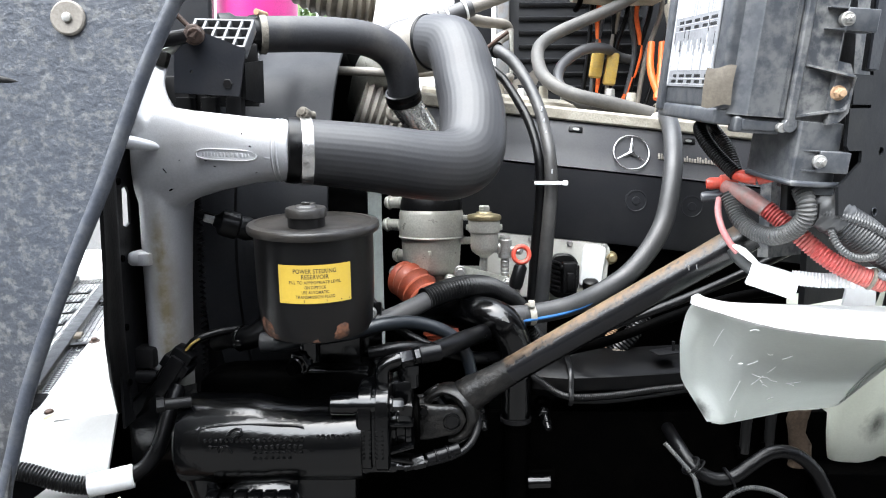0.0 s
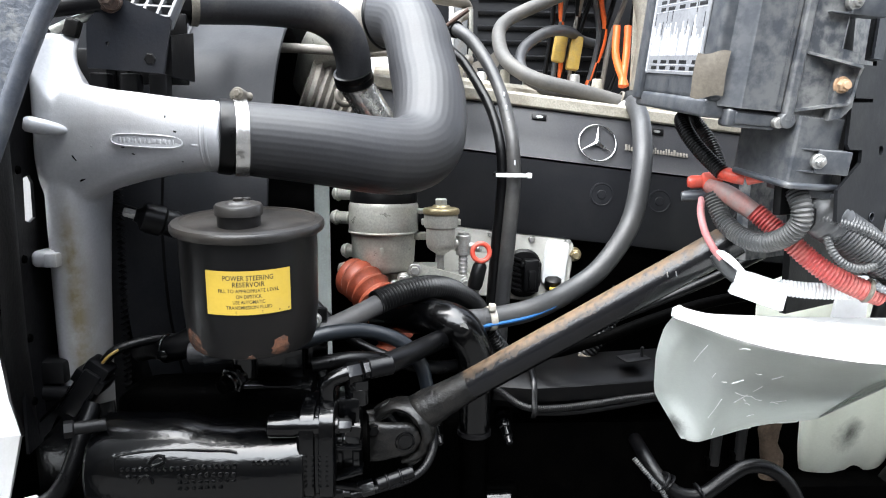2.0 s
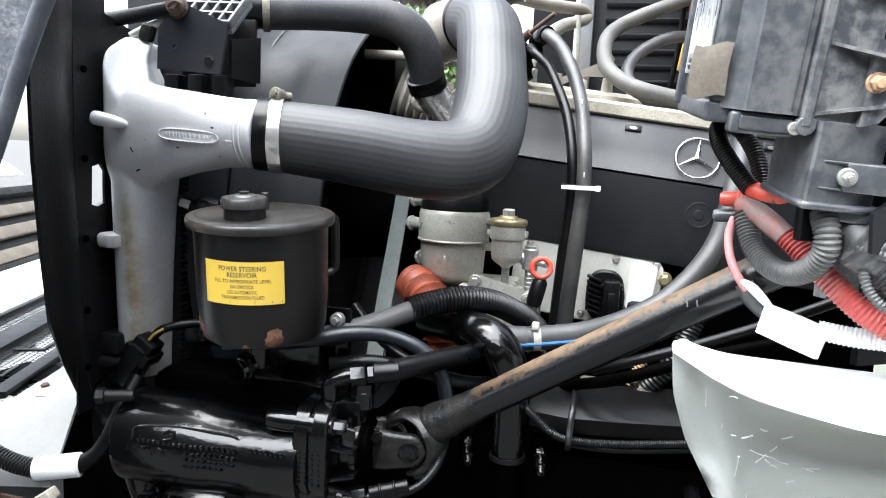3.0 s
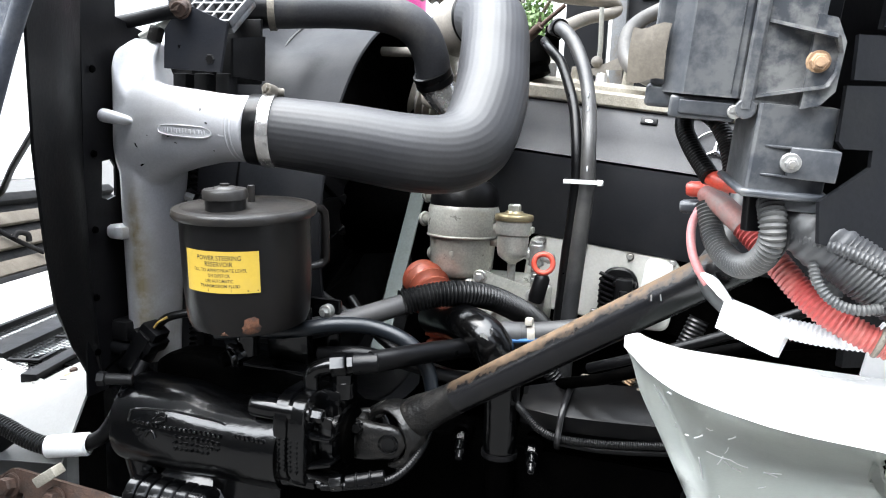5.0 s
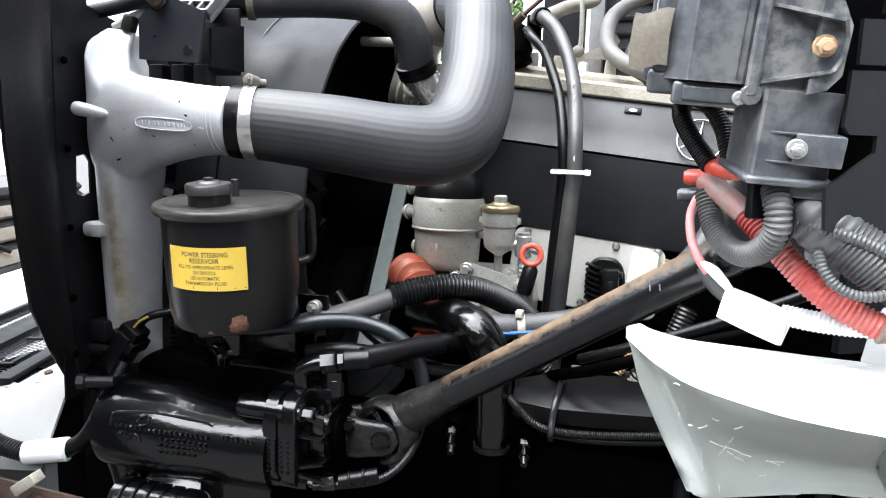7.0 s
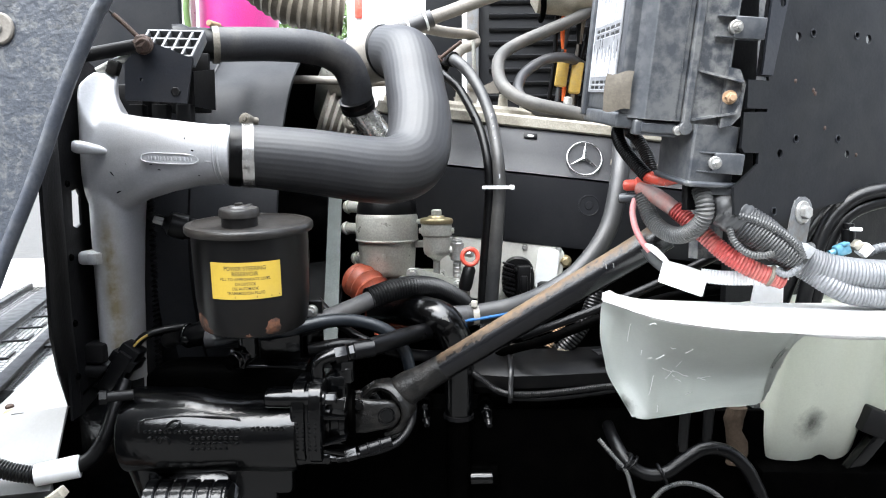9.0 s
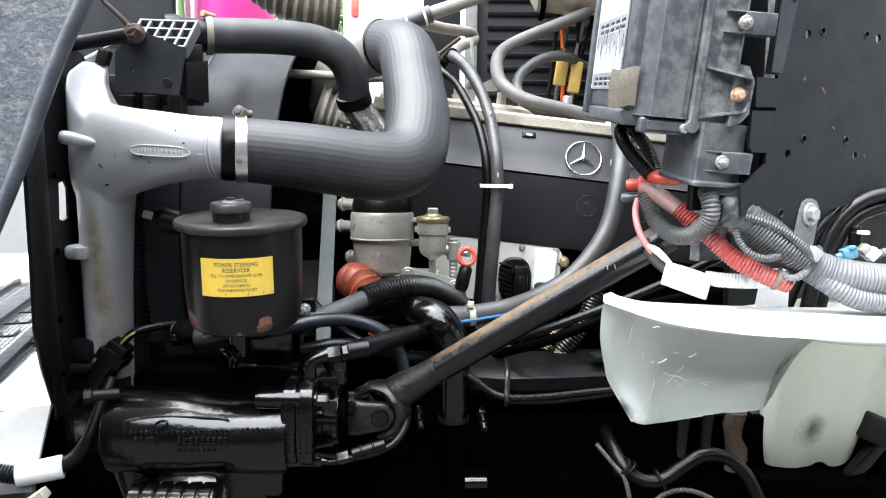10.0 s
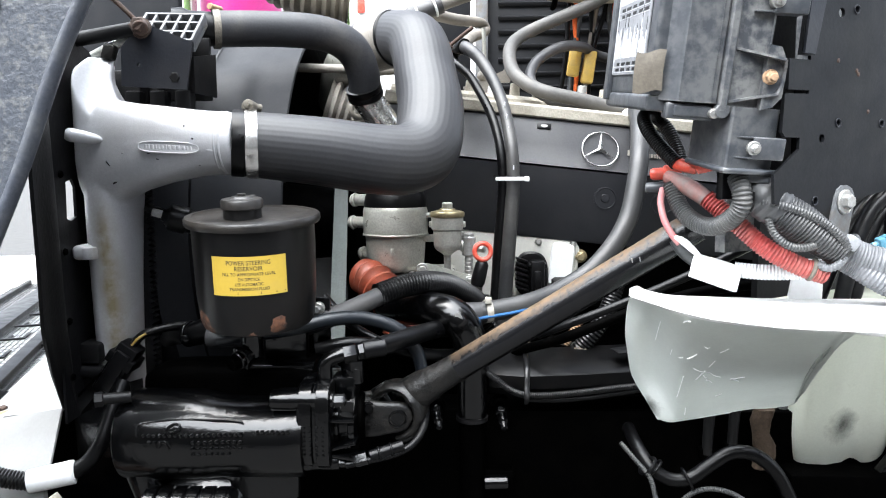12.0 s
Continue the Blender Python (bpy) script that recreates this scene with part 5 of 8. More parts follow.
    # valve end
    part("valve_body", join(lathe((-0.078, 1.112, 1.036), (1, 0, 0), [(0.048, 0), (0.048, 0.010), (0.043, 0.012), (0.043, 0.024), (0.047, 0.026), (0.047, 0.034), (0.034, 0.038), (0.0, 0.040)], 44),
                            box((-0.078, 1.085, 1.068), (-0.044, 1.145, 1.110), 0.006)), "greasy", t)
    part("dust_seal", lathe((-0.042, 1.118, 1.036), (1, 0.1, 0), [(0.036, -0.006), (0.040, -0.002), (0.041, 0.004), (0.036, 0.008), (0.0, 0.009)], 36), "oily", t, "black rubber dust seal")
    for x, z, tilt in ((-0.062, 1.052, 0), (-0.060, 1.012, -16), (-0.062, 0.996, 8)):
        part("rib", moved(box((-0.020, -0.016, -0.0025), (0.022, 0.016, 0.0025), 0.0012), pose(x, 1.066, z, 0, tilt, 0)), "greasy", t)
    part("tag", moved(box((-0.010, -0.0015, -0.014), (0.010, 0.0015, 0.014), 0.001), pose(-0.052, 1.060, 1.068, 12, 8, 0)), "greasy", t)
    part("port", join(cyl((-0.050, 1.105, 1.095), (-0.050, 1.105, 1.122), 0.017), hexagon((-0.050, 1.105, 1.118), (-0.050, 1.105, 1.134), 0.019)), "greasy", t)
    # foot, lower casing, pitman cover
    part("foot", join(loft([oval((x, 1.075, z), (1, 0, 0), (0, 1, 0), a, 0.028, 2.6, 24) for z, x, a in ((0.80, -0.352, 0.016), (0.90, -0.356, 0.018), (0.945, -0.366, 0.026), (0.975, -0.374, 0.030), (1.0, -0.378, 0.028))])), "greasy", t)
    part("lower_housing", join(loft([oval((-0.245, 1.11, z), (1, 0, 0), (0, 1, 0), a, 0.052, 4.0, 32) for z, a in ((0.86, 0.085), (0.93, 0.095), (0.985, 0.105), (1.0, 0.100))]), box((-0.205, 1.068, 0.915), (-0.130, 1.10, 0.985), 0.012, 3)), "greasy", t)
    cov = part("side_cover", lathe((-0.276, 1.062, 0.926), (0, -0.80, 0.6), [(0.062, -0.03), (0.062, 0.006), (0.056, 0.012), (0.050, 0.014), (0.048, 0.022), (0.030, 0.028), (0, 0.030)], 44), "greasy", t, "round greasy side cover")
    for k in range(6):
        x = -0.352 + k * 0.0215
        part("coupling_rib", lathe((x, 1.036, 0.919), (1, 0, 0.03), [(0.026, 0), (0.0330, 0.0006), (0.0345, 0.0024), (0.0345, 0.0170), (0.0330, 0.0188), (0.026, 0.0194)], 14), "greasy", cov)
    part("coupling_core", cyl((-0.356, 1.036, 0.919), (-0.219, 1.036, 0.923), 0.029), "greasy", cov)
    part("left_stud", join(cyl((-0.418, 1.040, 1.087), (-0.380, 1.060, 1.085), 0.0085), hexagon((-0.424, 1.037, 1.087), (-0.413, 1.042, 1.087), 0.0115)), "bracket", t)
    return t


steering_gear()


# ---- steering shaft and joint ----
def steering_shaft():
    t = thing("steering_shaft", (0.2, 1.1, 0.98), "worn black steering shaft with a rust streak and a universal joint", "steering shaft")
    a, b = V(0.046, 1.148, 1.068), V(0.47, 1.020, 1.362)
    d = (b - a).normalized()
    u, v = frame_of(d)[:2]
    up = (V(0, 0, 1) - d * d.z).normalized()
    side = d.cross(up)
    tube_ = part("shaft_tube", tube([a + d * (0.50 * k / 12) for k in range(13)], [0.0222] * 11 + [0.0226, 0.0228], seg=48, step=0.01), "shaft", t)
    face = -side if side.y > 0 else side
    for s_, tilt in ((0.404, 0.25), (0.414, 0.05)):
        n_ = (face + up * tilt).normalized()
        part("nick", moved(box((-0.0035, -0.0008, -0.0004), (0.0035, 0.0008, 0.0005), 0.0003), axes(a + d * s_ + n_ * 0.0223, n_.cross(d) + d * 0.4, d)), "hanger", tube_)
    j = V(0.010, 1.150, 1.034)
    # weld neck with lumps of grease
    rows = []
    for k in range(17):
        s_ = -0.012 + 0.100 * k / 16
        base = (0.0275, 0.0285, 0.0290, 0.0290, 0.0285, 0.0270, 0.0265, 0.0255, 0.0250, 0.0245, 0.0240, 0.0236, 0.0232, 0.0229, 0.0227, 0.0225, 0.0221)[k]
        lump = 0.0018 * max(0.0, 1 - k / 15)
        rows.append([a + d * s_ + (u * math.cos(q) + v * math.sin(q)) * (base + lump * noise.noise(V(s_ * 90, 2.2 * math.cos(q), 2.2 * math.sin(q)))) for q in (2 * math.pi * m / 40 for m in range(40))])
    part("grease_sleeve", loft(rows), "grease", tube_, "lumpy black grease round the shaft end")
    # shaft-side fork: a U in the plane of the shaft, open to the gear
    pts = [j + up * 0.036 - d * 0.016, j + up * 0.040 + d * 0.004, j + up * 0.037 + d * 0.024, j + up * 0.022 + d * 0.040, j + d * 0.046, j - up * 0.022 + d * 0.040, j - up * 0.037 + d * 0.024, j - up * 0.040 + d * 0.004, j - up * 0.036 - d * 0.014]
    part("shaft_yoke", join(tube(pts, [0.011, 0.0125, 0.0125, 0.0135, 0.0150, 0.0135, 0.0125, 0.0125, 0.011], seg=20, step=0.004, squash=(1.75, 0.72)),
                            cyl(j + up * 0.030, j + up * 0.050, 0.0165, seg=26), cyl(j - up * 0.050, j - up * 0.030, 0.0165, seg=26)), "grease", t, "greasy forged fork")
    # gear-side fork: a round base and two ears towards the viewer and away
    gd = V(0.97, 0.22, 0.02).normalized()
    gs = V(-0.22, 0.97, 0).normalized()
    ears = []
    for q in (-1, 1):
        rows = []
        for s_, h_, off in ((-0.064, 0.029, 0.013), (-0.050, 0.030, 0.020), (-0.034, 0.029, 0.026), (-0.016, 0.026, 0.0275), (0.002, 0.0245, 0.0275), (0.014, 0.021, 0.027), (0.021, 0.013, 0.0265), (0.0235, 0.004, 0.0265)):
            rows.append(oval(j + gd * s_ + gs * q * off, gs, V(0, 0, 1), 0.0095, h_, 3.2, 24))
        ears.append(loft(rows))
    part("gear_yoke", join(cyl(j - gd * 0.066, j - gd * 0.036, 0.031, 0.030, 32), *ears), "grease", t, "greasy forged fork")
    part("cross", join(cyl(j - gs * 0.034, j + gs * 0.034, 0.012), cyl(j - up * 0.044, j + up * 0.044, 0.012)), "greasy", t)
    part("bearing_cap", join(lathe(j - gs * 0.036, -gs, [(0.0150, 0), (0.0150, 0.0016), (0.0128, 0.0024), (0.0120, 0.0006), (0.0105, 0.0006), (0.0100, 0.0020), (0, 0.0022)], 30)), "greasy", t)
    part("pinch_bolt", hexagon(j - gd * 0.045 - gs * 0.030 + V(0, 0, 0.020), j - gd * 0.046 - gs * 0.042 + V(0, 0, 0.022), 0.008, 0.010), "greasy", t)
    return t


steering_shaft()


# ---- lower hoses ----
def hose_thing(name, pts, r, material, label, category="hose", **k):
    lo = min(p[2] for p in pts) - (r if isinstance(r, float) else max(r))
    mid = pts[len(pts) // 2]
    t = thing(name, (mid[0], mid[1], lo), label, category)
    part("hose_wall", tube(pts, r, **k), material, t)
    return t


t = hose_thing("drain_pipe", [(-0.03, 1.42, 1.150), (0.019, 1.36, 1.162), (0.065, 1.305, 1.172), (0.108, 1.280, 1.160), (0.132, 1.282, 1.118), (0.136, 1.288, 1.06), (0.136, 1.29, 0.98)],
               [0.031, 0.031, 0.032, 0.033, 0.031, 0.028, 0.026], "greasy", "glossy black bent pipe running down beside the frame", "pipe", seg=32, step=0.006)
part("wear_mark", loft([oval((0.112 + 0.004 * k, 1.2485 + 0.0012 * k * k, 1.170 - 0.011 * k), (1, 0, -0.5), (0.3, -0.1, 1), 0.006, 0.006, 2, 10) for k in range(3)], caps=True), "bolt", t, "pale worn spot")
# same pipe further down, its shade put into a near-black colour
part("lower_pipe", tube([(0.136, 1.29, 0.985), (0.1355, 1.293, 0.88), (0.135, 1.295, 0.80), (0.134, 1.30, 0.55)], 0.0245, seg=28), "oily", t, "lower length of the pipe, blackened for the bay's shade")
part("band", lathe((0.136, 1.29, 0.975), (0, 0, 1), [(0.026, -0.004), (0.029, -0.004), (0.029, 0.004), (0.026, 0.004)], 28), "bracket", t)

t = thing("orange_bellows_hose", (-0.07, 1.46, 1.13), "orange silicone bellows hose below the oil filter", "hose")
part("bellows", tube([(-0.090, 1.50, 1.205), (-0.068, 1.478, 1.198), (-0.045, 1.455, 1.180), (-0.022, 1.435, 1.152), (-0.008, 1.425, 1.12), (-0.004, 1.42, 1.08)], [0.038, 0.041, 0.042, 0.041, 0.038, 0.036], seg=36, corr=(0.020, 0.009)), "orange", t)

t = thing("black_conduit_hose", (0.05, 1.33, 1.12), "black corrugated conduit over a plain rubber hose", "conduit")
part("plain_end", tube([(-0.30, 1.17, 1.15), (-0.20, 1.17, 1.155), (-0.129, 1.18, 1.172), (-0.078, 1.215, 1.186), (-0.020, 1.268, 1.206)], 0.0165, seg=24), "hose_plain", t, "dusty plain rubber end")
part("conduit", tube([(-0.030, 1.262, 1.205), (0.010, 1.292, 1.216), (0.050, 1.322, 1.219), (0.085, 1.360, 1.210), (0.115, 1.40, 1.190), (0.150, 1.455, 1.155), (0.18, 1.50, 1.10)], 0.0215, seg=28, corr=(0.0062, 0.0035)), "conduit", t)

t = hose_thing("blue_return_hose", [(-0.26, 1.10, 1.165), (-0.19, 1.115, 1.172), (-0.143, 1.130, 1.176), (-0.095, 1.155, 1.184), (-0.043, 1.185, 1.180), (0.010, 1.198, 1.160), (0.040, 1.200, 1.126), (0.052, 1.197, 1.085), (0.055, 1.190, 1.06)],
               [0.0115] * 7 + [0.0105, 0.0095], "blue_hose", "dark blue-black return hose arching over the joint", seg=18)
part("lower_line", tube([(0.056, 1.188, 1.065), (0.060, 1.165, 1.040), (0.060, 1.12, 1.022), (0.045, 1.09, 1.004), (0.020, 1.075, 0.994), (-0.02, 1.062, 0.988), (-0.055, 1.058, 0.982)], 0.0062, seg=14, corr=(0.004, 0.0006)), "black_hose", t, "thin black braided line")
t = thing("braided_line_end", (-0.02, 1.06, 0.975), "black hose end with crimped ferrule by the steering gear", "fitting")
part("ferrule", join(cyl((0.030, 1.079, 1.005), (-0.020, 1.062, 0.994), 0.0085), ring((0.012, 1.073, 1.001), (1, 0.3, 0.2), 0.0085, 0.002), ring((-0.006, 1.067, 0.997), (1, 0.3, 0.2), 0.0085, 0.002)), "black_hose", t)
part("nut", hexagon((-0.024, 1.061, 0.993), (-0.042, 1.058, 0.989), 0.011), "greasy", t)

t = thing("pressure_hose", (0.0, 1.15, 1.08), "black pressure hose with an elbow fitting on the steering gear", "hose")
part("elbow_fitting", tube([(-0.088, 1.088, 1.085), (-0.090, 1.087, 1.118), (-0.086, 1.087, 1.134), (-0.070, 1.090, 1.142), (-0.058, 1.094, 1.144)], 0.0115, seg=20), "greasy", t, "greasy bent fitting")
part("hex_nut", hexagon((-0.062, 1.093, 1.143), (-0.042, 1.099, 1.146), 0.0155), "greasy", t)
part("collar", hexagon((-0.040, 1.10, 1.1465), (-0.030, 1.103, 1.148), 0.013), "greasy", t)
part("base_nut", hexagon((-0.092, 1.087, 1.085), (-0.092, 1.087, 1.10), 0.018), "grease", t)
part("ferrule", cyl((-0.034, 1.102, 1.147), (0.000, 1.115, 1.150), 0.0145), "black_hose", t)
part("hose_wall", tube([(-0.010, 1.112, 1.150), (0.020, 1.15, 1.152), (0.052, 1.21, 1.150), (0.085, 1.29, 1.140), (0.11, 1.35, 1.120)], 0.0155, seg=22), "black_hose", t)
hose_thing("thin_cable", [(-0.13, 1.28, 1.20), (-0.09, 1.27, 1.16), (-0.05, 1.26, 1.135), (0.0, 1.255, 1.115), (0.06, 1.25, 1.105)], 0.008, "black_hose", "thin black cable behind the blue hose", "cable", seg=12)
hose_thing("low_hose", [(-0.12, 1.16, 1.135), (-0.06, 1.17, 1.142), (0.0, 1.20, 1.128), (0.06, 1.24, 1.105), (0.12, 1.32, 1.085)], 0.0105, "black_hose", "black hose lying low between gear and engine", "hose", seg=14)
hose_thing("drop_hose", [(0.16, 1.36, 1.14), (0.19, 1.37, 1.10), (0.22, 1.375, 1.06), (0.24, 1.38, 1.0)], 0.014, "conduit", "black corrugated conduit dropping to the frame", "conduit", seg=20, corr=(0.006, 0.003))


# ---- frame rail and parts on it ----
def frame_rail():
    t = thing("frame_rail", (0.2, 1.34, 0.72), "black steel chassis frame rail", "frame rail", kind="structure")
    # rail colour carries the shade under the bay, not only oil
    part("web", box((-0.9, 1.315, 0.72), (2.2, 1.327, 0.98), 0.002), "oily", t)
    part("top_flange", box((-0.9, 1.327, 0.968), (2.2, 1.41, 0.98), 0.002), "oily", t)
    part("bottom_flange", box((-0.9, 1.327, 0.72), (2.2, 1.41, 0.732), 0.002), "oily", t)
    for x in (-0.62, -0.34):
        part("bolt", hexagon((x, 1.315, 0.86), (x, 1.303, 0.86), 0.013, 0.018), "oily", t)
    return t


frame_rail()
for x in (0.071, 0.188):
    t = thing("clamp_stud", (x, 1.30, 0.94), "black clamp bolt with a bright washer on the frame", "bolt", "studs on the frame")
    part("washer", join(cyl((x, 1.322, 0.995), (x, 1.300, 0.992), 0.016, seg=20), ring((x, 1.299, 0.992), (0, -1, -0.1), 0.012, 0.002)), "oily", t)
    part("shank", join(cyl((x, 1.30, 0.990), (x + 0.004, 1.272, 0.972), 0.0085), hexagon((x, 1.294, 0.988), (x + 0.001, 1.286, 0.982), 0.011)), "greasy", t)
    part("tip", cyl((x + 0.004, 1.274, 0.973), (x + 0.006, 1.262, 0.964), 0.006), "shaft", t)

t = thing("heat_shield_box", (0.33, 1.33, 0.98), "black plastic channel on the frame with a tied cable", "channel")
rows = []
for x, y, w in ((0.166, 1.290, 0.006), (0.172, 1.286, 0.020), (0.225, 1.274, 0.088), (0.30, 1.282, 0.090), (0.42, 1.305, 0.090), (0.58, 1.340, 0.090)):
    rows.append([V(x, y + 0.002, 1.030), V(x, y - 0.002, 1.033), V(x, y - 0.003, 1.057), V(x, y + 0.001, 1.0605), V(x, y + 0.014 + 0.5 * w, 1.071), V(x, y + 0.014 + w, 1.082), V(x, y + 0.016 + w, 1.016), V(x, y + 0.012, 1.018)])
part("channel", loft(rows), "channel", t)
part("end_plate", moved(box((-0.024, -0.020, -0.0015), (0.024, 0.020, 0.0015), 0.001), pose(0.425, 1.345, 1.088, 0, -4, 12)), "bracket", t)
part("end_pin", cyl((0.440, 1.345, 1.088), (0.440, 1.345, 1.108), 0.003, seg=10), "bracket", t)
part("cable", tube([(0.160, 1.285, 1.062), (0.180, 1.268, 1.052), (0.205, 1.258, 1.036), (0.235, 1.262, 1.026), (0.30, 1.272, 1.025), (0.40, 1.296, 1.030), (0.47, 1.312, 1.033), (0.58, 1.340, 1.046)], 0.0064, seg=14, corr=(0.0034, 0.0012)), "conduit", t)
part("second_cable", tube([(0.235, 1.270, 1.016), (0.30, 1.276, 1.014), (0.40, 1.298, 1.019), (0.58, 1.340, 1.036)], 0.0052, seg=12), "black_hose", t)
part("tie", tube([(0.232, 1.262, 1.010), (0.2325, 1.252, 1.024), (0.2330, 1.262, 1.042), (0.234, 1.268, 1.058), (0.235, 1.286, 1.072), (0.236, 1.36, 1.086)], 0.0040, seg=8, squash=(1.2, 0.5)), "conduit", t)

t = thing("frame_clamp_light", (0.165, 1.29, 0.855), "small black greasy clamp on the frame", "clamp")
part("body", cyl((0.158, 1.285, 0.853), (0.202, 1.285, 0.855), 0.0135, seg=12), "greasy", t)
part("plate", box((0.15, 1.29, 0.836), (0.212, 1.318, 0.874), 0.003), "oily", t)
# ---- engine ----
ENG = Matrix.Translation((0.427, 1.665, 1.470)) @ pose(0, 0, 0, 0, 6.2, 0)


def eng(x, y, z):
    """A place in the engine's own frame: x along it, y inward, z up, from the emblem."""
    return ENG @ V(x, y, z)


def engine():
    t = thing("engine", (0.35, 1.95, 0.75), "truck diesel engine with charcoal valve cover over a pale block", "engine")
    x0, x1 = -0.50, 0.62

    def profile(pts, x0=x0, x1=x1):
        return loft([[eng(x, y, z) for y, z in pts] for x in (x0, x1)])
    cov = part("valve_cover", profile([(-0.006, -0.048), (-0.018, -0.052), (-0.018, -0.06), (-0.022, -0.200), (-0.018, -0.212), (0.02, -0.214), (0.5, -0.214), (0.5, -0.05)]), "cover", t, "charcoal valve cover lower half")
    part("cover_upper", profile([(-0.020, -0.047), (-0.016, -0.044), (0.0, 0.0), (0.018, 0.05), (0.022, 0.056), (0.03, 0.058), (0.5, 0.058), (0.5, -0.046)]), "cover_lit", cov, "charcoal valve cover upper half")
    part("top_ledge", profile([(0.018, 0.0585), (0.014, 0.062), (0.014, 0.082), (0.020, 0.088), (0.06, 0.090), (0.11, 0.092), (0.11, 0.0585)]), "cream", cov, "dusty cream gasket ledge")
    part("top_cover", profile([(0.11, 0.06), (0.112, 0.105), (0.13, 0.115), (0.48, 0.12), (0.50, 0.06)]), "cream", cov, "dusty top cover")
    for x in (-0.13, 0.13):
        # slot with a bolt in it
        p = eng(x, -0.001, 0.040)
        s = part("bolt_slot", moved(box((-0.016, -0.004, -0.007), (0.016, 0.004, 0.007), 0.002), ENG @ pose(x, 0.014, 0.040, -20)), "plastic_dark", cov)
        part("slot_bolt", moved(loft([oval((0.0, -0.0055, -0.001), (1, 0, 0), (0, 0, 1), a, 0.0035, 2, 16) for a in (0.008, 0.0075)] ), ENG @ pose(x, 0.014, 0.040, -20)), "bolt", s)
    # emblem: a ring with three spokes
    em = part("emblem", moved(ring((0, 0, 0), (0, 1, 0), 0.0408, 0.0021, 56, 10, 1.0), ENG @ pose(0, -0.006, 0.0, -20)), "chrome", cov, "chrome ring emblem with three spokes")
    for k in range(3):
        bm = bmesh.new()
        v = [bm.verts.new(p) for p in ((-0.0048, 0, 0.0028), (0, -0.003, 0), (0.0048, 0, 0.0028), (0, -0.0008, 0.0400))]
        for f in ((0, 1, 3), (1, 2, 3), (2, 0, 3), (2, 1, 0)):
            bm.faces.new([v[i] for i in f])
        part("spoke", moved(bm, ENG @ pose(0, -0.006, 0.0, -20) @ pose(0, 0, 0, 0, k * 120, 0)), "chrome", em)
    rnd = random.Random(2)
    x = 0.062
    while x < 0.20:
        w = rnd.uniform(0.0030, 0.0052)
        part("badge_bar", moved(box((x, -0.0015, -0.014), (x + w, 0.001, -0.014 + (0.014 if rnd.random() < 0.25 or x < 0.067 else 0.0095)), 0.0006), ENG @ pose(0, -0.001, 0.005, -20)), "hose_tan", cov)
        x += w + 0.0022
    for xx in (0.022, 0.150, 0.30):
        part("round_plug", moved(lathe((0, 0, 0), (0, -1, 0), [(0.026, -0.004), (0.026, 0.001), (0.023, 0.0015), (0.022, 0.0002), (0.010, 0.0002), (0.009, 0.0015), (0, 0.0018)], 36), ENG @ pose(xx, -0.0195, -0.108, -1.5)), "cover", cov)
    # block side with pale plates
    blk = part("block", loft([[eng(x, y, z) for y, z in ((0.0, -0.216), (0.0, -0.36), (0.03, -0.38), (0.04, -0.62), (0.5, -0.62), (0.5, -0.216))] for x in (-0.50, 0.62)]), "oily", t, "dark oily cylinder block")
    part("side_plate", loft([oval(eng(-0.168, y, -0.285), ENG.to_3x3() @ V(1, 0, 0), ENG.to_3x3() @ V(0, 0, 1), 0.149 - e, 0.074 - e, 9.0, 48) for y, e in ((0.005, 0), (-0.013, 0), (-0.016, 0.003))]), "block_paint", blk, "pale grey painted side plate")
    for x, z in ((-0.036, -0.220), (-0.115, -0.222), (-0.205, -0.222), (-0.29, -0.222), (-0.036, -0.318), (-0.165, -0.345)):
        part("plate_bolt", hexagon(eng(x, -0.014, z), eng(x, -0.022, z), 0.0065, 0.009), "bolt", blk)
    part("white_cover", loft([oval(eng(-0.058, y, -0.268), ENG.to_3x3() @ V(1, 0, 0), ENG.to_3x3() @ V(0, 0, 1), 0.026 - e, 0.048 - e, 8.0, 28) for y, e in ((-0.012, 0), (-0.026, 0), (-0.028, 0.002))]), "plate_white", blk, "white control cover")
    part("brass_plug", join(hexagon((0.384, 1.655, 1.228), (0.384, 1.640, 1.228), 0.012, 0.016), cyl((0.384, 1.641, 1.228), (0.384, 1.632, 1.228), 0.008)), "brass", blk, "brass coloured plug bolt")
    part("front_cover", join(box((-0.16, 1.68, 0.80), (-0.07, 2.15, 1.50), 0.02), cyl((-0.20, 1.80, 1.25), (-0.14, 1.80, 1.25), 0.10), cyl((-0.20, 1.76, 1.02), (-0.14, 1.76, 1.02), 0.08)), "oily", t, "dark timing cover with pulleys")
    # black finned regulator in the plate
    reg = part("regulator", loft([oval((0.272, y, 1.188), (1, 0, 0), (0, 0, 1), 0.038 - e, 0.052 - e, 2.6, 32) for y, e in ((1.66, 0), (1.638, 0), (1.634, 0.004))]), "plastic_dark", blk, "black finned control unit")
    for k in range(7):
        part("fin", moved(box((-0.024, -0.016, -0.002), (0.006, 0.006, 0.002), 0.001), pose(0.258, 1.632, 1.155 + k * 0.011, 0, 18, 0)), "plastic_dark", reg)
    part("connector", join(box((0.268, 1.606, 1.152), (0.300, 1.64, 1.222), 0.004), box((0.262, 1.612, 1.205), (0.306, 1.64, 1.216), 0.003), box((0.276, 1.600, 1.160), (0.292, 1.61, 1.20), 0.003)), "plastic_dark", reg)
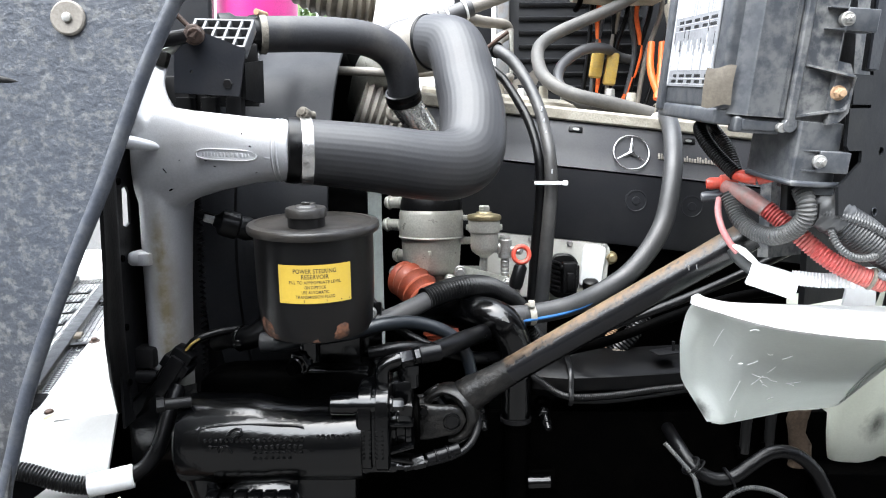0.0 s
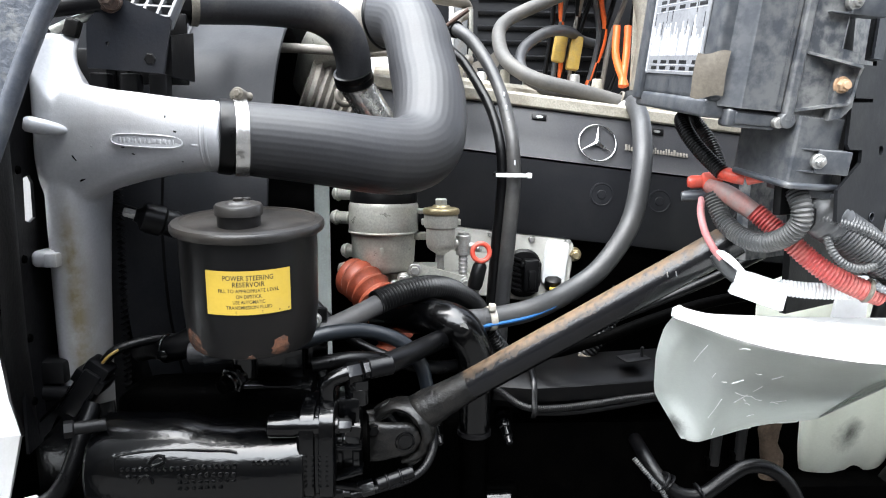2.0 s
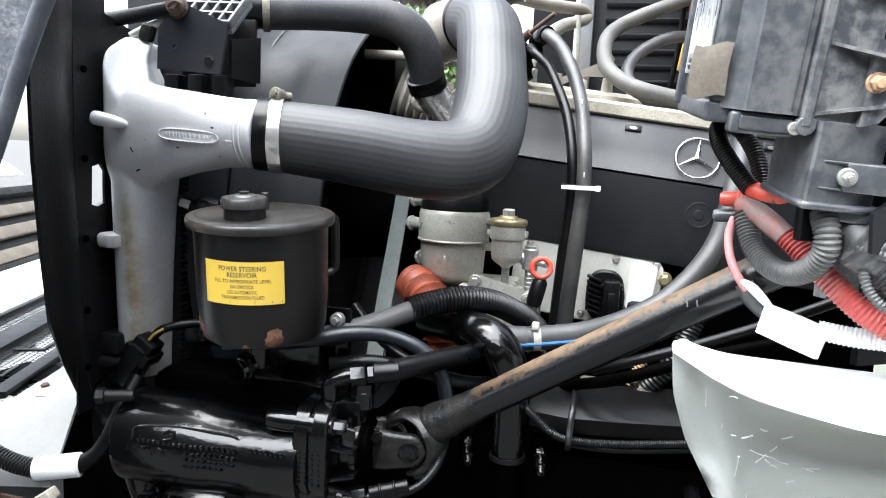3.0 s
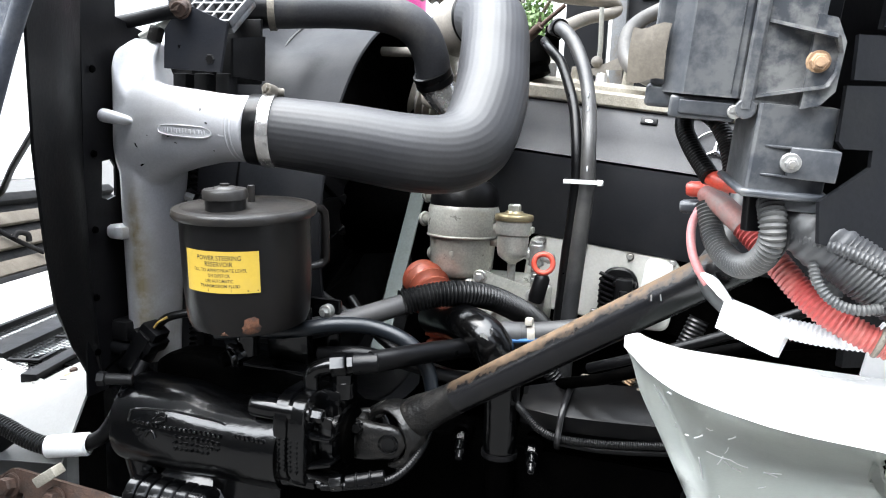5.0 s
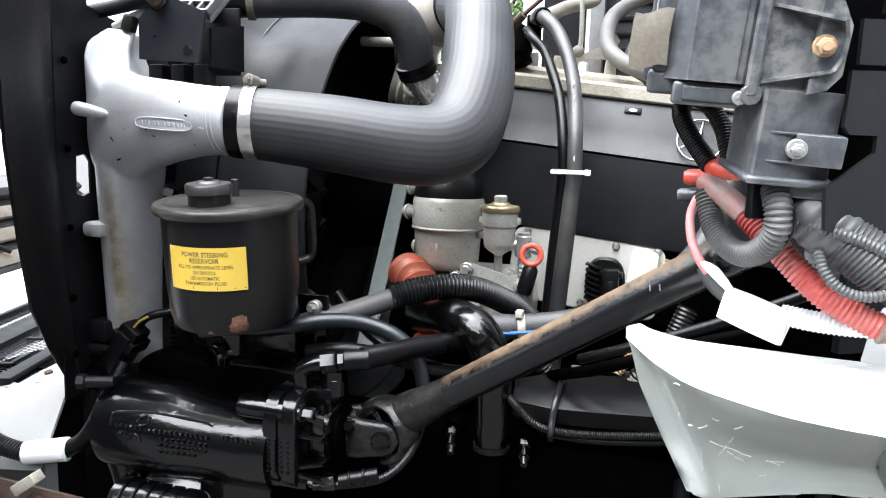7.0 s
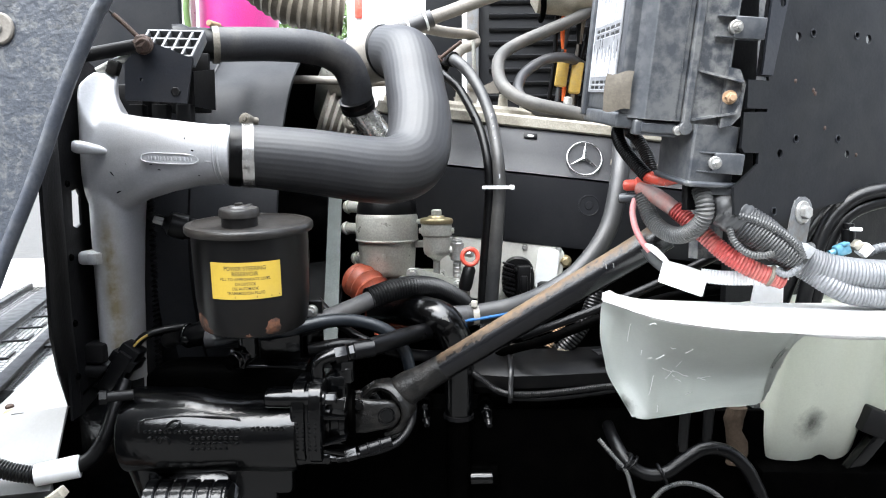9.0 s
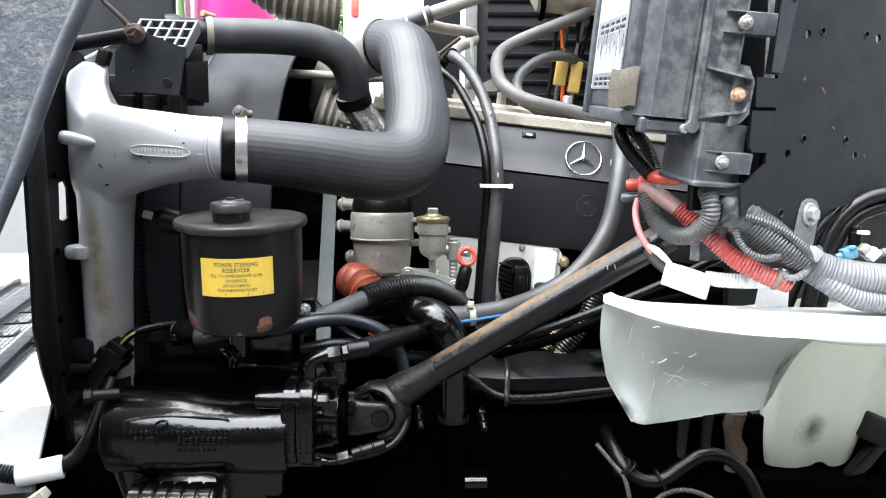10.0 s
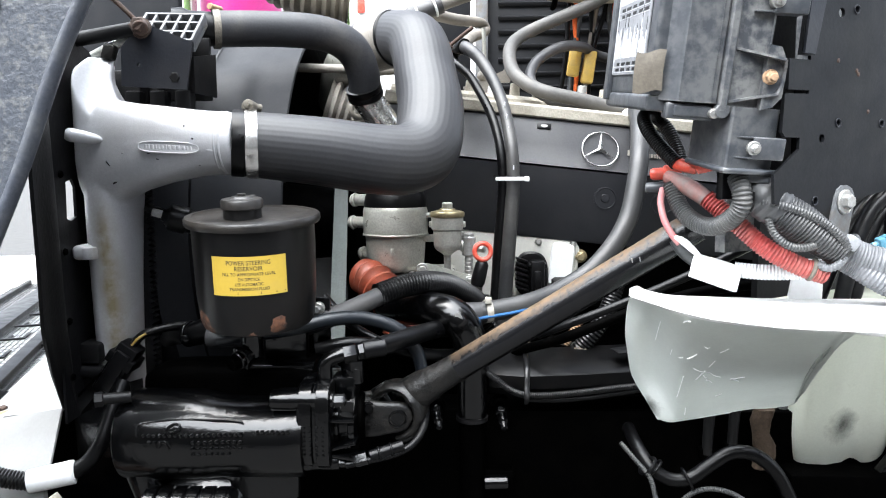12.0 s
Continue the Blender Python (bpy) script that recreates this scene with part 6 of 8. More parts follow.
    cap = part("dipstick_cap", lathe((0.335, 1.635, 1.165), (0, -0.3, 1), [(0.016, -0.01), (0.018, 0), (0.018, 0.012), (0.012, 0.016), (0, 0.016)], 24), "plastic_dark", blk)
    part("yellow_mark", moved(box((-0.012, -0.004, -0.004), (0.012, 0.004, 0.004), 0.0015), pose(0.336, 1.614, 1.158, 20)), "yellow", cap, "yellow tab")
    return t


engine()


def oil_filter():
    t = thing("oil_filter_housing", (-0.03, 1.56, 1.19), "aluminium oil filter housing with a black cap", "oil filter")
    c = (-0.029, 1.565, 0)
    body = part("bowl", lathe(c, (0, 0, 1), [(0, 1.205), (0.050, 1.207), (0.058, 1.213), (0.062, 1.225), (0.0655, 1.284), (0.069, 1.286), (0.070, 1.292), (0.070, 1.338), (0.068, 1.345), (0.066, 1.349), (0, 1.349)], 52), "alu_dull", t)
    part("seam", ring((c[0], c[1], 1.288), (0, 0, 1), 0.0685, 0.003, 52, 8), "alu_dull", body)
    part("cap", lathe(c, (0, 0, 1), [(0.0675, 1.347), (0.0675, 1.356), (0.066, 1.366), (0.060, 1.384), (0.050, 1.394), (0.0, 1.398)], 52), "plastic_dark", t, "dusty black screw cap")
    part("raised_mark", box((-0.034, 1.4985, 1.245), (-0.026, 1.502, 1.262), 0.001), "alu_dull", body)
    part("neck", join(cyl((-0.015, 1.575, 1.13), (-0.015, 1.575, 1.21), 0.018), box((-0.06, 1.57, 1.13), (0.10, 1.66, 1.21), 0.01)), "alu_dull", t)
    part("lug", box((0.030, 1.545, 1.272), (0.058, 1.575, 1.286), 0.003), "alu_dull", body)
    part("lug", box((0.030, 1.545, 1.324), (0.060, 1.575, 1.334), 0.003), "alu_dull", body)
    for dx, z in ((-0.068, 1.24), (-0.075, 1.20), (-0.09, 1.31), (-0.085, 1.36)):
        part("side_knob", join(cyl((c[0] + dx - 0.018, 1.62, z), (c[0] + dx + 0.02, 1.60, z), 0.013), ring((c[0] + dx - 0.01, 1.612, z), (1, -0.4, 0), 0.013, 0.003)), "alu_dull", t)
    return t


oil_filter()


def fuel_prefilter():
    t = thing("fuel_prefilter", (0.085, 1.51, 1.19), "small aluminium fuel filter with a hex top", "fuel filter")
    c = (0.085, 1.515, 0)
    body = part("cup", lathe(c, (0, 0, 1), [(0, 1.246), (0.007, 1.246), (0.010, 1.250), (0.020, 1.256), (0.0265, 1.262), (0.0285, 1.270), (0.0295, 1.300), (0.0325, 1.302), (0.0335, 1.306), (0.0335, 1.326), (0.031, 1.329), (0, 1.329)], 44), "alu_dull", t)
    part("cup_lid", lathe(c, (0, 0, 1), [(0.031, 1.327), (0.0355, 1.328), (0.0362, 1.331), (0.0362, 1.336), (0.034, 1.339), (0.018, 1.342), (0.016, 1.345), (0, 1.345)], 44), "brass", t, "tarnished round lid")
    part("hex_top", hexagon((c[0], c[1], 1.343), (c[0], c[1], 1.358), 0.0125), "alu_dull", t)
    for dx, z in ((0.0345, 1.312), (-0.0345, 1.312)):
        part("lug", box((c[0] + dx - 0.004, 1.508, z - 0.006), (c[0] + dx + 0.004, 1.522, z + 0.006), 0.002), "alu_dull", body)
    part("stem", cyl((c[0], c[1], 1.19), (c[0], c[1], 1.25), 0.0075), "bolt", t)
    part("cross_pipe", join(cyl((c[0], c[1], 1.268), (0.128, 1.52, 1.266), 0.010), cyl((0.112, 1.519, 1.267), (0.118, 1.52, 1.267), 0.013), cyl((0.130, 1.52, 1.246), (0.130, 1.52, 1.286), 0.0145), hexagon((0.130, 1.52, 1.284), (0.130, 1.52, 1.292), 0.012)), "bolt", t)
    part("cross_stem", join(cyl((0.130, 1.52, 1.17), (0.130, 1.52, 1.25), 0.0085), *[ring((0.130, 1.52, 1.19 + 0.008 * k), (0, 0, 1), 0.0085, 0.0016, 18, 6) for k in range(7)]), "bolt", t)
    part("cross_knob", join(cyl((0.142, 1.515, 1.264), (0.158, 1.508, 1.263), 0.0085), hexagon((0.156, 1.508, 1.263), (0.164, 1.504, 1.263), 0.010)), "bolt", t)
    part("shelf", join(moved(plate([(-0.062, -0.010), (-0.045, -0.016), (0.050, -0.014), (0.064, -0.006), (0.066, 0.006), (0.056, 0.013), (-0.050, 0.016), (-0.062, 0.010)], [], 0.005, Matrix.Identity(4)), axes((0.088, 1.488, 1.206), (0.97, 0, -0.24), (0.24, 0, 0.97)))), "alu_dull", t, "aluminium bracket plate")
    for x, z, r in ((0.034, 1.221, 0.0105), (0.132, 1.197, 0.0085)):
        part("shelf_bolt", join(cyl((x, 1.487, z), (x, 1.480, z), r * 1.25, seg=22), hexagon((x, 1.481, z), (x, 1.472, z), r * 0.85)), "bolt", t)
    part("pump_body", join(box((0.02, 1.50, 1.13), (0.15, 1.60, 1.20), 0.008), cyl((0.05, 1.50, 1.17), (0.05, 1.47, 1.17), 0.02)), "alu_dull", t)
    for x, z, r in ((0.012, 1.203, 0.012), (-0.004, 1.190, 0.010), (0.062, 1.187, 0.009), (0.100, 1.180, 0.010)):
        part("pump_fitting", join(cyl((x, 1.50, z), (x, 1.478, z), r, seg=18), hexagon((x, 1.480, z), (x, 1.470, z), r * 0.8)), "bolt", t)
    part("small_valve", join(cyl((0.150, 1.475, 1.165), (0.150, 1.475, 1.20), 0.008), hexagon((0.150, 1.475, 1.188), (0.150, 1.475, 1.20), 0.011)), "bolt", t)
    return t


fuel_prefilter()
t = thing("dipstick_handle", (0.150, 1.45, 1.19), "red ring pull on a black dipstick tube", "dipstick")
part("ring_pull", ring((0.158, 1.447, 1.262), (0.15, -1, 0.15), 0.0165, 0.0048, 32, 12), "red", t, "red plastic ring")
part("grip", lathe((0.146, 1.452, 1.192), (0.25, 0, 1), [(0, 0), (0.012, 0), (0.0145, 0.008), (0.0135, 0.045), (0.009, 0.052), (0, 0.052)], 22), "plastic_dark", t)
part("tube", cyl((0.132, 1.46, 1.11), (0.148, 1.452, 1.20), 0.009), "bolt", t)

# grey-green strut in front of the engine
a, b = V(-0.166, 1.675, 1.385), V(-0.133, 1.405, 1.078)
solid("engine_strut", loft([[p + V(-0.0155, 0, 0), p + V(0.0155, 0.002, 0), p + V(0.0155, 0.008, 0), p + V(-0.0155, 0.006, 0)] for p in (b, b.lerp(a, 0.5), a)]), "strip", "flat grey-green painted steel strut", "strut")
# ---- hoses over the engine ----
t = thing("heater_hose_pair", (0.2, 1.5, 1.0), "two black rubber heater hoses tied together", "hose")
part("grey_hose", tube([(0.100, 1.705, 1.706), (0.121, 1.665, 1.700), (0.142, 1.640, 1.682), (0.160, 1.620, 1.659), (0.178, 1.594, 1.626), (0.191, 1.570, 1.595), (0.203, 1.540, 1.556), (0.210, 1.517, 1.52), (0.217, 1.484, 1.466), (0.220, 1.474, 1.405), (0.217, 1.470, 1.35), (0.212, 1.471, 1.28), (0.204, 1.475, 1.16), (0.20, 1.48, 1.05)], [0.0138, 0.0138, 0.0136, 0.0132, 0.0128, 0.0126, 0.0126, 0.0126, 0.013, 0.0135, 0.0142, 0.0145, 0.0145, 0.0145], seg=26), "heater_hose", t, "dusty grey rubber hose with print marks")
part("black_hose", tube([(0.085, 1.69, 1.680), (0.100, 1.660, 1.664), (0.120, 1.637, 1.644), (0.136, 1.620, 1.625), (0.166, 1.565, 1.566), (0.182, 1.528, 1.524), (0.194, 1.495, 1.470), (0.200, 1.486, 1.41), (0.198, 1.484, 1.34), (0.193, 1.486, 1.28), (0.186, 1.49, 1.16), (0.18, 1.495, 1.05)], [0.0095] * 7 + [0.0105, 0.0115, 0.012, 0.012, 0.012], seg=22), "black_hose", t, "black rubber hose")
part("hose_cuff", lathe((0.117, 1.672, 1.7025), (0.03, -0.045, -0.012), [(0.014, -0.008), (0.0178, -0.008), (0.0185, 0.0), (0.0178, 0.006), (0.014, 0.006)], 26), "black_hose", t, "black clamp cuff")
tie = part("cable_tie", ring((0.209, 1.477, 1.408), (0.02, 0.0, 1), 0.0262, 0.0022, 28, 8, 1.5), "black_hose", t)
part("tie_tail", join(box((0.183, 1.4475, 1.403), (0.246, 1.4505, 1.410), 0.001), box((0.240, 1.444, 1.4015), (0.250, 1.4535, 1.4115), 0.002)), "tie", tie, "white nylon tie tail")
for k in range(15):
    z = 1.555 - k * 0.026
    f = max(0.0, z - 1.43)
    xx = 0.2205 - max(0.0, z - 1.41) * 0.03 - f * 0.09 - max(0, 1.36 - z) * 0.08
    part("print_mark", box((xx - 0.0014, 1.4620 + f * 0.40 + f * f * 0.6, z), (xx + 0.0010, 1.4680 + f * 0.40 + f * f * 0.6, z + 0.009), 0.0003), "sticker_line", t, "pale print mark")

hose_thing("coolant_hose_long", [(0.62, 2.04, 1.95), (0.53, 2.03, 1.91), (0.46, 2.02, 1.87), (0.38, 1.99, 1.832), (0.297, 1.95, 1.791), (0.250, 1.91, 1.757), (0.232, 1.86, 1.720), (0.236, 1.80, 1.668), (0.262, 1.755, 1.632), (0.310, 1.73, 1.606), (0.392, 1.73, 1.587), (0.47, 1.735, 1.568), (0.52, 1.735, 1.555)], 0.0165, "hose_grey", "long dusty grey coolant hose over the valve cover", seg=26)
hose_thing("coolant_hose_inner", [(0.57, 2.20, 1.75), (0.50, 2.15, 1.757), (0.445, 2.06, 1.765), (0.385, 1.99, 1.755), (0.335, 1.95, 1.73), (0.295, 1.90, 1.69), (0.285, 1.83, 1.64), (0.33, 1.78, 1.59), (0.42, 1.77, 1.575), (0.50, 1.77, 1.555)], 0.0140, "hose_plain", "dark grey inner coolant hose behind the long one", seg=22)
t = thing("coolant_hose_down", (0.35, 1.45, 1.10), "smooth grey coolant hose running down and under the shaft", "hose")
part("hose_wall", tube([(0.515, 1.72, 1.560), (0.508, 1.66, 1.545), (0.497, 1.59, 1.510), (0.484, 1.53, 1.452), (0.472, 1.50, 1.40), (0.457, 1.48, 1.340), (0.437, 1.465, 1.298), (0.407, 1.45, 1.258), (0.37, 1.43, 1.224), (0.33, 1.415, 1.200), (0.285, 1.39, 1.182), (0.240, 1.36, 1.172), (0.20, 1.345, 1.166), (0.150, 1.33, 1.161), (0.128, 1.325, 1.16)], 0.0195, seg=26), "hose_mid", t)
part("blue_line", tube([(0.128, 1.306, 1.154), (0.150, 1.311, 1.155), (0.20, 1.326, 1.160), (0.24, 1.341, 1.166), (0.285, 1.371, 1.176), (0.30, 1.385, 1.182)], 0.0035, seg=8), "blue_wire", t, "blue stripe wire")
part("band", lathe((0.166, 1.3345, 1.163), (1, 0.25, 0.08), [(0.0195, -0.006), (0.0215, -0.006), (0.0215, 0.006), (0.0195, 0.006)], 28), "tie_dull", t, "dirty cream nylon band")
part("band_head", box((0.160, 1.312, 1.180), (0.172, 1.326, 1.192), 0.002), "tie_dull", t)
part("sleeve_end", lathe((0.128, 1.325, 1.16), (1, 0.2, 0.0), [(0.012, -0.01), (0.0205, -0.008), (0.021, 0.02), (0.0195, 0.024)], 26), "hose_plain", t)
t = thing("hose_joint", (0.51, 1.73, 1.53), "black hose tee with a white cap by the cover", "hose joint")
part("tee", join(cyl((0.50, 1.74, 1.562), (0.545, 1.735, 1.552), 0.025), cyl((0.516, 1.735, 1.57), (0.514, 1.70, 1.55), 0.022)), "plastic_dark", t)
part("cap", lathe((0.496, 1.71, 1.548), (0, -1, 0.1), [(0.013, 0), (0.0145, 0.002), (0.0145, 0.012), (0.010, 0.015), (0, 0.016)], 22), "sleeve", t, "white round cap")
part("clamp", lathe((0.498, 1.737, 1.562), (1, -0.05, -0.25), [(0.021, -0.006), (0.024, -0.006), (0.024, 0.006), (0.021, 0.006)], 26), "tape", t)

# fittings on the valve cover's far side
t = thing("turbo_pipes", (0.06, 1.8, 1.60), "dusty steel pipes and brackets above the engine", "pipes")
part("rubber_hose", tube([(-0.20, 1.82, 1.745), (-0.16, 1.80, 1.758), (-0.106, 1.79, 1.779), (-0.05, 1.782, 1.787), (0.0, 1.778, 1.797)], 0.0165, seg=20), "hose_plain", t, "dusty black rubber hose")
part("pipe", tube([(-0.01, 1.778, 1.793), (0.065, 1.784, 1.822), (0.12, 1.79, 1.842), (0.171, 1.80, 1.863), (0.28, 1.85, 1.91)], 0.0165, seg=18), "hose_tan", t)
part("pipe", tube([(0.03, 1.80, 1.806), (0.09, 1.90, 1.811), (0.145, 2.02, 1.828), (0.168, 2.09, 1.836), (0.177, 2.108, 1.826), (0.168, 2.06, 1.806), (0.137, 1.90, 1.765), (0.118, 1.76, 1.722), (0.108, 1.69, 1.705)], 0.0145, seg=18), "hose_tan", t, "dusty looped heater pipe")
part("cuff", tube([(-0.012, 1.777, 1.792), (0.065, 1.784, 1.822)], 0.0215, seg=20), "hose_plain", t)
for x, z in ((0.006, 1.799), (0.048, 1.8155)):
    part("zip_tie", ring((x, 1.780, z), (1, 0.1, 0.39), 0.0225, 0.003, 24, 8), "tie", t)
part("bracket", join(box((0.075, 1.735, 1.665), (0.105, 1.75, 1.72), 0.004), box((0.085, 1.70, 1.69), (0.11, 1.74, 1.705), 0.004)), "oily", t)
part("rusty_rod", join(tube([(0.050, 1.64, 1.666), (0.070, 1.63, 1.681), (0.092, 1.615, 1.697)], [0.008, 0.0095, 0.008], seg=12), tube([(0.085, 1.62, 1.692), (0.110, 1.61, 1.710), (0.139, 1.60, 1.730)], 0.0042, seg=10)), "rust", t, "rusty threaded rod with a lump of dirt")
part("black_cup", lathe((0.030, 1.755, 1.690), (0.024, 0.0, -0.07), [(0, 0), (0.038, 0), (0.041, 0.004), (0.041, 0.055), (0.034, 0.062), (0.034, 0.078), (0, 0.08)], 32), "oily", t, "black plastic cup")
t = thing("linkage_arm", (0.17, 1.90, 1.60), "dusty tan linkage arm with a ball joint", "linkage")
part("arm", plate([(0.115, 1.640), (0.160, 1.655), (0.215, 1.678), (0.245, 1.705), (0.255, 1.690), (0.235, 1.650), (0.185, 1.650), (0.205, 1.600), (0.188, 1.595), (0.160, 1.640), (0.120, 1.622)], [], 0.008, axes((0, 1.905, 0), (1, 0, 0), (0, 0, 1))), "hose_tan", t)
part("ball_stud", lathe((0.164, 1.902, 1.668), (0, -1, 0), [(0.013, 0), (0.013, 0.006), (0.010, 0.012), (0.004, 0.016), (0, 0.0165)], 20), "hose_tan", t)
part("rod", tube([(0.168, 1.90, 1.672), (0.170, 1.895, 1.705), (0.168, 1.89, 1.785)], 0.0055, seg=10), "alu_dull", t)
t = thing("rocker_fittings", (0.25, 1.85, 1.56), "dusty cast fittings along the top of the engine", "engine fittings")
rnd = random.Random(11)
for k in range(9):
    x, y = 0.02 + k * 0.055, 1.80 + 0.03 * rnd.random()
    z = 1.632 - x * 0.07
    part("fitting", join(cyl((x, y, z - 0.06), (x + 0.004, y, z + 0.01 + 0.02 * rnd.random()), 0.013 + 0.008 * rnd.random(), 0.011), hexagon((x + 0.02, y - 0.02, z - 0.04), (x + 0.02, y - 0.02, z - 0.018), 0.012)), rnd.choice(["alu_dull", "cream", "bolt"]), t)
part("rail", tube([(-0.12, 1.86, 1.70), (-0.02, 1.86, 1.69), (0.08, 1.86, 1.677)], 0.012, seg=14), "alu_dull", t)
part("spark_pipe", tube([(-0.13, 1.80, 1.665), (-0.06, 1.79, 1.668), (-0.01, 1.80, 1.672)], 0.011, seg=14), "hose_tan", t)
hose_thing("air_line", [(-0.26, 1.66, 1.658), (-0.18, 1.66, 1.655), (-0.12, 1.665, 1.652)], 0.010, "hose_tan", "dusty pale air line", "pipe", seg=14)
hose_thing("bracket_bar", [(-0.135, 1.60, 1.70), (-0.118, 1.60, 1.64), (-0.098, 1.60, 1.59), (-0.085, 1.60, 1.55)], 0.010, "hose_tan", "flat dusty bracket bar", "bracket", seg=12, squash=(1.0, 0.4))
t = thing("vent_ring", (-0.105, 1.585, 1.53), "small dusty ring fitting by the thermostat tube", "fitting")
part("loop", ring((-0.105, 1.56, 1.553), (0.5, -1, 0.2), 0.016, 0.006, 24, 10), "hose_tan", t)

# ---- far side of the bay ----
t = thing("louvred_panel", (0.36, 2.28, 1.45), "black louvred plastic panel on the far side", "panel")
part("sheet", box((0.17, 2.28, 0.72), (0.95, 2.30, 2.2), 0.004), "panel", t)
for k in range(14):
    part("louvre", moved(box((0.22, -0.012, -0.006), (0.60, 0.0, 0.006), 0.002), pose(0, 2.28, 1.60 + k * 0.042, 25, 0, 0)), "panel", t)
part("edge_post", box((0.150, 2.24, 1.45), (0.188, 2.30, 2.2), 0.004), "hanger", t, "dusty grey edge post")
part("edge_post", box((0.02, 2.26, 1.62), (0.135, 2.30, 2.2), 0.004), "panel", t)
t = thing("harness_plugs", (0.47, 2.12, 1.60), "yellow taped harness plugs and dark wires", "wiring")
for k, (x, z) in enumerate(((0.430, 1.735), (0.470, 1.715))):
    part("plug", moved(box((-0.017, -0.015, -0.045), (0.017, 0.015, 0.045), 0.006), pose(x, 2.10, z, 0, 8, 0)), "yellow_plug", t, "dirty yellow plug")
rnd = random.Random(5)
for k in range(11):
    x = 0.40 + k * 0.021
    part("wire", tube([(x + 0.03, 2.13, 2.0), (x + 0.01 + rnd.uniform(-0.02, 0.02), 2.12, 1.88), (x + rnd.uniform(-0.02, 0.02), 2.13, 1.76), (x - 0.02 + rnd.uniform(-0.02, 0.02), 2.14, 1.62)], 0.007, seg=10), ("black_hose", "plastic", "orange_wire", "black_hose", "hose_tan")[k % 5], t)
t = thing("orange_cables", (0.56, 2.0, 1.60), "two bright orange battery cables crossing", "cable")
part("cable", tube([(0.57, 2.05, 1.78), (0.565, 2.03, 1.70), (0.585, 2.0, 1.62)], 0.010, seg=12), "orange_wire", t)
part("cable", tube([(0.60, 2.05, 1.78), (0.592, 2.03, 1.70), (0.575, 2.0, 1.62)], 0.010, seg=12), "orange_wire", t)
t = thing("expansion_tank", (0.45, 2.05, 1.885), "dirty cream coolant expansion tank", "tank")
part("body", loft([oval((x, 2.06, 1.965), (0, 1, 0), (0, 0, 1), a, b, 2.6, 32) for x, a, b in ((0.335, 0.05, 0.045), (0.35, 0.07, 0.07), (0.45, 0.08, 0.08), (0.58, 0.08, 0.08), (0.62, 0.06, 0.06))]), "cream", t)
part("strap", tube([(0.36, 1.975, 1.93), (0.362, 1.985, 1.895), (0.364, 2.03, 1.880), (0.366, 2.1, 1.880)], 0.008, seg=8), "oily", t)
t = thing("wiring_bracket", (0.63, 1.98, 1.55), "pale dusty bracket and cable sleeve beside the fuse box", "bracket")
part("sleeve", tube([(0.60, 1.95, 1.86), (0.615, 1.93, 1.75), (0.605, 1.92, 1.65), (0.595, 1.92, 1.55)], 0.028, seg=18), "tape", t)
part("plate", box((0.595, 1.99, 1.55), (0.70, 2.0, 1.95), 0.003), "cream", t)
t = thing("corrugated_intake", (-0.32, 2.05, 1.80), "brown dusty corrugated air intake pipe", "intake pipe")
part("bellows", tube([(-0.47, 2.05, 2.02), (-0.38, 2.03, 1.95), (-0.30, 2.03, 1.915), (-0.20, 2.05, 1.90)], 0.075, seg=40, corr=(0.022, 0.009)), "bellows_brown", t)
t = thing("magenta_drum", (-0.68, 2.6, 0.0), "magenta painted tank beyond the engine", "tank")
part("drum", lathe((-0.68, 2.6, 1.8), (0, 0, 1), [(0, 0), (0.13, 0), (0.14, 0.02), (0.14, 0.38), (0.12, 0.4), (0, 0.4)], 40), "magenta", t)
part("stand", cyl((-0.68, 2.6, 0.0), (-0.68, 2.6, 1.81), 0.03), "oily", t)
part("post", box((-0.86, 2.45, 0.0), (-0.80, 2.50, 2.2), 0.005), "alu_dull", t)
part("green_hose", tube([(-0.80, 2.44, 1.9), (-0.81, 2.43, 2.0), (-0.80, 2.44, 2.15)], 0.01, seg=10), "leaf", t)
t = thing("grey_side_panel", (-0.75, 1.6, 1.60), "grey painted hood side beyond the radiator", "panel")
part("sheet", box((-0.95, 1.80, 1.55), (-0.58, 1.83, 2.2), 0.01), "shroud", t)

# far fender, a parked van and a tree in the yard
t = thing("far_fender", (0.1, 2.75, 0.9), "white painted far fender of the truck", "fender")
rows = [[V(x, y, z) for x in (-0.5, -0.2, 0.1, 0.4, 0.7)] for y, z in ((2.42, 1.60), (2.48, 1.655), (2.60, 1.67), (2.75, 1.64), (2.85, 1.50), (2.88, 0.0))]
part("fender_skin", shell(loft(rows, closed=False), 0.006), "white", t)
t = thing("parked_van", (0.1, 8.5, 0.0), "white parked box van with a red tail lamp", "van")
part("box_body", box((-1.26, 8.5, 0.8), (1.5, 13.0, 3.9), 0.05), "white", t)
part("rear_frame", join(box((-1.26, 8.46, 0.75), (1.5, 8.5, 0.9), 0.01), box((-1.27, 8.47, 0.9), (-1.22, 8.5, 3.9), 0.01)), "alu_dull", t)
for x in (-1.18, 1.34):
    part("tail_lamp", box((x, 8.46, 3.28), (x + 0.09, 8.5, 3.52), 0.02), "red", t, "red tail lamp")
for x in (-1.0, 1.0):
    w = part("wheel", cyl((x, 9.4, 0.42), (x + 0.28, 9.4, 0.42), 0.42, edge=0.05), "tyre", t)
    part("rim", cyl((x - 0.005, 9.4, 0.42), (x + 0.285, 9.4, 0.42), 0.22), "alu_dull", w)
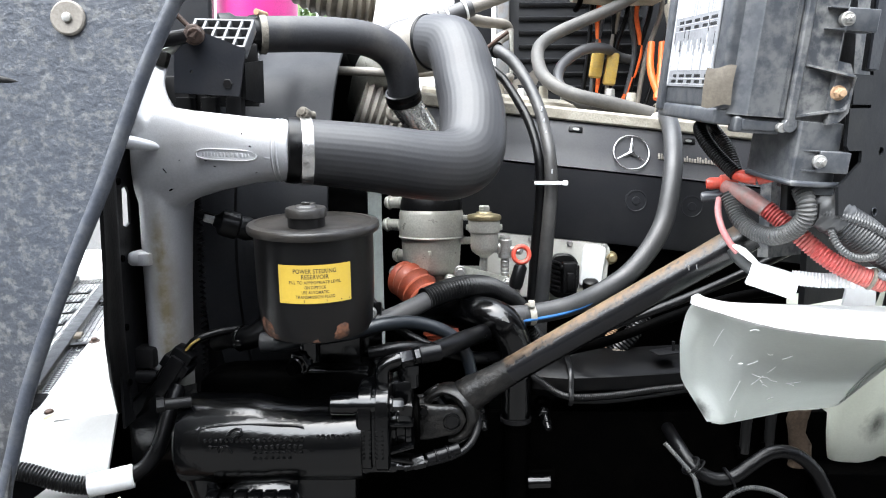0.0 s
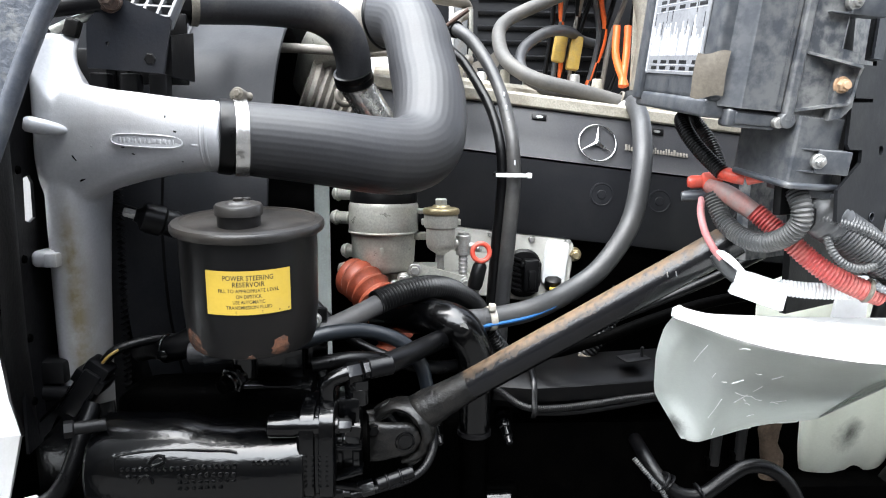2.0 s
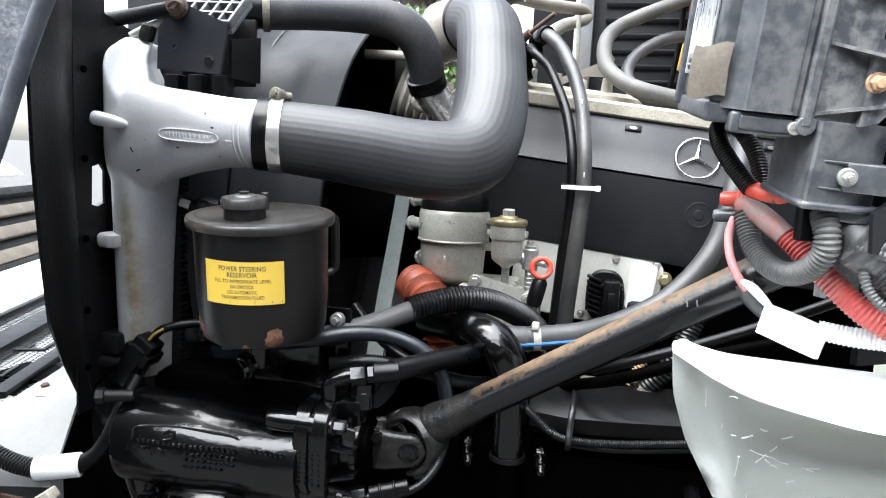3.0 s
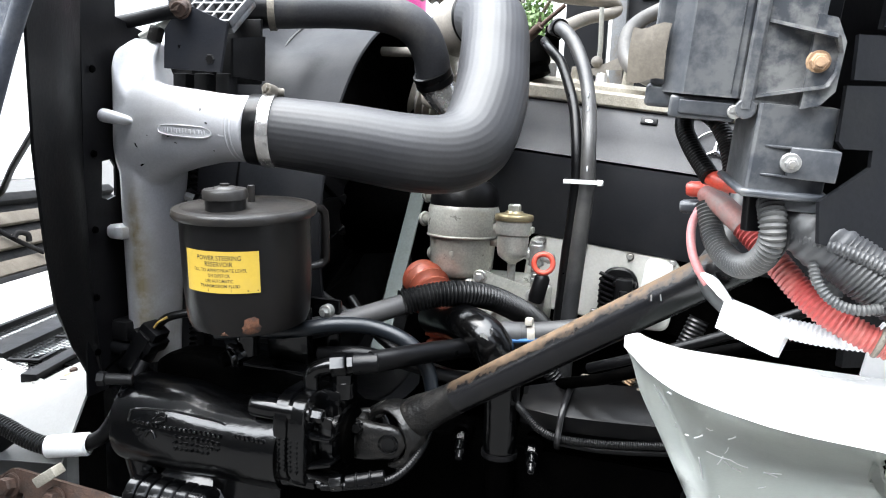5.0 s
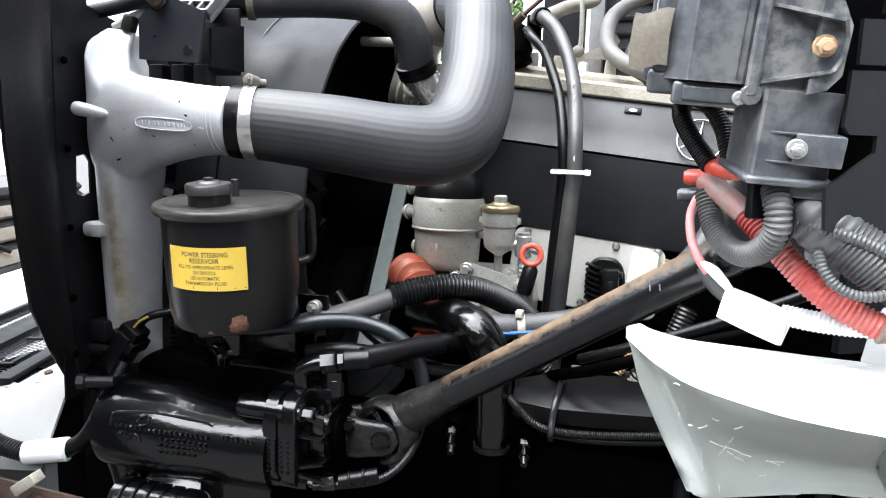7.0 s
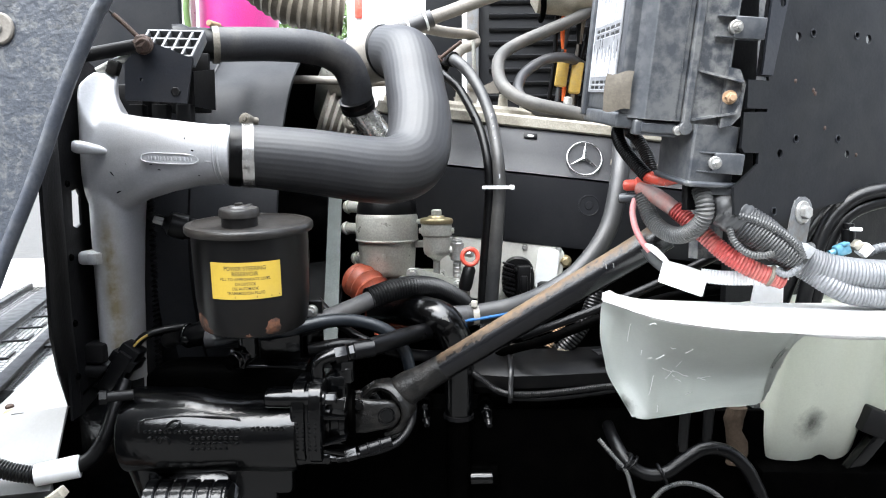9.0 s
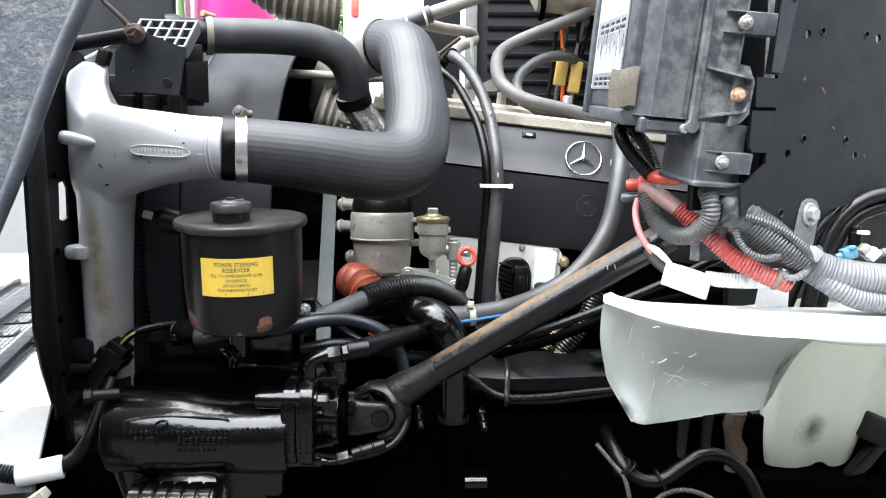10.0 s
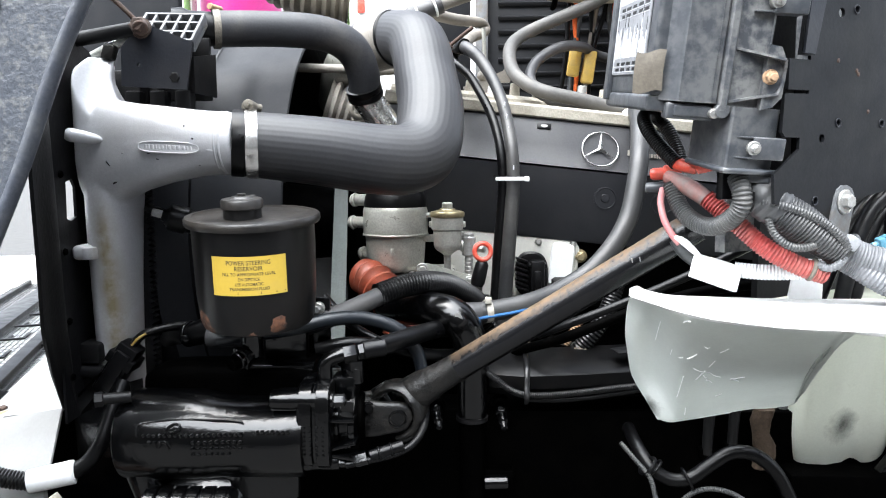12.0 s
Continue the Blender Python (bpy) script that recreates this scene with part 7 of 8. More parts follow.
for tx, ty, h, r in ((-3.2, 15.5, 5.5, 1.9), (3.4, 17.0, 6.5, 2.3), (0.6, 21.0, 7.0, 2.8)):
    t = thing("tree", (tx, ty, 0), "leafy green tree beyond the yard", "tree", "trees beyond the yard")
    part("trunk", tube([(tx, ty, 0), (tx + 0.1, ty, h * 0.3), (tx, ty + 0.1, h * 0.6), (tx + 0.1, ty, h * 0.85)], [0.2, 0.16, 0.11, 0.04], seg=10, step=0.3), "bark", t)
    rnd = random.Random(int(h * 10))
    for k in range(6):
        an = k * 1.05
        part("limb", tube([(tx + 0.05, ty, h * 0.4 + 0.2 * k), (tx + r * 0.4 * math.cos(an), ty + r * 0.4 * math.sin(an), h * 0.55 + 0.25 * k), (tx + r * 0.8 * math.cos(an), ty + r * 0.8 * math.sin(an), h * 0.62 + 0.25 * k)], [0.08, 0.05, 0.02], seg=8, step=0.2), "bark", t)
    verts, faces = [], []
    for k in range(4600):
        d = V(rnd.gauss(0, 1), rnd.gauss(0, 1), rnd.gauss(0, 1)).normalized() * r * rnd.random() ** 0.35
        d *= 0.8 + 0.35 * noise.noise(d * 1.3 + V(tx, ty, 0))
        c = V(tx, ty, h * 0.72) + V(d.x, d.y, d.z * 0.85)
        u = V(rnd.gauss(0, 1), rnd.gauss(0, 1), rnd.gauss(0, 1)).normalized() * rnd.uniform(0.05, 0.10)
        w = u.cross(V(rnd.gauss(0, 1), rnd.gauss(0, 1), rnd.gauss(0, 1))).normalized() * 0.04
        i = len(verts)
        verts += [c - u, c + w, c + u, c - w]
        faces.append((i, i + 1, i + 2, i + 3))
    bm = bmesh.new()
    vs = [bm.verts.new(v) for v in verts]
    for f in faces:
        bm.faces.new([vs[i] for i in f])
    tagged(part("crown", bm, "leaf", t), kind="stuff")
# ---- fuse box and its panel ----
FB = Matrix.Translation((0.371, 0.878, 1.500)) @ pose(0, 0, 0, 7, 4.2, 2)


def fuse_box():
    t = thing("fuse_box", (0.42, 1.0, 1.41), "dusty dark grey plastic fuse box with a worn white sticker", "fuse box")

    def b(lo, hi, bev=0.004):
        return moved(box(lo, hi, bev, 3), FB)

    def slope(pts, z0, z1):
        """An upright block over a drawn floor plan."""
        return moved(loft([[V(x, y, z) for x, y in pts] for z in (z0, z0 + 0.002, z1 - 0.002, z1)]), FB)
    body = part("case", join(b((-0.024, 0.034, 0.004), (0.056, 0.262, 0.34), 0.006), b((-0.026, 0.036, -0.014), (0.052, 0.258, 0.006), 0.004)), "plastic", t)
    # the lid: a flat front with chamfered sides
    lid = part("cover", slope([(0.0040, 0.0190), (0.0065, 0.0165), (0.0500, 0.0165), (0.0530, 0.0190), (0.0530, 0.050), (-0.0215, 0.050), (-0.0215, 0.046)], 0.0, 0.34), "plastic", t)
    part("cover_crease", b((0.0440, 0.0152, 0.004), (0.0452, 0.0172, 0.335), 0.0005), "plastic", lid)
    part("cover_lip", join(b((-0.004, 0.023, -0.021), (0.052, 0.045, -0.0015), 0.003), b((0.004, 0.0205, -0.017), (0.050, 0.024, -0.004), 0.002)), "plastic", lid)
    part("lip_screw", moved(join(cyl((0.0500, 0.023, -0.0115), (0.0500, 0.0125, -0.0115), 0.0058, seg=20), box((0.0465, 0.0118, -0.0121), (0.0535, 0.0128, -0.0109))), FB), "bolt", lid)
    # sticker on the side face: columns of worn print and rows of short marks
    st = part("sticker", b((-0.0262, 0.065, 0.030), (-0.0245, 0.250, 0.34), 0.0003), "sticker", body, "torn grey sticker with rows of white bars")
    rnd = random.Random(21)
    y = 0.071
    while y < 0.226:
        w = rnd.choice((0.0012, 0.0018, 0.0026, 0.0036))
        for z0, z1 in ((0.052, rnd.uniform(0.070, 0.100)), (0.124, rnd.uniform(0.150, 0.196)), (0.206, rnd.uniform(0.225, 0.30))):
            if rnd.random() < 0.88:
                part("print_bar", b((-0.0266, y, z0), (-0.0260, y + w, z1), 0), "sticker_line", st)
            if rnd.random() < 0.25:
                part("print_bar", b((-0.0266, y, z1 + 0.002), (-0.0260, y + 0.0010, z1 + 0.018), 0), "plastic_dark", st, "dark bar of the print")
        y += w + rnd.uniform(0.0006, 0.0020)
    for z in (0.034, 0.0415, 0.106, 0.1145, 0.198):
        part("print_bar", b((-0.02655, 0.071, z - 0.0008), (-0.0260, 0.226, z), 0), "sticker_line", st)
        for k in range(5):
            part("print_bar", b((-0.0267, 0.074 + k * 0.031, z + 0.0008), (-0.0259, 0.092 + k * 0.031 + rnd.uniform(-0.004, 0.004), z + 0.0050), 0), "plastic_dark", st, "dark bar of the print")
    for y0, y1 in ((0.231, 0.2375), (0.2405, 0.248)):
        part("print_bar", b((-0.0266, y0, 0.032), (-0.0260, y1, 0.336), 0), "sticker_line", st)
    flap_rows = []
    for z, k in ((0.006, 0.0), (0.010, 0.2), (0.030, 1.0), (0.047, 0.6), (0.053, 0.0)):
        flap_rows.append([V(-0.0435 + 0.0320 * q - 0.0015 * k, 0.0360 - 0.0090 * q - 0.002 * math.sin(3.1 * q) * k, z + 0.004 * q - 0.002 * math.sin(6 * q)) for q in (0, 0.2, 0.4, 0.6, 0.8, 1.0)])
    part("flap", moved(shell(loft(flap_rows, closed=False), 0.0008), FB), "flap", body, "peeling brown tape flap")
    part("rib", b((-0.031, 0.236, -0.005), (-0.020, 0.262, 0.34), 0.003), "plastic", body)
    # upright rail beside the lid, rounded at its foot
    fl = part("flange", join(slope([(0.0525, 0.012), (0.0545, 0.0095), (0.0610, 0.0095), (0.0635, 0.0125), (0.0635, 0.060), (0.0525, 0.060)], -0.008, 0.34),
                             moved(cyl((0.058, 0.0100, -0.008), (0.058, 0.058, -0.008), 0.0085, seg=24), FB)), "plastic", t)
    # recessed plate with its chamfered ear
    part("back_plate", join(slope([(0.063, 0.0150), (0.102, 0.0150), (0.106, 0.0190), (0.106, 0.060), (0.063, 0.060)], -0.004, 0.34),
                            moved(plate([(0.098, -0.004), (0.112, 0.000), (0.121, 0.012), (0.1215, 0.050), (0.112, 0.068), (0.098, 0.070)], [], 0.030, axes((0, 0.034, 0), (1, 0, 0), (0, 0, 1))), FB)), "plastic", fl)

    def shelf(x0, y0, z0, x1, y1, z1, thick):
        """A thin gusset that grows proud towards its outer end."""
        rows = []
        for f in (0.0, 0.25, 0.5, 0.75, 0.94, 1.0):
            x, yy, z = x0 + (x1 - x0) * f, y0 + (y1 - y0) * f, z0 + (z1 - z0) * f
            rows.append([V(x, yy, z - thick), V(x, yy, z + thick), V(x, 0.034, z + thick), V(x, 0.034, z - thick)])
        return moved(loft(rows), FB)
    part("gusset", shelf(0.0635, 0.0135, 0.0640, 0.112, -0.0120, 0.0535, 0.0014), "plastic", fl)
    part("gusset", shelf(0.0635, 0.0135, 0.0030, 0.112, -0.0020, 0.0150, 0.0014), "plastic", fl)
    part("ear_edge", moved(loft([[V(x, yy, z), V(x + 0.003, yy, z), V(x + 0.003, 0.034, z), V(x, 0.034, z)] for x, yy, z in ((0.1110, -0.0015, 0.0150), (0.1165, 0.0030, 0.0260), (0.1175, 0.0030, 0.0420), (0.1110, -0.0115, 0.0535))]), FB), "plastic", fl)
    part("rusty_bolt", moved(join(cyl((0.1045, 0.0065, 0.034), (0.1045, 0.0035, 0.034), 0.0095, seg=22), hexagon((0.1045, 0.0040, 0.034), (0.1045, -0.0030, 0.034), 0.0070), cyl((0.1045, -0.002, 0.034), (0.1045, -0.007, 0.034), 0.0042)), FB), "rust_pale", fl, "rusty bolt")
    for z in (0.1175, -0.0480):
        tab = part("tab", join(b((0.098, 0.0050, z - 0.0130), (0.1360, 0.034, z + 0.0130), 0.0015), b((0.078, 0.0070, z + 0.0110), (0.099, 0.020, z + 0.0130), 0.0006), b((0.078, 0.0070, z - 0.0130), (0.099, 0.020, z - 0.0110), 0.0006)), "plastic", fl)
        part("screw", moved(join(cyl((0.1000, 0.0130, z), (0.1000, 0.0045, z), 0.0085, seg=24), hexagon((0.1000, 0.0050, z), (0.1000, -0.0005, z), 0.0052), cyl((0.1000, 0.0, z), (0.1000, -0.0045, z), 0.0026, seg=12)), FB), "bolt", tab)
    # lower terminal block over its rounded lip
    plan = [(0.0590, 0.094), (0.0680, 0.0080), (0.0705, 0.0060), (0.108, 0.0125), (0.130, 0.0240), (0.132, 0.0270), (0.132, 0.110), (0.0590, 0.110)]
    low = part("terminal_block", slope(plan, -0.0745, -0.002), "plastic", t)
    part("ledge", moved(tube([V(x, y, z) for x, y, z in ((0.0540, 0.096, -0.0745), (0.0600, 0.045, -0.0750), (0.0655, 0.0045, -0.0755), (0.0690, 0.0010, -0.0757), (0.0740, 0.0010, -0.0757), (0.109, 0.0080, -0.0760), (0.137, 0.0230, -0.0765))], 0.0036, seg=14, step=0.003), FB), "plastic", low, "rounded lip under the terminal block")
    part("ledge_floor", slope([(x + (0.003 if x > 0.1 else -0.002), y - 0.002 if y < 0.09 else y) for x, y in plan], -0.0785, -0.0735), "plastic", low)
    part("lower_shelf", b((0.088, 0.016, -0.090), (0.130, 0.08, -0.0780), 0.002), "plastic", low)
    part("bracket_back", moved(box((0.064, 0.065, -0.05), (0.125, 0.08, 0.30), 0.004), FB), "panel", t)
    return t


fuse_box()

PX, PZ = V(0.85, 0.527, 0).normalized(), V(0, 0, 1)
PM = axes((0.545, 0.932, 1.385), PX, PZ)


def panel():
    t = thing("firewall_panel", (0.70, 1.02, 1.37), "black painted steel panel with punched holes and rust specks", "panel")
    outline = [(-0.062, -0.005), (-0.006, -0.015), (0.040, -0.018), (0.052, -0.008), (0.103, -0.002), (0.281, 0.020), (0.90, 0.03), (0.90, 0.50), (0.018, 0.50), (-0.013, 0.266), (-0.026, 0.172), (-0.006, 0.172), (-0.006, 0.167), (-0.046, 0.166), (-0.046, 0.130), (-0.006, 0.131), (-0.006, 0.127), (-0.052, 0.125), (-0.054, 0.080), (-0.048, 0.074), (-0.020, 0.074), (-0.020, 0.06), (-0.066, 0.03)]
    holes = [(0.052, 0.228, 0.0062), (0.083, 0.235, 0.0042), (0.184, 0.241, 0.0042), (0.214, 0.239, 0.0068), (0.024, 0.074, 0.0056), (0.056, 0.094, 0.0042), (0.152, 0.096, 0.0042), (0.176, 0.075, 0.0056), (0.016, -0.003, 0.0042), (0.30, 0.12, 0.006), (0.33, 0.24, 0.006), (0.10, 0.38, 0.006), (0.24, 0.40, 0.006)]
    sh_ = part("sheet", plate(outline, holes, 0.004, PM), "panel", t)
    part("folded_edge", plate([(-0.026, 0.173), (-0.005, 0.173), (0.020, 0.271), (0.052, 0.50), (0.018, 0.50), (-0.013, 0.266)], [(0.009, 0.266, 0.006)], 0.003, PM @ Matrix.Translation((0, 0, 0.0065))), "face", sh_, "dusty folded edge")
    for x, z in ((0.083, 0.235), (0.184, 0.241), (0.056, 0.094), (0.152, 0.096), (0.016, -0.003)):
        p = PM @ V(x, z, 0.0045)
        part("punched_rim", moved(ring((0, 0, 0), (0, 0, 1), 0.0052, 0.0008, 18, 8), Matrix.Translation(p) @ PM.to_3x3().to_4x4()), "face", sh_)
    for x, z in ((0.199, 0.074), (0.09, 0.16), (0.094, 0.156), (0.12, 0.11), (0.05, 0.17)):
        part("rust_speck", moved(lathe((0, 0, 0.0042), (0, 0, 1), [(0.0032, 0), (0.0022, 0.0007), (0, 0.0009)], 9), PM @ Matrix.Translation((x, z, 0))), "rust", sh_)
    part("big_bolt", moved(join(cyl((0, 0, 0.007), (0, 0, 0.010), 0.0165, seg=32), hexagon((0, 0, 0.010), (0, 0, 0.018), 0.0095)), PM @ Matrix.Translation((0.0736, -0.0053, 0))), "bolt", t, "zinc bolt with a large washer")
    part("hanger", plate([(-0.034, -0.05), (0.010, -0.05), (0.021, -0.004), (0.021, 0.008), (0.015, 0.017), (0.005, 0.021), (-0.006, 0.021), (-0.015, 0.016), (-0.020, 0.006)], [], 0.003, PM @ Matrix.Translation((0.0736, -0.0053, 0.0045))), "hanger", t, "grey hanger strap")
    # dark sheets added so the edge gap and lower holes look shaded
    part("backing", moved(box((-0.10, 0.0, -0.05), (0.03, 0.50, -0.04), 0.002), PM), "plastic_dark", t)
    part("backing", moved(box((0.031, 0.02, -0.05), (0.24, 0.14, -0.04), 0.002), PM), "plastic_dark", t)
    return t


panel()

# ---- wiring below the fuse box ----
t = thing("battery_cable_loop", (0.40, 1.0, 1.40), "black corrugated cable loop with orange ends", "conduit")
part("conduit", tube([(0.407, 0.998, 1.430), (0.398, 1.012, 1.443), (0.387, 1.028, 1.460), (0.378, 1.045, 1.480), (0.380, 1.068, 1.497), (0.394, 1.082, 1.501), (0.410, 1.088, 1.490), (0.422, 1.078, 1.470), (0.428, 1.066, 1.448), (0.432, 1.055, 1.425)], 0.0098, seg=22, corr=(0.0038, 0.0012)), "conduit", t)
part("orange_end", tube([(0.405, 1.006, 1.432), (0.418, 0.992, 1.426), (0.430, 0.985, 1.424)], 0.0085, seg=18), "red", t, "orange-red terminal boot")
part("orange_end", tube([(0.428, 0.975, 1.424), (0.442, 0.965, 1.428)], 0.0085, seg=18), "red", t, "orange-red terminal boot")
t = thing("red_terminal_cap", (0.39, 1.04, 1.40), "red rubber cap on a stud", "terminal cap")
part("cap", lathe((0.385, 1.050, 1.4155), (0.97, -0.2, 0.05), [(0, 0), (0.0065, 0.001), (0.0085, 0.005), (0.0085, 0.018), (0.0115, 0.020), (0.0125, 0.03), (0.0115, 0.042), (0, 0.042)], 24), "red", t)
part("grey_stud", lathe((0.380, 1.055, 1.396), (0.97, -0.2, 0.08), [(0, 0), (0.006, 0.001), (0.0075, 0.004), (0.0075, 0.03), (0.010, 0.032), (0.010, 0.05), (0, 0.05)], 20), "plastic", t, "grey stud cap")
t = thing("taped_boot", (0.43, 0.99, 1.37), "dusty red boot taped over the cable joint", "cable boot")
part("boot", tube([(0.404, 1.030, 1.412), (0.418, 1.012, 1.405), (0.432, 0.995, 1.393), (0.446, 0.978, 1.380)], [0.009, 0.0115, 0.012, 0.0105], seg=22), "red_dusty", t)
t = thing("grey_conduit_loop", (0.44, 0.95, 1.34), "dusty grey split conduit bent in a loop", "conduit")
part("conduit", tube([(0.408, 1.022, 1.402), (0.412, 1.012, 1.383), (0.417, 1.000, 1.367), (0.428, 0.978, 1.353), (0.441, 0.952, 1.349), (0.453, 0.928, 1.358), (0.460, 0.909, 1.376), (0.459, 0.906, 1.395), (0.456, 0.916, 1.413)], 0.0121, seg=24, corr=(0.0042, 0.0020)), "conduit_grey", t)
part("slit", tube([(0.4705, 0.8985, 1.395), (0.4715, 0.9005, 1.376), (0.4635, 0.9165, 1.358), (0.453, 0.936, 1.345)], 0.0012, seg=8), "plastic_dark", t)
t = thing("red_conduit_cable", (0.50, 0.94, 1.28), "red corrugated conduit running to the loom", "conduit")
part("conduit", tube([(0.442, 0.978, 1.384), (0.458, 0.965, 1.368), (0.475, 0.950, 1.350), (0.492, 0.938, 1.332), (0.512, 0.928, 1.316), (0.545, 0.920, 1.300), (0.57, 0.918, 1.292)], 0.0125, seg=24, corr=(0.0044, 0.0017)), "red_conduit", t)
part("end_band", ring((0.553, 0.9195, 1.298), (1, -0.2, -0.35), 0.0122, 0.0028, 26, 8), "tape", t)
t = thing("taped_loom", (0.52, 0.95, 1.32), "dusty grey wire loom wrapped in worn tape", "wire loom")
part("loom", tube([(0.492, 0.928, 1.388), (0.510, 0.925, 1.374), (0.536, 0.921, 1.356), (0.560, 0.918, 1.338), (0.586, 0.917, 1.321)], [0.0205, 0.0235, 0.0245, 0.0225, 0.0200], seg=32, corr=(0.0042, 0.0016)), "loom_grey", t)
part("black_tape", tube([(0.472, 0.940, 1.404), (0.480, 0.934, 1.398), (0.490, 0.929, 1.390), (0.502, 0.9265, 1.380), (0.514, 0.9245, 1.371)], [0.013, 0.0215, 0.0250, 0.0262, 0.0245], seg=30, corr=(0.009, 0.0012)), "loom_grey", t, "black tape wound over the loom")
part("upper_strand", tube([(0.478, 0.915, 1.385), (0.492, 0.908, 1.381), (0.512, 0.903, 1.376), (0.534, 0.900, 1.368), (0.556, 0.898, 1.356), (0.574, 0.898, 1.341), (0.586, 0.902, 1.325)], 0.0060, seg=18, corr=(0.0036, 0.0009)), "loom_grey", t)
part("lower_strand", tube([(0.494, 0.912, 1.362), (0.498, 0.906, 1.347), (0.507, 0.902, 1.335), (0.520, 0.900, 1.328), (0.534, 0.900, 1.327), (0.547, 0.902, 1.330)], 0.0050, seg=16, corr=(0.0036, 0.0011)), "conduit_grey", t, "dusty thin conduit")
part("red_tape", tube([(0.462, 0.925, 1.421), (0.472, 0.918, 1.415)], 0.006, seg=12), "red", t)
t = thing("main_loom", (0.66, 0.92, 1.27), "thick pale grey corrugated loom along the tray", "wire loom")
part("conduit", tube([(0.586, 0.932, 1.324), (0.601, 0.930, 1.316), (0.619, 0.926, 1.309), (0.638, 0.921, 1.304), (0.667, 0.919, 1.300), (0.697, 0.920, 1.298), (0.745, 0.925, 1.296), (0.85, 0.93, 1.29), (1.05, 0.95, 1.28)], 0.0215, seg=30, corr=(0.0044, 0.0016)), "conduit_white", t)
part("lower_conduit", tube([(0.592, 0.93, 1.311), (0.607, 0.925, 1.302), (0.625, 0.915, 1.289), (0.646, 0.911, 1.278), (0.668, 0.911, 1.273), (0.695, 0.912, 1.270), (0.744, 0.92, 1.266), (0.85, 0.925, 1.262), (1.05, 0.945, 1.25)], 0.0145, seg=24, corr=(0.0044, 0.0014)), "conduit_white", t)
tie = part("clip_band", ring((0.594, 0.930, 1.319), (1, -0.2, -0.75), 0.0245, 0.0028, 28, 8, 1.4), "conduit_grey", t, "grey nylon band")
part("clip_head", moved(box((-0.008, -0.006, -0.008), (0.008, 0.008, 0.008), 0.002), pose(0.590, 0.903, 1.333, 0, 35, 0)), "sticker", tie)
part("short_end", tube([(0.556, 0.910, 1.306), (0.563, 0.904, 1.302), (0.572, 0.902, 1.304), (0.581, 0.904, 1.311), (0.588, 0.910, 1.318)], 0.0050, seg=16, corr=(0.0036, 0.0009)), "conduit_white", t, "short white corrugated end")
t = thing("pink_wire", (0.41, 1.0, 1.33), "faded pink wire with a white sleeve end", "wire")
part("wire", tube([(0.400, 1.035, 1.395), (0.394, 1.022, 1.378), (0.396, 1.010, 1.355), (0.404, 1.002, 1.336), (0.414, 0.998, 1.322)], 0.0046, seg=14), "pink", t)
part("white_end", tube([(0.408, 1.0, 1.332), (0.418, 0.994, 1.326), (0.430, 0.985, 1.314), (0.438, 0.98, 1.306)], [0.004, 0.0085, 0.007, 0.003], seg=14, squash=(1, 0.6)), "sleeve", t)
t = thing("white_sleeved_cable", (0.47, 0.99, 1.27), "pale grey cable with a white paper sleeve", "cable")
part("dark_end", tube([(0.412, 1.006, 1.328), (0.420, 1.003, 1.314), (0.432, 1.0, 1.303), (0.445, 0.998, 1.294)], 0.0098, seg=20), "conduit_grey", t)
m = axes((0.432, 1.0, 1.300), V(0.056, -0.025, -0.012), V(0, 0.12, 1))
rows = []
for x, h0, h1, th in ((-0.001, -0.021, 0.0085, 0.012), (0.02, -0.023, 0.0080, 0.014), (0.04, -0.025, 0.0065, 0.013), (0.058, -0.0265, 0.0045, 0.011), (0.061, -0.0255, 0.004, 0.009)):
    rows.append([m @ V(x + 0.003 * (q > 0), z, yy) for q, (z, yy) in enumerate(((h0, -th), (h0 * 0.3 + h1 * 0.2, -th * 1.15), (h1, -th), (h1 + 0.002, 0), (h1, th), (h0, th), (h0 - 0.002, 0)))])
part("paper_sleeve", loft(rows), "sleeve", t, "crumpled white sleeve")
part("conduit", tube([(0.482, 0.980, 1.290), (0.51, 0.970, 1.288), (0.54, 0.960, 1.289), (0.565, 0.948, 1.293), (0.582, 0.938, 1.30)], 0.0105, seg=22, corr=(0.0042, 0.0012)), "conduit_pale", t)

for pts in ([(0.648, 1.03, 1.235), (0.653, 1.03, 1.263), (0.659, 1.03, 1.293), (0.666, 1.03, 1.323), (0.677, 1.03, 1.354), (0.695, 1.03, 1.381), (0.722, 1.03, 1.400), (0.754, 1.03, 1.408), (0.809, 1.04, 1.412), (0.90, 1.06, 1.41)],
            [(0.668, 1.04, 1.235), (0.674, 1.04, 1.262), (0.679, 1.04, 1.296), (0.686, 1.04, 1.326), (0.699, 1.04, 1.355), (0.722, 1.04, 1.378), (0.761, 1.04, 1.392), (0.817, 1.05, 1.397), (0.90, 1.07, 1.39)],
            [(0.628, 1.055, 1.235), (0.642, 1.055, 1.275), (0.655, 1.055, 1.310), (0.672, 1.055, 1.345), (0.694, 1.06, 1.372), (0.724, 1.065, 1.391), (0.766, 1.07, 1.399), (0.835, 1.08, 1.402), (0.91, 1.09, 1.40)]):
    hose_thing("black_cab_hose", pts, 0.0105, "conduit", "black rubber hose bending up to the cab", seg=18)
t = thing("blue_plug", (0.68, 1.0, 1.31), "pale blue wiring plug", "plug")
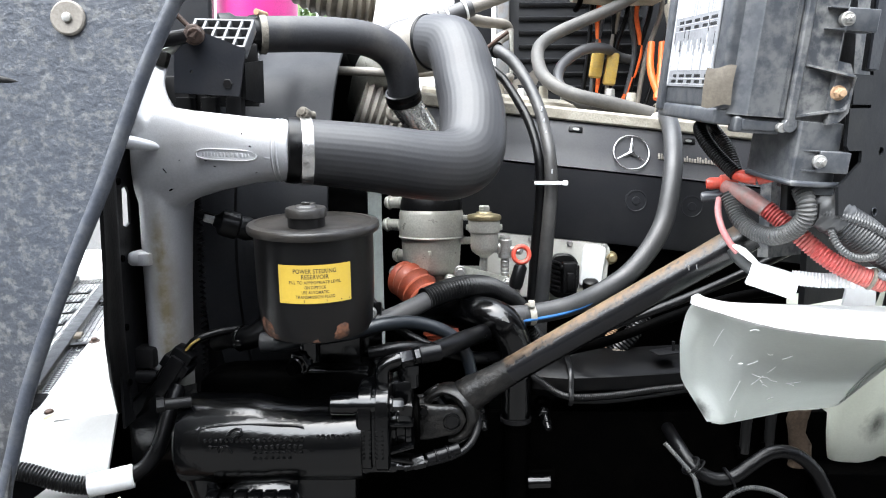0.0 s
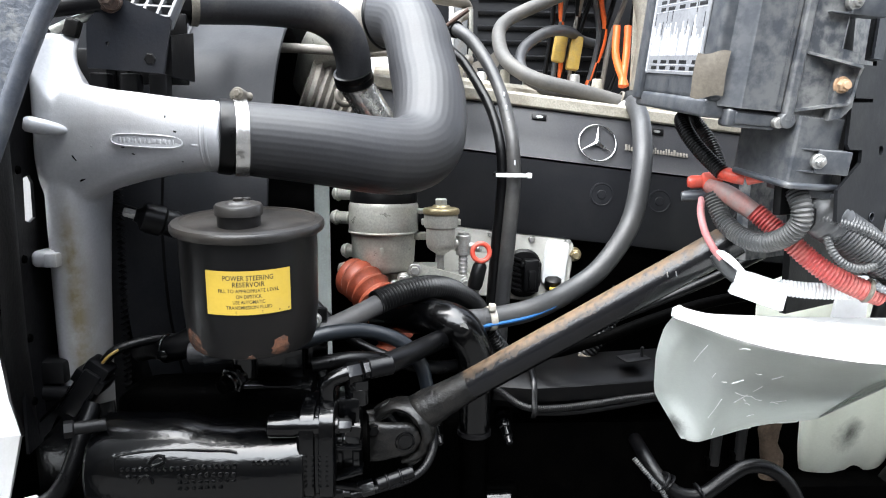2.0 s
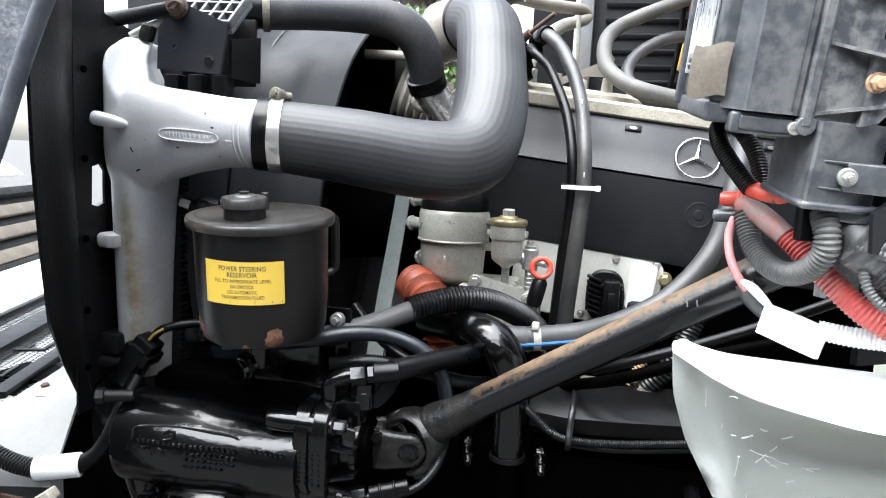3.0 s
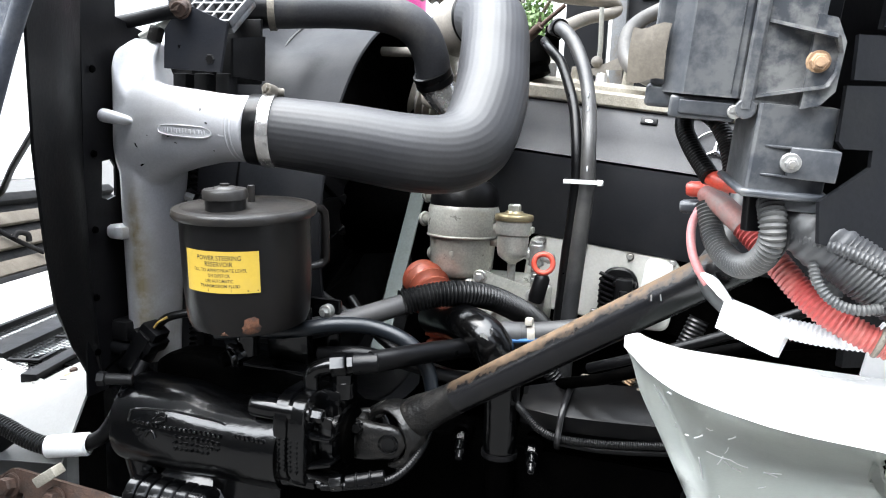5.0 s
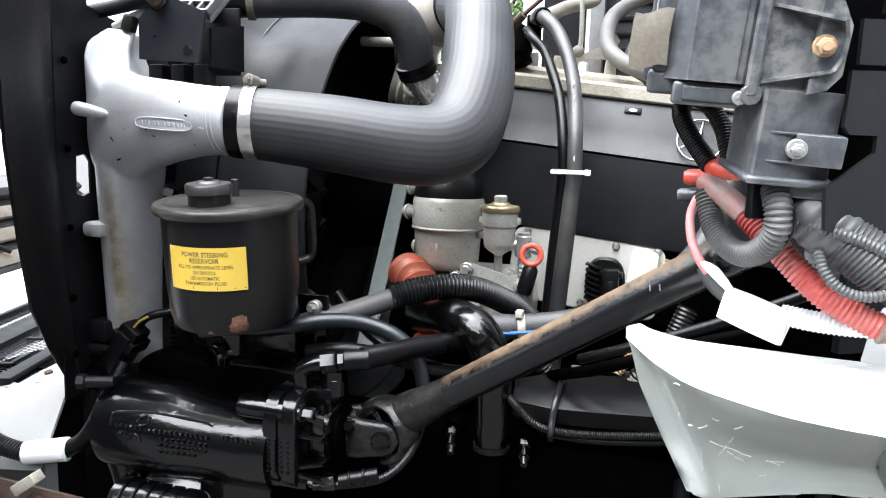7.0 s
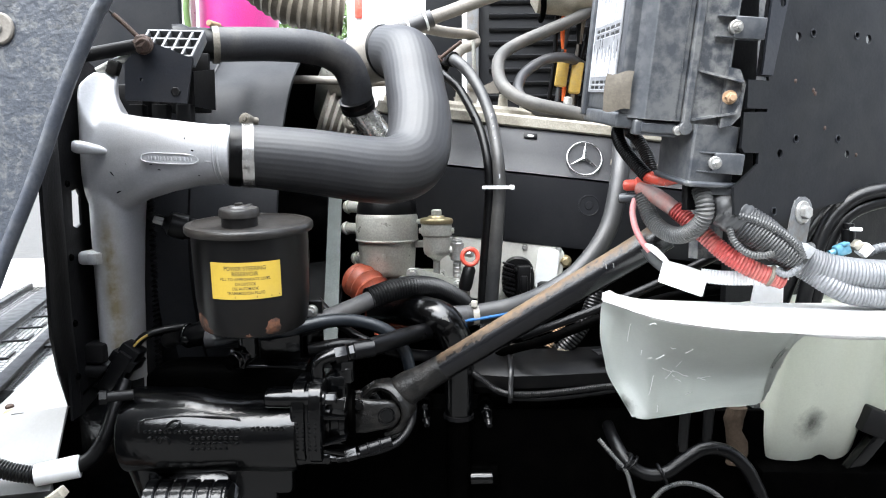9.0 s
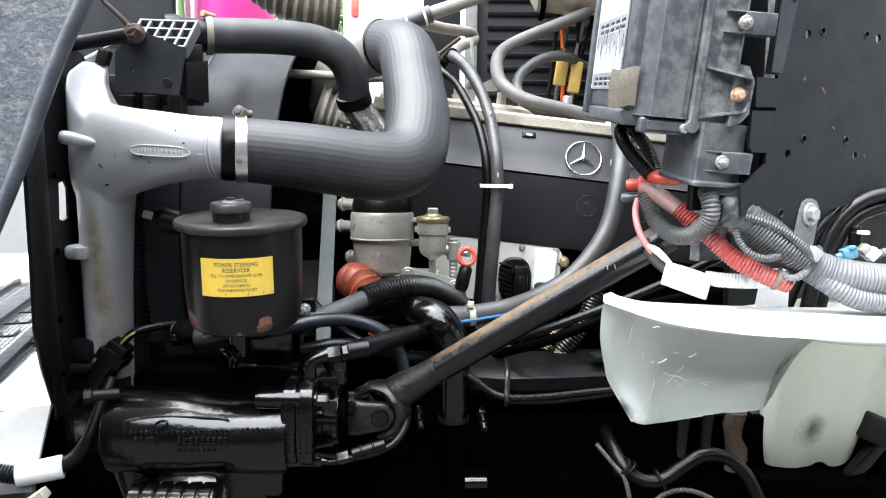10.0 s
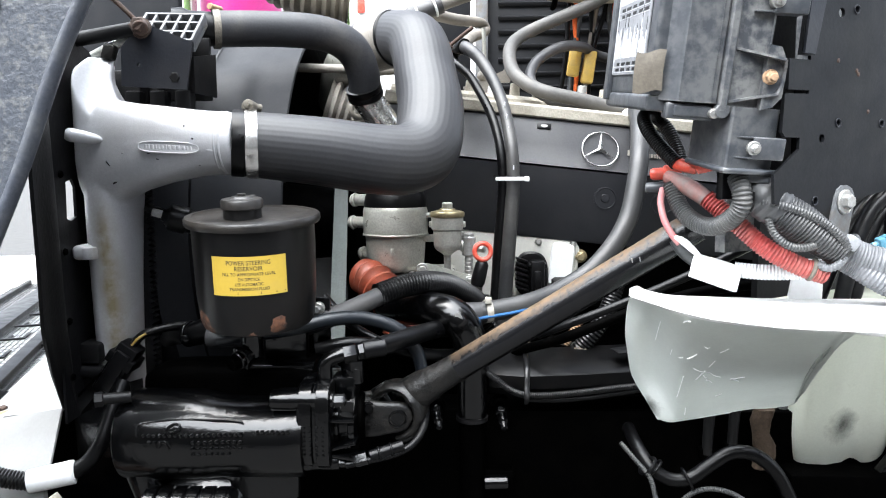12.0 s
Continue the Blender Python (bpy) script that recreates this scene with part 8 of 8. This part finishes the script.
part("body", join(moved(box((-0.010, -0.008, -0.008), (0.010, 0.008, 0.008), 0.003), pose(0.683, 0.995, 1.325, 0, -20, 0)), cyl((0.676, 0.995, 1.323), (0.666, 0.995, 1.319), 0.0045)), "light_blue", t)
part("latch", moved(box((-0.006, -0.010, 0.006), (0.004, 0.004, 0.010), 0.001), pose(0.688, 0.995, 1.326, 0, -20, 0)), "light_blue", t)
t = thing("white_plug", (0.71, 1.0, 1.31), "cream wiring plug with dark cap", "plug")
part("body", moved(box((-0.007, -0.009, -0.009), (0.007, 0.009, 0.009), 0.002), pose(0.717, 1.0, 1.324, 0, 40, 0)), "sleeve", t)
part("shell", moved(box((-0.005, -0.008, -0.007), (0.005, 0.008, 0.007), 0.002), pose(0.706, 1.0, 1.331, 0, 40, 0)), "cream", t)
part("dark_cap", join(cyl((0.705, 1.02, 1.325), (0.704, 1.02, 1.353), 0.0090), cyl((0.704, 1.02, 1.352), (0.704, 1.02, 1.361), 0.0075)), "plastic_dark", t)
part("cap_ring", cyl((0.704, 1.0, 1.351), (0.704, 1.0, 1.356), 0.0082, seg=20), "sleeve", t)
part("cable", tube([(0.722, 1.0, 1.320), (0.74, 1.0, 1.327), (0.765, 1.0, 1.328), (0.83, 1.01, 1.33)], 0.007, seg=14, corr=(0.0040, 0.0010)), "conduit_white", t)


# ---- white tray and washer tank ----
def eased(rows, k):
    """Rows of points with k smooth steps between each two."""
    out = []
    n = len(rows)
    for i in range(n - 1):
        for q in range(k):
            f = q / k
            r = []
            for a, b, c, d in zip(rows[max(i - 1, 0)], rows[i], rows[i + 1], rows[min(i + 2, n - 1)]):
                r.append(0.5 * ((2 * b) + (c - a) * f + (2 * a - 5 * b + 4 * c - d) * f * f + (3 * b - a - 3 * c + d) * f ** 3))
            out.append(r)
    out.append(rows[-1])
    return out


def crossed(rows):
    return [list(r) for r in zip(*rows)]


def thick_skin(grid, thick):
    """A grid of points made into a skin with an even thickness."""
    secs = []
    for i, row in enumerate(grid):
        under = []
        for j, p in enumerate(row):
            along = grid[min(i + 1, len(grid) - 1)][j] - grid[max(i - 1, 0)][j]
            down = row[min(j + 1, len(row) - 1)] - row[max(j - 1, 0)]
            n = along.cross(down)
            under.append(p - n.normalized() * thick * (1 if n.y < 0 else -1))
        secs.append(row + under[::-1])
    return loft(secs)


def tray():
    t = thing("white_splash_tray", (0.6, 1.0, 1.02), "white moulded plastic tray with scuffs under a flat top ledge", "tray")
    # stations along the tray: back edge, front edge, face middle, foot
    S = [((0.340, 0.958, 1.268), (0.340, 0.952, 1.262), (0.355, 1.045, 1.185), (0.382, 1.115, 1.106), (0.418, 1.096, 1.043)),
         ((0.352, 0.968, 1.270), (0.352, 0.918, 1.262), (0.378, 1.010, 1.178), (0.405, 1.085, 1.105), (0.427, 1.078, 1.048)),
         ((0.360, 0.972, 1.266), (0.360, 0.894, 1.262), (0.40, 1.005, 1.175), (0.425, 1.085, 1.105), (0.438, 1.080, 1.047)),
         ((0.372, 0.975, 1.262), (0.372, 0.868, 1.261), (0.425, 1.000, 1.17), (0.445, 1.080, 1.105), (0.453, 1.090, 1.045)),
         ((0.400, 0.980, 1.256), (0.400, 0.824, 1.260), (0.455, 0.985, 1.165), (0.475, 1.080, 1.10), (0.491, 1.120, 1.039)),
         ((0.450, 0.985, 1.253), (0.450, 0.785, 1.260), (0.500, 0.985, 1.165), (0.520, 1.085, 1.10), (0.540, 1.152, 1.035)),
         ((0.485, 0.985, 1.252), (0.483, 0.772, 1.260), (0.560, 0.990, 1.168), (0.575, 1.090, 1.10), (0.590, 1.155, 1.042)),
         ((0.515, 0.985, 1.251), (0.513, 0.766, 1.260), (0.630, 1.000, 1.170), (0.640, 1.095, 1.11), (0.638, 1.148, 1.049))]
    ledge, face = [], []
    for k, (b, f, m1, m2, ft) in enumerate(S):
        b, f, m1, m2, ft = map(Vector, (b, f, m1, m2, ft))
        if k in (1, 2):
            # the end wraps round towards the engine
            o = (V(0.009, -0.024, 0.001), V(0.030, -0.040, 0.002))[k - 1]
            m1, m2, ft = Vector(S[0][2]) + o, Vector(S[0][3]) + o, Vector(S[0][4]) + V(o.x * 0.6, o.y * 0.35, 0.003)
        elif k > 2:
            m1, m2 = f.lerp(ft, 0.44) + V(0, 0.006, 0), f.lerp(ft, 0.74) + V(0, 0.004, 0)
        ledge.append([b + V(0, 0.004, -0.010), b, b.lerp(f, 0.35) + V(0, 0, 0.001), b.lerp(f, 0.7) + V(0, 0, 0.001), f.lerp(b, 0.06), f + V(0, 0.0, -0.004), f.lerp(m1, 0.08) + V(0, 0.004, -0.002)])
        face.append([f.lerp(m1, 0.08) + V(0, 0.004, -0.002), f.lerp(m1, 0.4) + V(0, 0.010, 0.0), m1, m1.lerp(m2, 0.5), m2, m2.lerp(ft, 0.5), ft.lerp(m2, 0.08), ft, ft + V(0.001, 0.006, -0.0005), ft + V(0.002, 0.013, 0.002)])
    for x in (0.58, 0.65, 0.72, 0.86, 1.05, 1.3):
        e = Vector((x, 0.985, 1.250)), Vector((x - 0.008, 0.762 - 0.007 * min(1.0, (x - 0.5) / 0.2) + max(0.0, x - 0.72) * 0.05, 1.259))
        b, f = e
        ledge.append([b + V(0, 0.004, -0.010), b, b.lerp(f, 0.35) + V(0, 0, 0.001), b.lerp(f, 0.7) + V(0, 0, 0.001), f.lerp(b, 0.06), f + V(0, 0, -0.004), f + V(0, 0.014, -0.012)])
    # the face ends in a hollow curve that climbs to the ledge
    for x, ft in ((0.520, V(0.631, 1.104, 1.072)), (0.525, V(0.602, 1.030, 1.113)), (0.529, V(0.558, 0.908, 1.179)), (0.534, V(0.541, 0.835, 1.220))):
        top = V(x, 0.770, 1.2555)
        face.append([top, top.lerp(ft, 0.18), top.lerp(ft, 0.44), top.lerp(ft, 0.59), top.lerp(ft, 0.74), top.lerp(ft, 0.87), top.lerp(ft, 0.98), ft, ft + V(0.003, 0.006, -0.001), ft + V(0.006, 0.013, 0.001)])
    grid = crossed(eased(crossed(eased(face, 5)), 3))
    skin = part("moulding", thick_skin(grid, 0.003), "tray", t)
    part("top_ledge", shell(loft(eased(ledge, 5), closed=False), 0.003), "tray_top", t, "flat white top ledge")
    part("clip", loft([[V(x0, 0.985, z), V(x1, 0.985, z), V(x1, 0.990, z), V(x0, 0.990, z)] for z, x0, x1 in ((1.250, 0.556, 0.600), (1.275, 0.560, 0.600), (1.296, 0.566, 0.602), (1.303, 0.570, 0.598))]), "sleeve", t, "white clip tab")
    # scuffs on the sloping face
    rnd = random.Random(3)

    def on_face(u, v):
        """A point of the face: u in stations along the tray, v from the ledge down."""
        knots = (0.04, 0.18, 0.44, 0.59, 0.74, 0.87, 0.98, 1.0)
        k = max(i for i in range(7) if v >= knots[i] or i == 0)
        a, c = u * 5, 3 * (k + max(0.0, v - knots[k]) / (knots[k + 1] - knots[k]))
        i, j = int(a), min(int(c), 20)
        p = grid[i][j].lerp(grid[i + 1][j], a - i).lerp(grid[i][j + 1].lerp(grid[i + 1][j + 1], a - i), c - j)
        out = (grid[i + 1][j] - grid[i][j]).cross(grid[i][j + 1] - grid[i][j]).normalized()
        return p + out * (0.0032 if out.y < 0 else -0.0032)
    for u0, v0, u1, v1 in ((2.19, 0.38, 2.49, 0.16), (3.40, 0.09, 3.60, 0.06), (2.85, 0.38, 2.94, 0.33), (3.17, 0.37, 3.31, 0.36), (3.48, 0.36, 3.79, 0.32), (4.01, 0.25, 4.13, 0.25), (4.36, 0.28, 4.51, 0.24), (4.13, 0.41, 4.27, 0.35), (3.65, 0.44, 4.16, 0.46), (4.16, 0.46, 4.45, 0.49), (3.73, 0.54, 4.03, 0.45), (4.00, 0.49, 4.09, 0.51), (4.09, 0.54, 4.25, 0.56), (4.70, 0.51, 5.05, 0.48), (4.72, 0.50, 4.94, 0.53), (4.43, 0.72, 4.60, 0.69), (2.94, 0.75, 3.25, 0.52), (3.15, 0.92, 3.23, 0.85)):
        r = rnd.uniform(0.0005, 0.0010)
        p, q = on_face(u0, v0), on_face(u1, v1)
        mid = on_face((u0 + u1) / 2 + rnd.uniform(-0.008, 0.008), (v0 + v1) / 2 + rnd.uniform(-0.012, 0.012))
        part("scuff", tube([p, mid, q], r * 0.8, seg=6, step=0.01), "scratch", skin)
    return t


tray()


def washer_tank():
    t = thing("washer_tank", (0.85, 1.36, 0.88), "milky translucent plastic washer tank with dark stains", "tank")
    secs = []
    for x, yf, z0, z1 in ((0.722, 1.32, 0.905, 1.16), (0.732, 1.300, 0.888, 1.19), (0.775, 1.292, 0.886, 1.21), (0.798, 1.298, 0.886, 1.21), (0.83, 1.306, 0.887, 1.22), (0.862, 1.300, 0.888, 1.22), (0.885, 1.30, 0.905, 1.22), (0.915, 1.31, 0.952, 1.22), (0.97, 1.30, 0.930, 1.22), (1.2, 1.33, 0.90, 1.22)):
        row = []
        for f in range(9):
            z = z0 + (z1 - z0) * f / 8
            y = yf - 0.10 * (f / 8) ** 1.6
            row.append(V(x, y + (0.012 if f == 0 else 0), z))
        row += [V(x, 1.50, z1), V(x, 1.50, z0)]
        secs.append(row)
    skin = eased(secs, 5)
    part("tank_body", loft(skin), "tank", t)
    part("neck_shadow_rib", tube([(0.86, 1.185, 1.215), (0.895, 1.19, 1.175), (0.935, 1.195, 1.14), (0.985, 1.20, 1.125)], [0.004, 0.010, 0.009, 0.004], seg=10), "tank", t)
    part("side_trim", box((0.706, 1.33, 0.885), (0.722, 1.36, 1.10), 0.005), "plastic", t, "grey edge trim")
    return t


washer_tank()
t = thing("tank_cradle", (0.85, 1.30, 0.80), "black steel cradle under the washer tank", "bracket")
part("shelf", box((0.70, 1.26, 0.80), (1.2, 1.50, 0.884), 0.006), "oily", t)
part("arm", moved(box((-0.012, -0.012, -0.075), (0.012, 0.012, 0.075), 0.004), pose(0.905, 1.285, 0.925, 0, 35, 0)), "greasy", t)
t = thing("lower_beam", (1.0, 1.2, 0.82), "dirty dark brown step beam under the cab", "beam")
part("beam", moved(box((-0.16, -0.03, -0.03), (0.3, 0.03, 0.02), 0.006), pose(1.04, 1.30, 0.925, 0, 22, 0)), "rubber_flap", t)

hose_thing("air_brake_hose", [(0.425, 1.330, 0.950), (0.425, 1.26, 0.942), (0.437, 1.215, 0.922), (0.465, 1.20, 0.903), (0.50, 1.195, 0.905), (0.535, 1.195, 0.930), (0.568, 1.195, 0.951), (0.605, 1.195, 0.949), (0.638, 1.195, 0.925), (0.660, 1.195, 0.890), (0.674, 1.195, 0.85), (0.68, 1.2, 0.75)], 0.0115, "black_hose", "glossy black air hose looping by the frame", seg=20)
t = hose_thing("thin_corrugated_line", [(0.386, 1.20, 0.965), (0.410, 1.19, 0.938), (0.432, 1.185, 0.912), (0.442, 1.185, 0.88), (0.452, 1.19, 0.84), (0.46, 1.2, 0.76)], 0.0042, "conduit_grey", "thin dusty corrugated line", "conduit", seg=12, corr=(0.0038, 0.0012))
t = hose_thing("thin_corrugated_line", [(0.480, 1.185, 0.862), (0.500, 1.185, 0.882), (0.53, 1.185, 0.892), (0.565, 1.185, 0.886), (0.595, 1.185, 0.868), (0.615, 1.185, 0.84), (0.63, 1.19, 0.76)], 0.0046, "conduit_grey", "thin dusty corrugated line", "conduit", seg=12, corr=(0.0038, 0.0012))
for p, ax in (((0.432, 1.20, 0.925), (1, 0, -1)), ((0.497, 1.195, 0.905), (1, 0, 0.5)), ((0.445, 1.21, 0.916), (1, -0.3, -1))):
    solid("cable_strap", ring(p, ax, 0.017, 0.0028, 22, 8), "black_hose", "black nylon strap round the hose", "cable tie", "straps on the air hose")

# lines behind the shaft
hose_thing("brake_line", [(0.20, 1.38, 1.07), (0.25, 1.32, 1.10), (0.29, 1.28, 1.122), (0.34, 1.25, 1.150), (0.42, 1.24, 1.185), (0.52, 1.24, 1.215), (0.64, 1.25, 1.23)], 0.009, "oily", "black hose running up behind the shaft", seg=16)
hose_thing("brake_line", [(0.26, 1.35, 1.115), (0.32, 1.32, 1.145), (0.42, 1.30, 1.190), (0.52, 1.28, 1.24), (0.62, 1.28, 1.29)], 0.008, "black_hose", "black hose running up behind the shaft", seg=16)
hose_thing("ridged_hose", [(0.42, 1.42, 1.20), (0.40, 1.41, 1.15), (0.375, 1.40, 1.11), (0.34, 1.40, 1.07)], 0.017, "conduit", "black ridged hose dropping behind the shaft", "conduit", seg=18, corr=(0.007, 0.002))
t = thing("brass_linkage", (0.33, 1.40, 1.06), "rusty brass coloured linkage with a small spring", "linkage")
part("spring", tube([(0.318, 1.40, 1.085), (0.330, 1.40, 1.105), (0.345, 1.40, 1.13)], 0.0085, seg=14, corr=(0.005, 0.003)), "rust_pale", t)
part("lever", join(box((0.30, 1.405, 1.065), (0.355, 1.42, 1.085), 0.004), cyl((0.345, 1.40, 1.06), (0.345, 1.38, 1.075), 0.014), box((0.24, 1.40, 1.065), (0.28, 1.42, 1.085), 0.004)), "slat", t)
part("link", tube([(0.29, 1.40, 1.10), (0.31, 1.40, 1.075), (0.36, 1.40, 1.07)], 0.008, seg=10), "oily", t)

# struts on the frame below the tray
for x, z0 in ((0.565, 0.905), (0.610, 0.915)):
    t = thing("tray_strut", (x, 1.305, z0), "dirty brown-grey steel strut on the frame below the tray", "strut", "struts below the tray")
    part("rod", tube([(x, 1.302, z0), (x + 0.003, 1.300, z0 + 0.08), (x + 0.010, 1.296, z0 + 0.17)], [0.009, 0.010, 0.010], seg=14), "rubber_flap", t)
    part("foot", box((x - 0.014, 1.298, z0 - 0.012), (x + 0.014, 1.3145, z0 + 0.012), 0.004), "oily", t)
t = thing("dirty_cloth_pad", (0.663, 1.300, 0.88), "dirty brown cloth pad stuffed beside the washer tank", "pad")
rnd = random.Random(17)
part("pad", loft([oval((0.662 + 0.006 * math.sin(k * 1.3), 1.296, 0.883 + 0.022 * k), (1, 0, 0), (0, 1, 0), 0.016 + rnd.uniform(-0.004, 0.004), 0.014, 2.4, 18) for k in range(6)]), "pad_cloth", t)

# left-hand sensor plug and cable with white cap
t = thing("sensor_plug", (-0.42, 1.16, 1.06), "black sensor plug on a short cable", "plug")
part("plug", moved(join(box((-0.014, -0.014, -0.045), (0.014, 0.014, 0.030), 0.004), box((-0.018, -0.017, 0.000), (0.018, 0.017, 0.016), 0.002), box((-0.010, -0.018, -0.035), (0.010, -0.012, 0.02), 0.002)), pose(-0.442, 1.157, 1.109, 0, 34, 0) @ Matrix.Scale(1.3, 4)), "plastic_dark", t)
part("cable", tube([(-0.422, 1.16, 1.140), (-0.405, 1.165, 1.157), (-0.370, 1.185, 1.165), (-0.33, 1.21, 1.163)], 0.007, seg=12), "black_hose", t)
part("yellow_wire", tube([(-0.421, 1.150, 1.140), (-0.410, 1.150, 1.152), (-0.398, 1.155, 1.160)], 0.0022, seg=8), "yellow_plug", t)
t = thing("lower_coolant_elbow", (-0.34, 1.20, 1.10), "black rubber elbow with a clamp at the radiator foot", "hose")
part("elbow", tube([(-0.40, 1.24, 1.13), (-0.365, 1.21, 1.148), (-0.335, 1.195, 1.150), (-0.30, 1.20, 1.165), (-0.27, 1.22, 1.20), (-0.25, 1.25, 1.25)], [0.014, 0.018, 0.020, 0.022, 0.026, 0.028], seg=24), "black_hose", t)
part("clamp", join(ring((-0.342, 1.197, 1.150), (1, -0.3, 0.05), 0.020, 0.003), hexagon((-0.342, 1.176, 1.146), (-0.342, 1.170, 1.146), 0.008)), "greasy", t)
t = thing("bumper_cable", (-0.6, 1.05, 0.93), "black corrugated cable with a white paper sleeve", "cable")
part("conduit", tube([(-0.86, 1.03, 0.965), (-0.76, 1.03, 0.985), (-0.69, 1.03, 0.990), (-0.63, 1.035, 0.982), (-0.575, 1.042, 0.962), (-0.535, 1.052, 0.952)], 0.0145, seg=22, corr=(0.005, 0.0018)), "conduit", t)
part("paper_sleeve", lathe((-0.542, 1.050, 0.953), (0.063, 0.022, 0.008), [(0.0125, 0.0), (0.0175, 0.0), (0.0180, 0.025), (0.0185, 0.064), (0.014, 0.066)], 26), "sleeve", t, "white paper sleeve")
part("tail", tube([(-0.485, 1.072, 0.960), (-0.462, 1.082, 0.975), (-0.447, 1.095, 1.005), (-0.440, 1.115, 1.045), (-0.432, 1.14, 1.085)], 0.0125, seg=18), "black_hose", t)
t = thing("splash_plate", (-0.45, 1.15, 0.86), "black sheet steel splash plate by the radiator foot", "plate")
part("sheet", plate([(-0.51, 0.0), (-0.40, 0.0), (-0.40, 0.24), (-0.47, 0.22), (-0.515, 0.17)], [], 0.004, axes((0, 1.14, 0.85), (1, 0, 0), (0, 0, 1))), "greasy", t)
part("edge_wire", tube([(-0.52, 1.128, 1.045), (-0.49, 1.13, 1.075), (-0.465, 1.135, 1.10)], 0.002, seg=8), "oily", t)

# bracket and bright bolt behind the reservoir
t = thing("reservoir_bracket_bolt", (-0.118, 1.175, 1.18), "bright washer bolt on a black bracket", "bolt")
part("bolt", join(cyl((-0.118, 1.185, 1.198), (-0.118, 1.172, 1.198), 0.0105, seg=24), hexagon((-0.118, 1.173, 1.198), (-0.118, 1.163, 1.198), 0.0065)), "bolt", t)
part("bracket", join(box((-0.17, 1.185, 1.10), (-0.10, 1.195, 1.215), 0.003), box((-0.165, 1.15, 1.10), (-0.11, 1.195, 1.11), 0.003)), "greasy", t)
hose_thing("stay_rod", [(-0.396, 1.62, 1.135), (-0.345, 1.62, 1.107), (-0.294, 1.62, 1.079)], 0.0085, "hose_mid", "thin dull grey stay rod", "rod", seg=12)

# unseen near-black floor and walls, added to keep the bay in shade
solid("bay_undertray", box((-0.42, 1.42, 0.70), (1.3, 2.3, 0.72), 0.004), "oily", "near-black sheet added under the engine to keep the bay dark", "undertray", kind="structure")
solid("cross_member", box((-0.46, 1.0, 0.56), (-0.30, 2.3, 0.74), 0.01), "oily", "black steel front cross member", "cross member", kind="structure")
solid("wheel_arch", shell(loft([[V(x, y, z) for x in (-0.3, 0.3, 0.9, 1.4)] for y, z in ((1.312, 0.72), (1.30, 0.45), (1.28, 0.2))], closed=False), 0.006), "oily", "near-black sheet added below the frame to keep the bay dark", "splash wall", kind="structure")
# ---- cab wall, and an unseen wall added behind the camera against sky light ----
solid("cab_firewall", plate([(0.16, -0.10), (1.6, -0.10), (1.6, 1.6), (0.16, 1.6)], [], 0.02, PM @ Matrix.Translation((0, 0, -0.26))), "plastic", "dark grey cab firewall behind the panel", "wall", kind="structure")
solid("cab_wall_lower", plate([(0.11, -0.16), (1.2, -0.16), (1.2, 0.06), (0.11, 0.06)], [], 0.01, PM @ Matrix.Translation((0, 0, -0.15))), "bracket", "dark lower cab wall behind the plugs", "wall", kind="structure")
# sheet added where the far side of the bay shows only shade
solid("far_splash_wall", box((-0.53, 2.20, 0.30), (1.4, 2.215, 1.50), 0.004), "oily", "near-black sheet added to close off the far side of the bay", "splash wall", kind="structure")
# added out of view: cuts low sky light on faces towards the camera
solid("wall_yard", box((-9.0, -4.4, 0.0), (9.0, -4.1, 4.2), 0.02), "asphalt", "unseen dark wall added behind the viewer to hold back sky light", "wall", kind="structure")
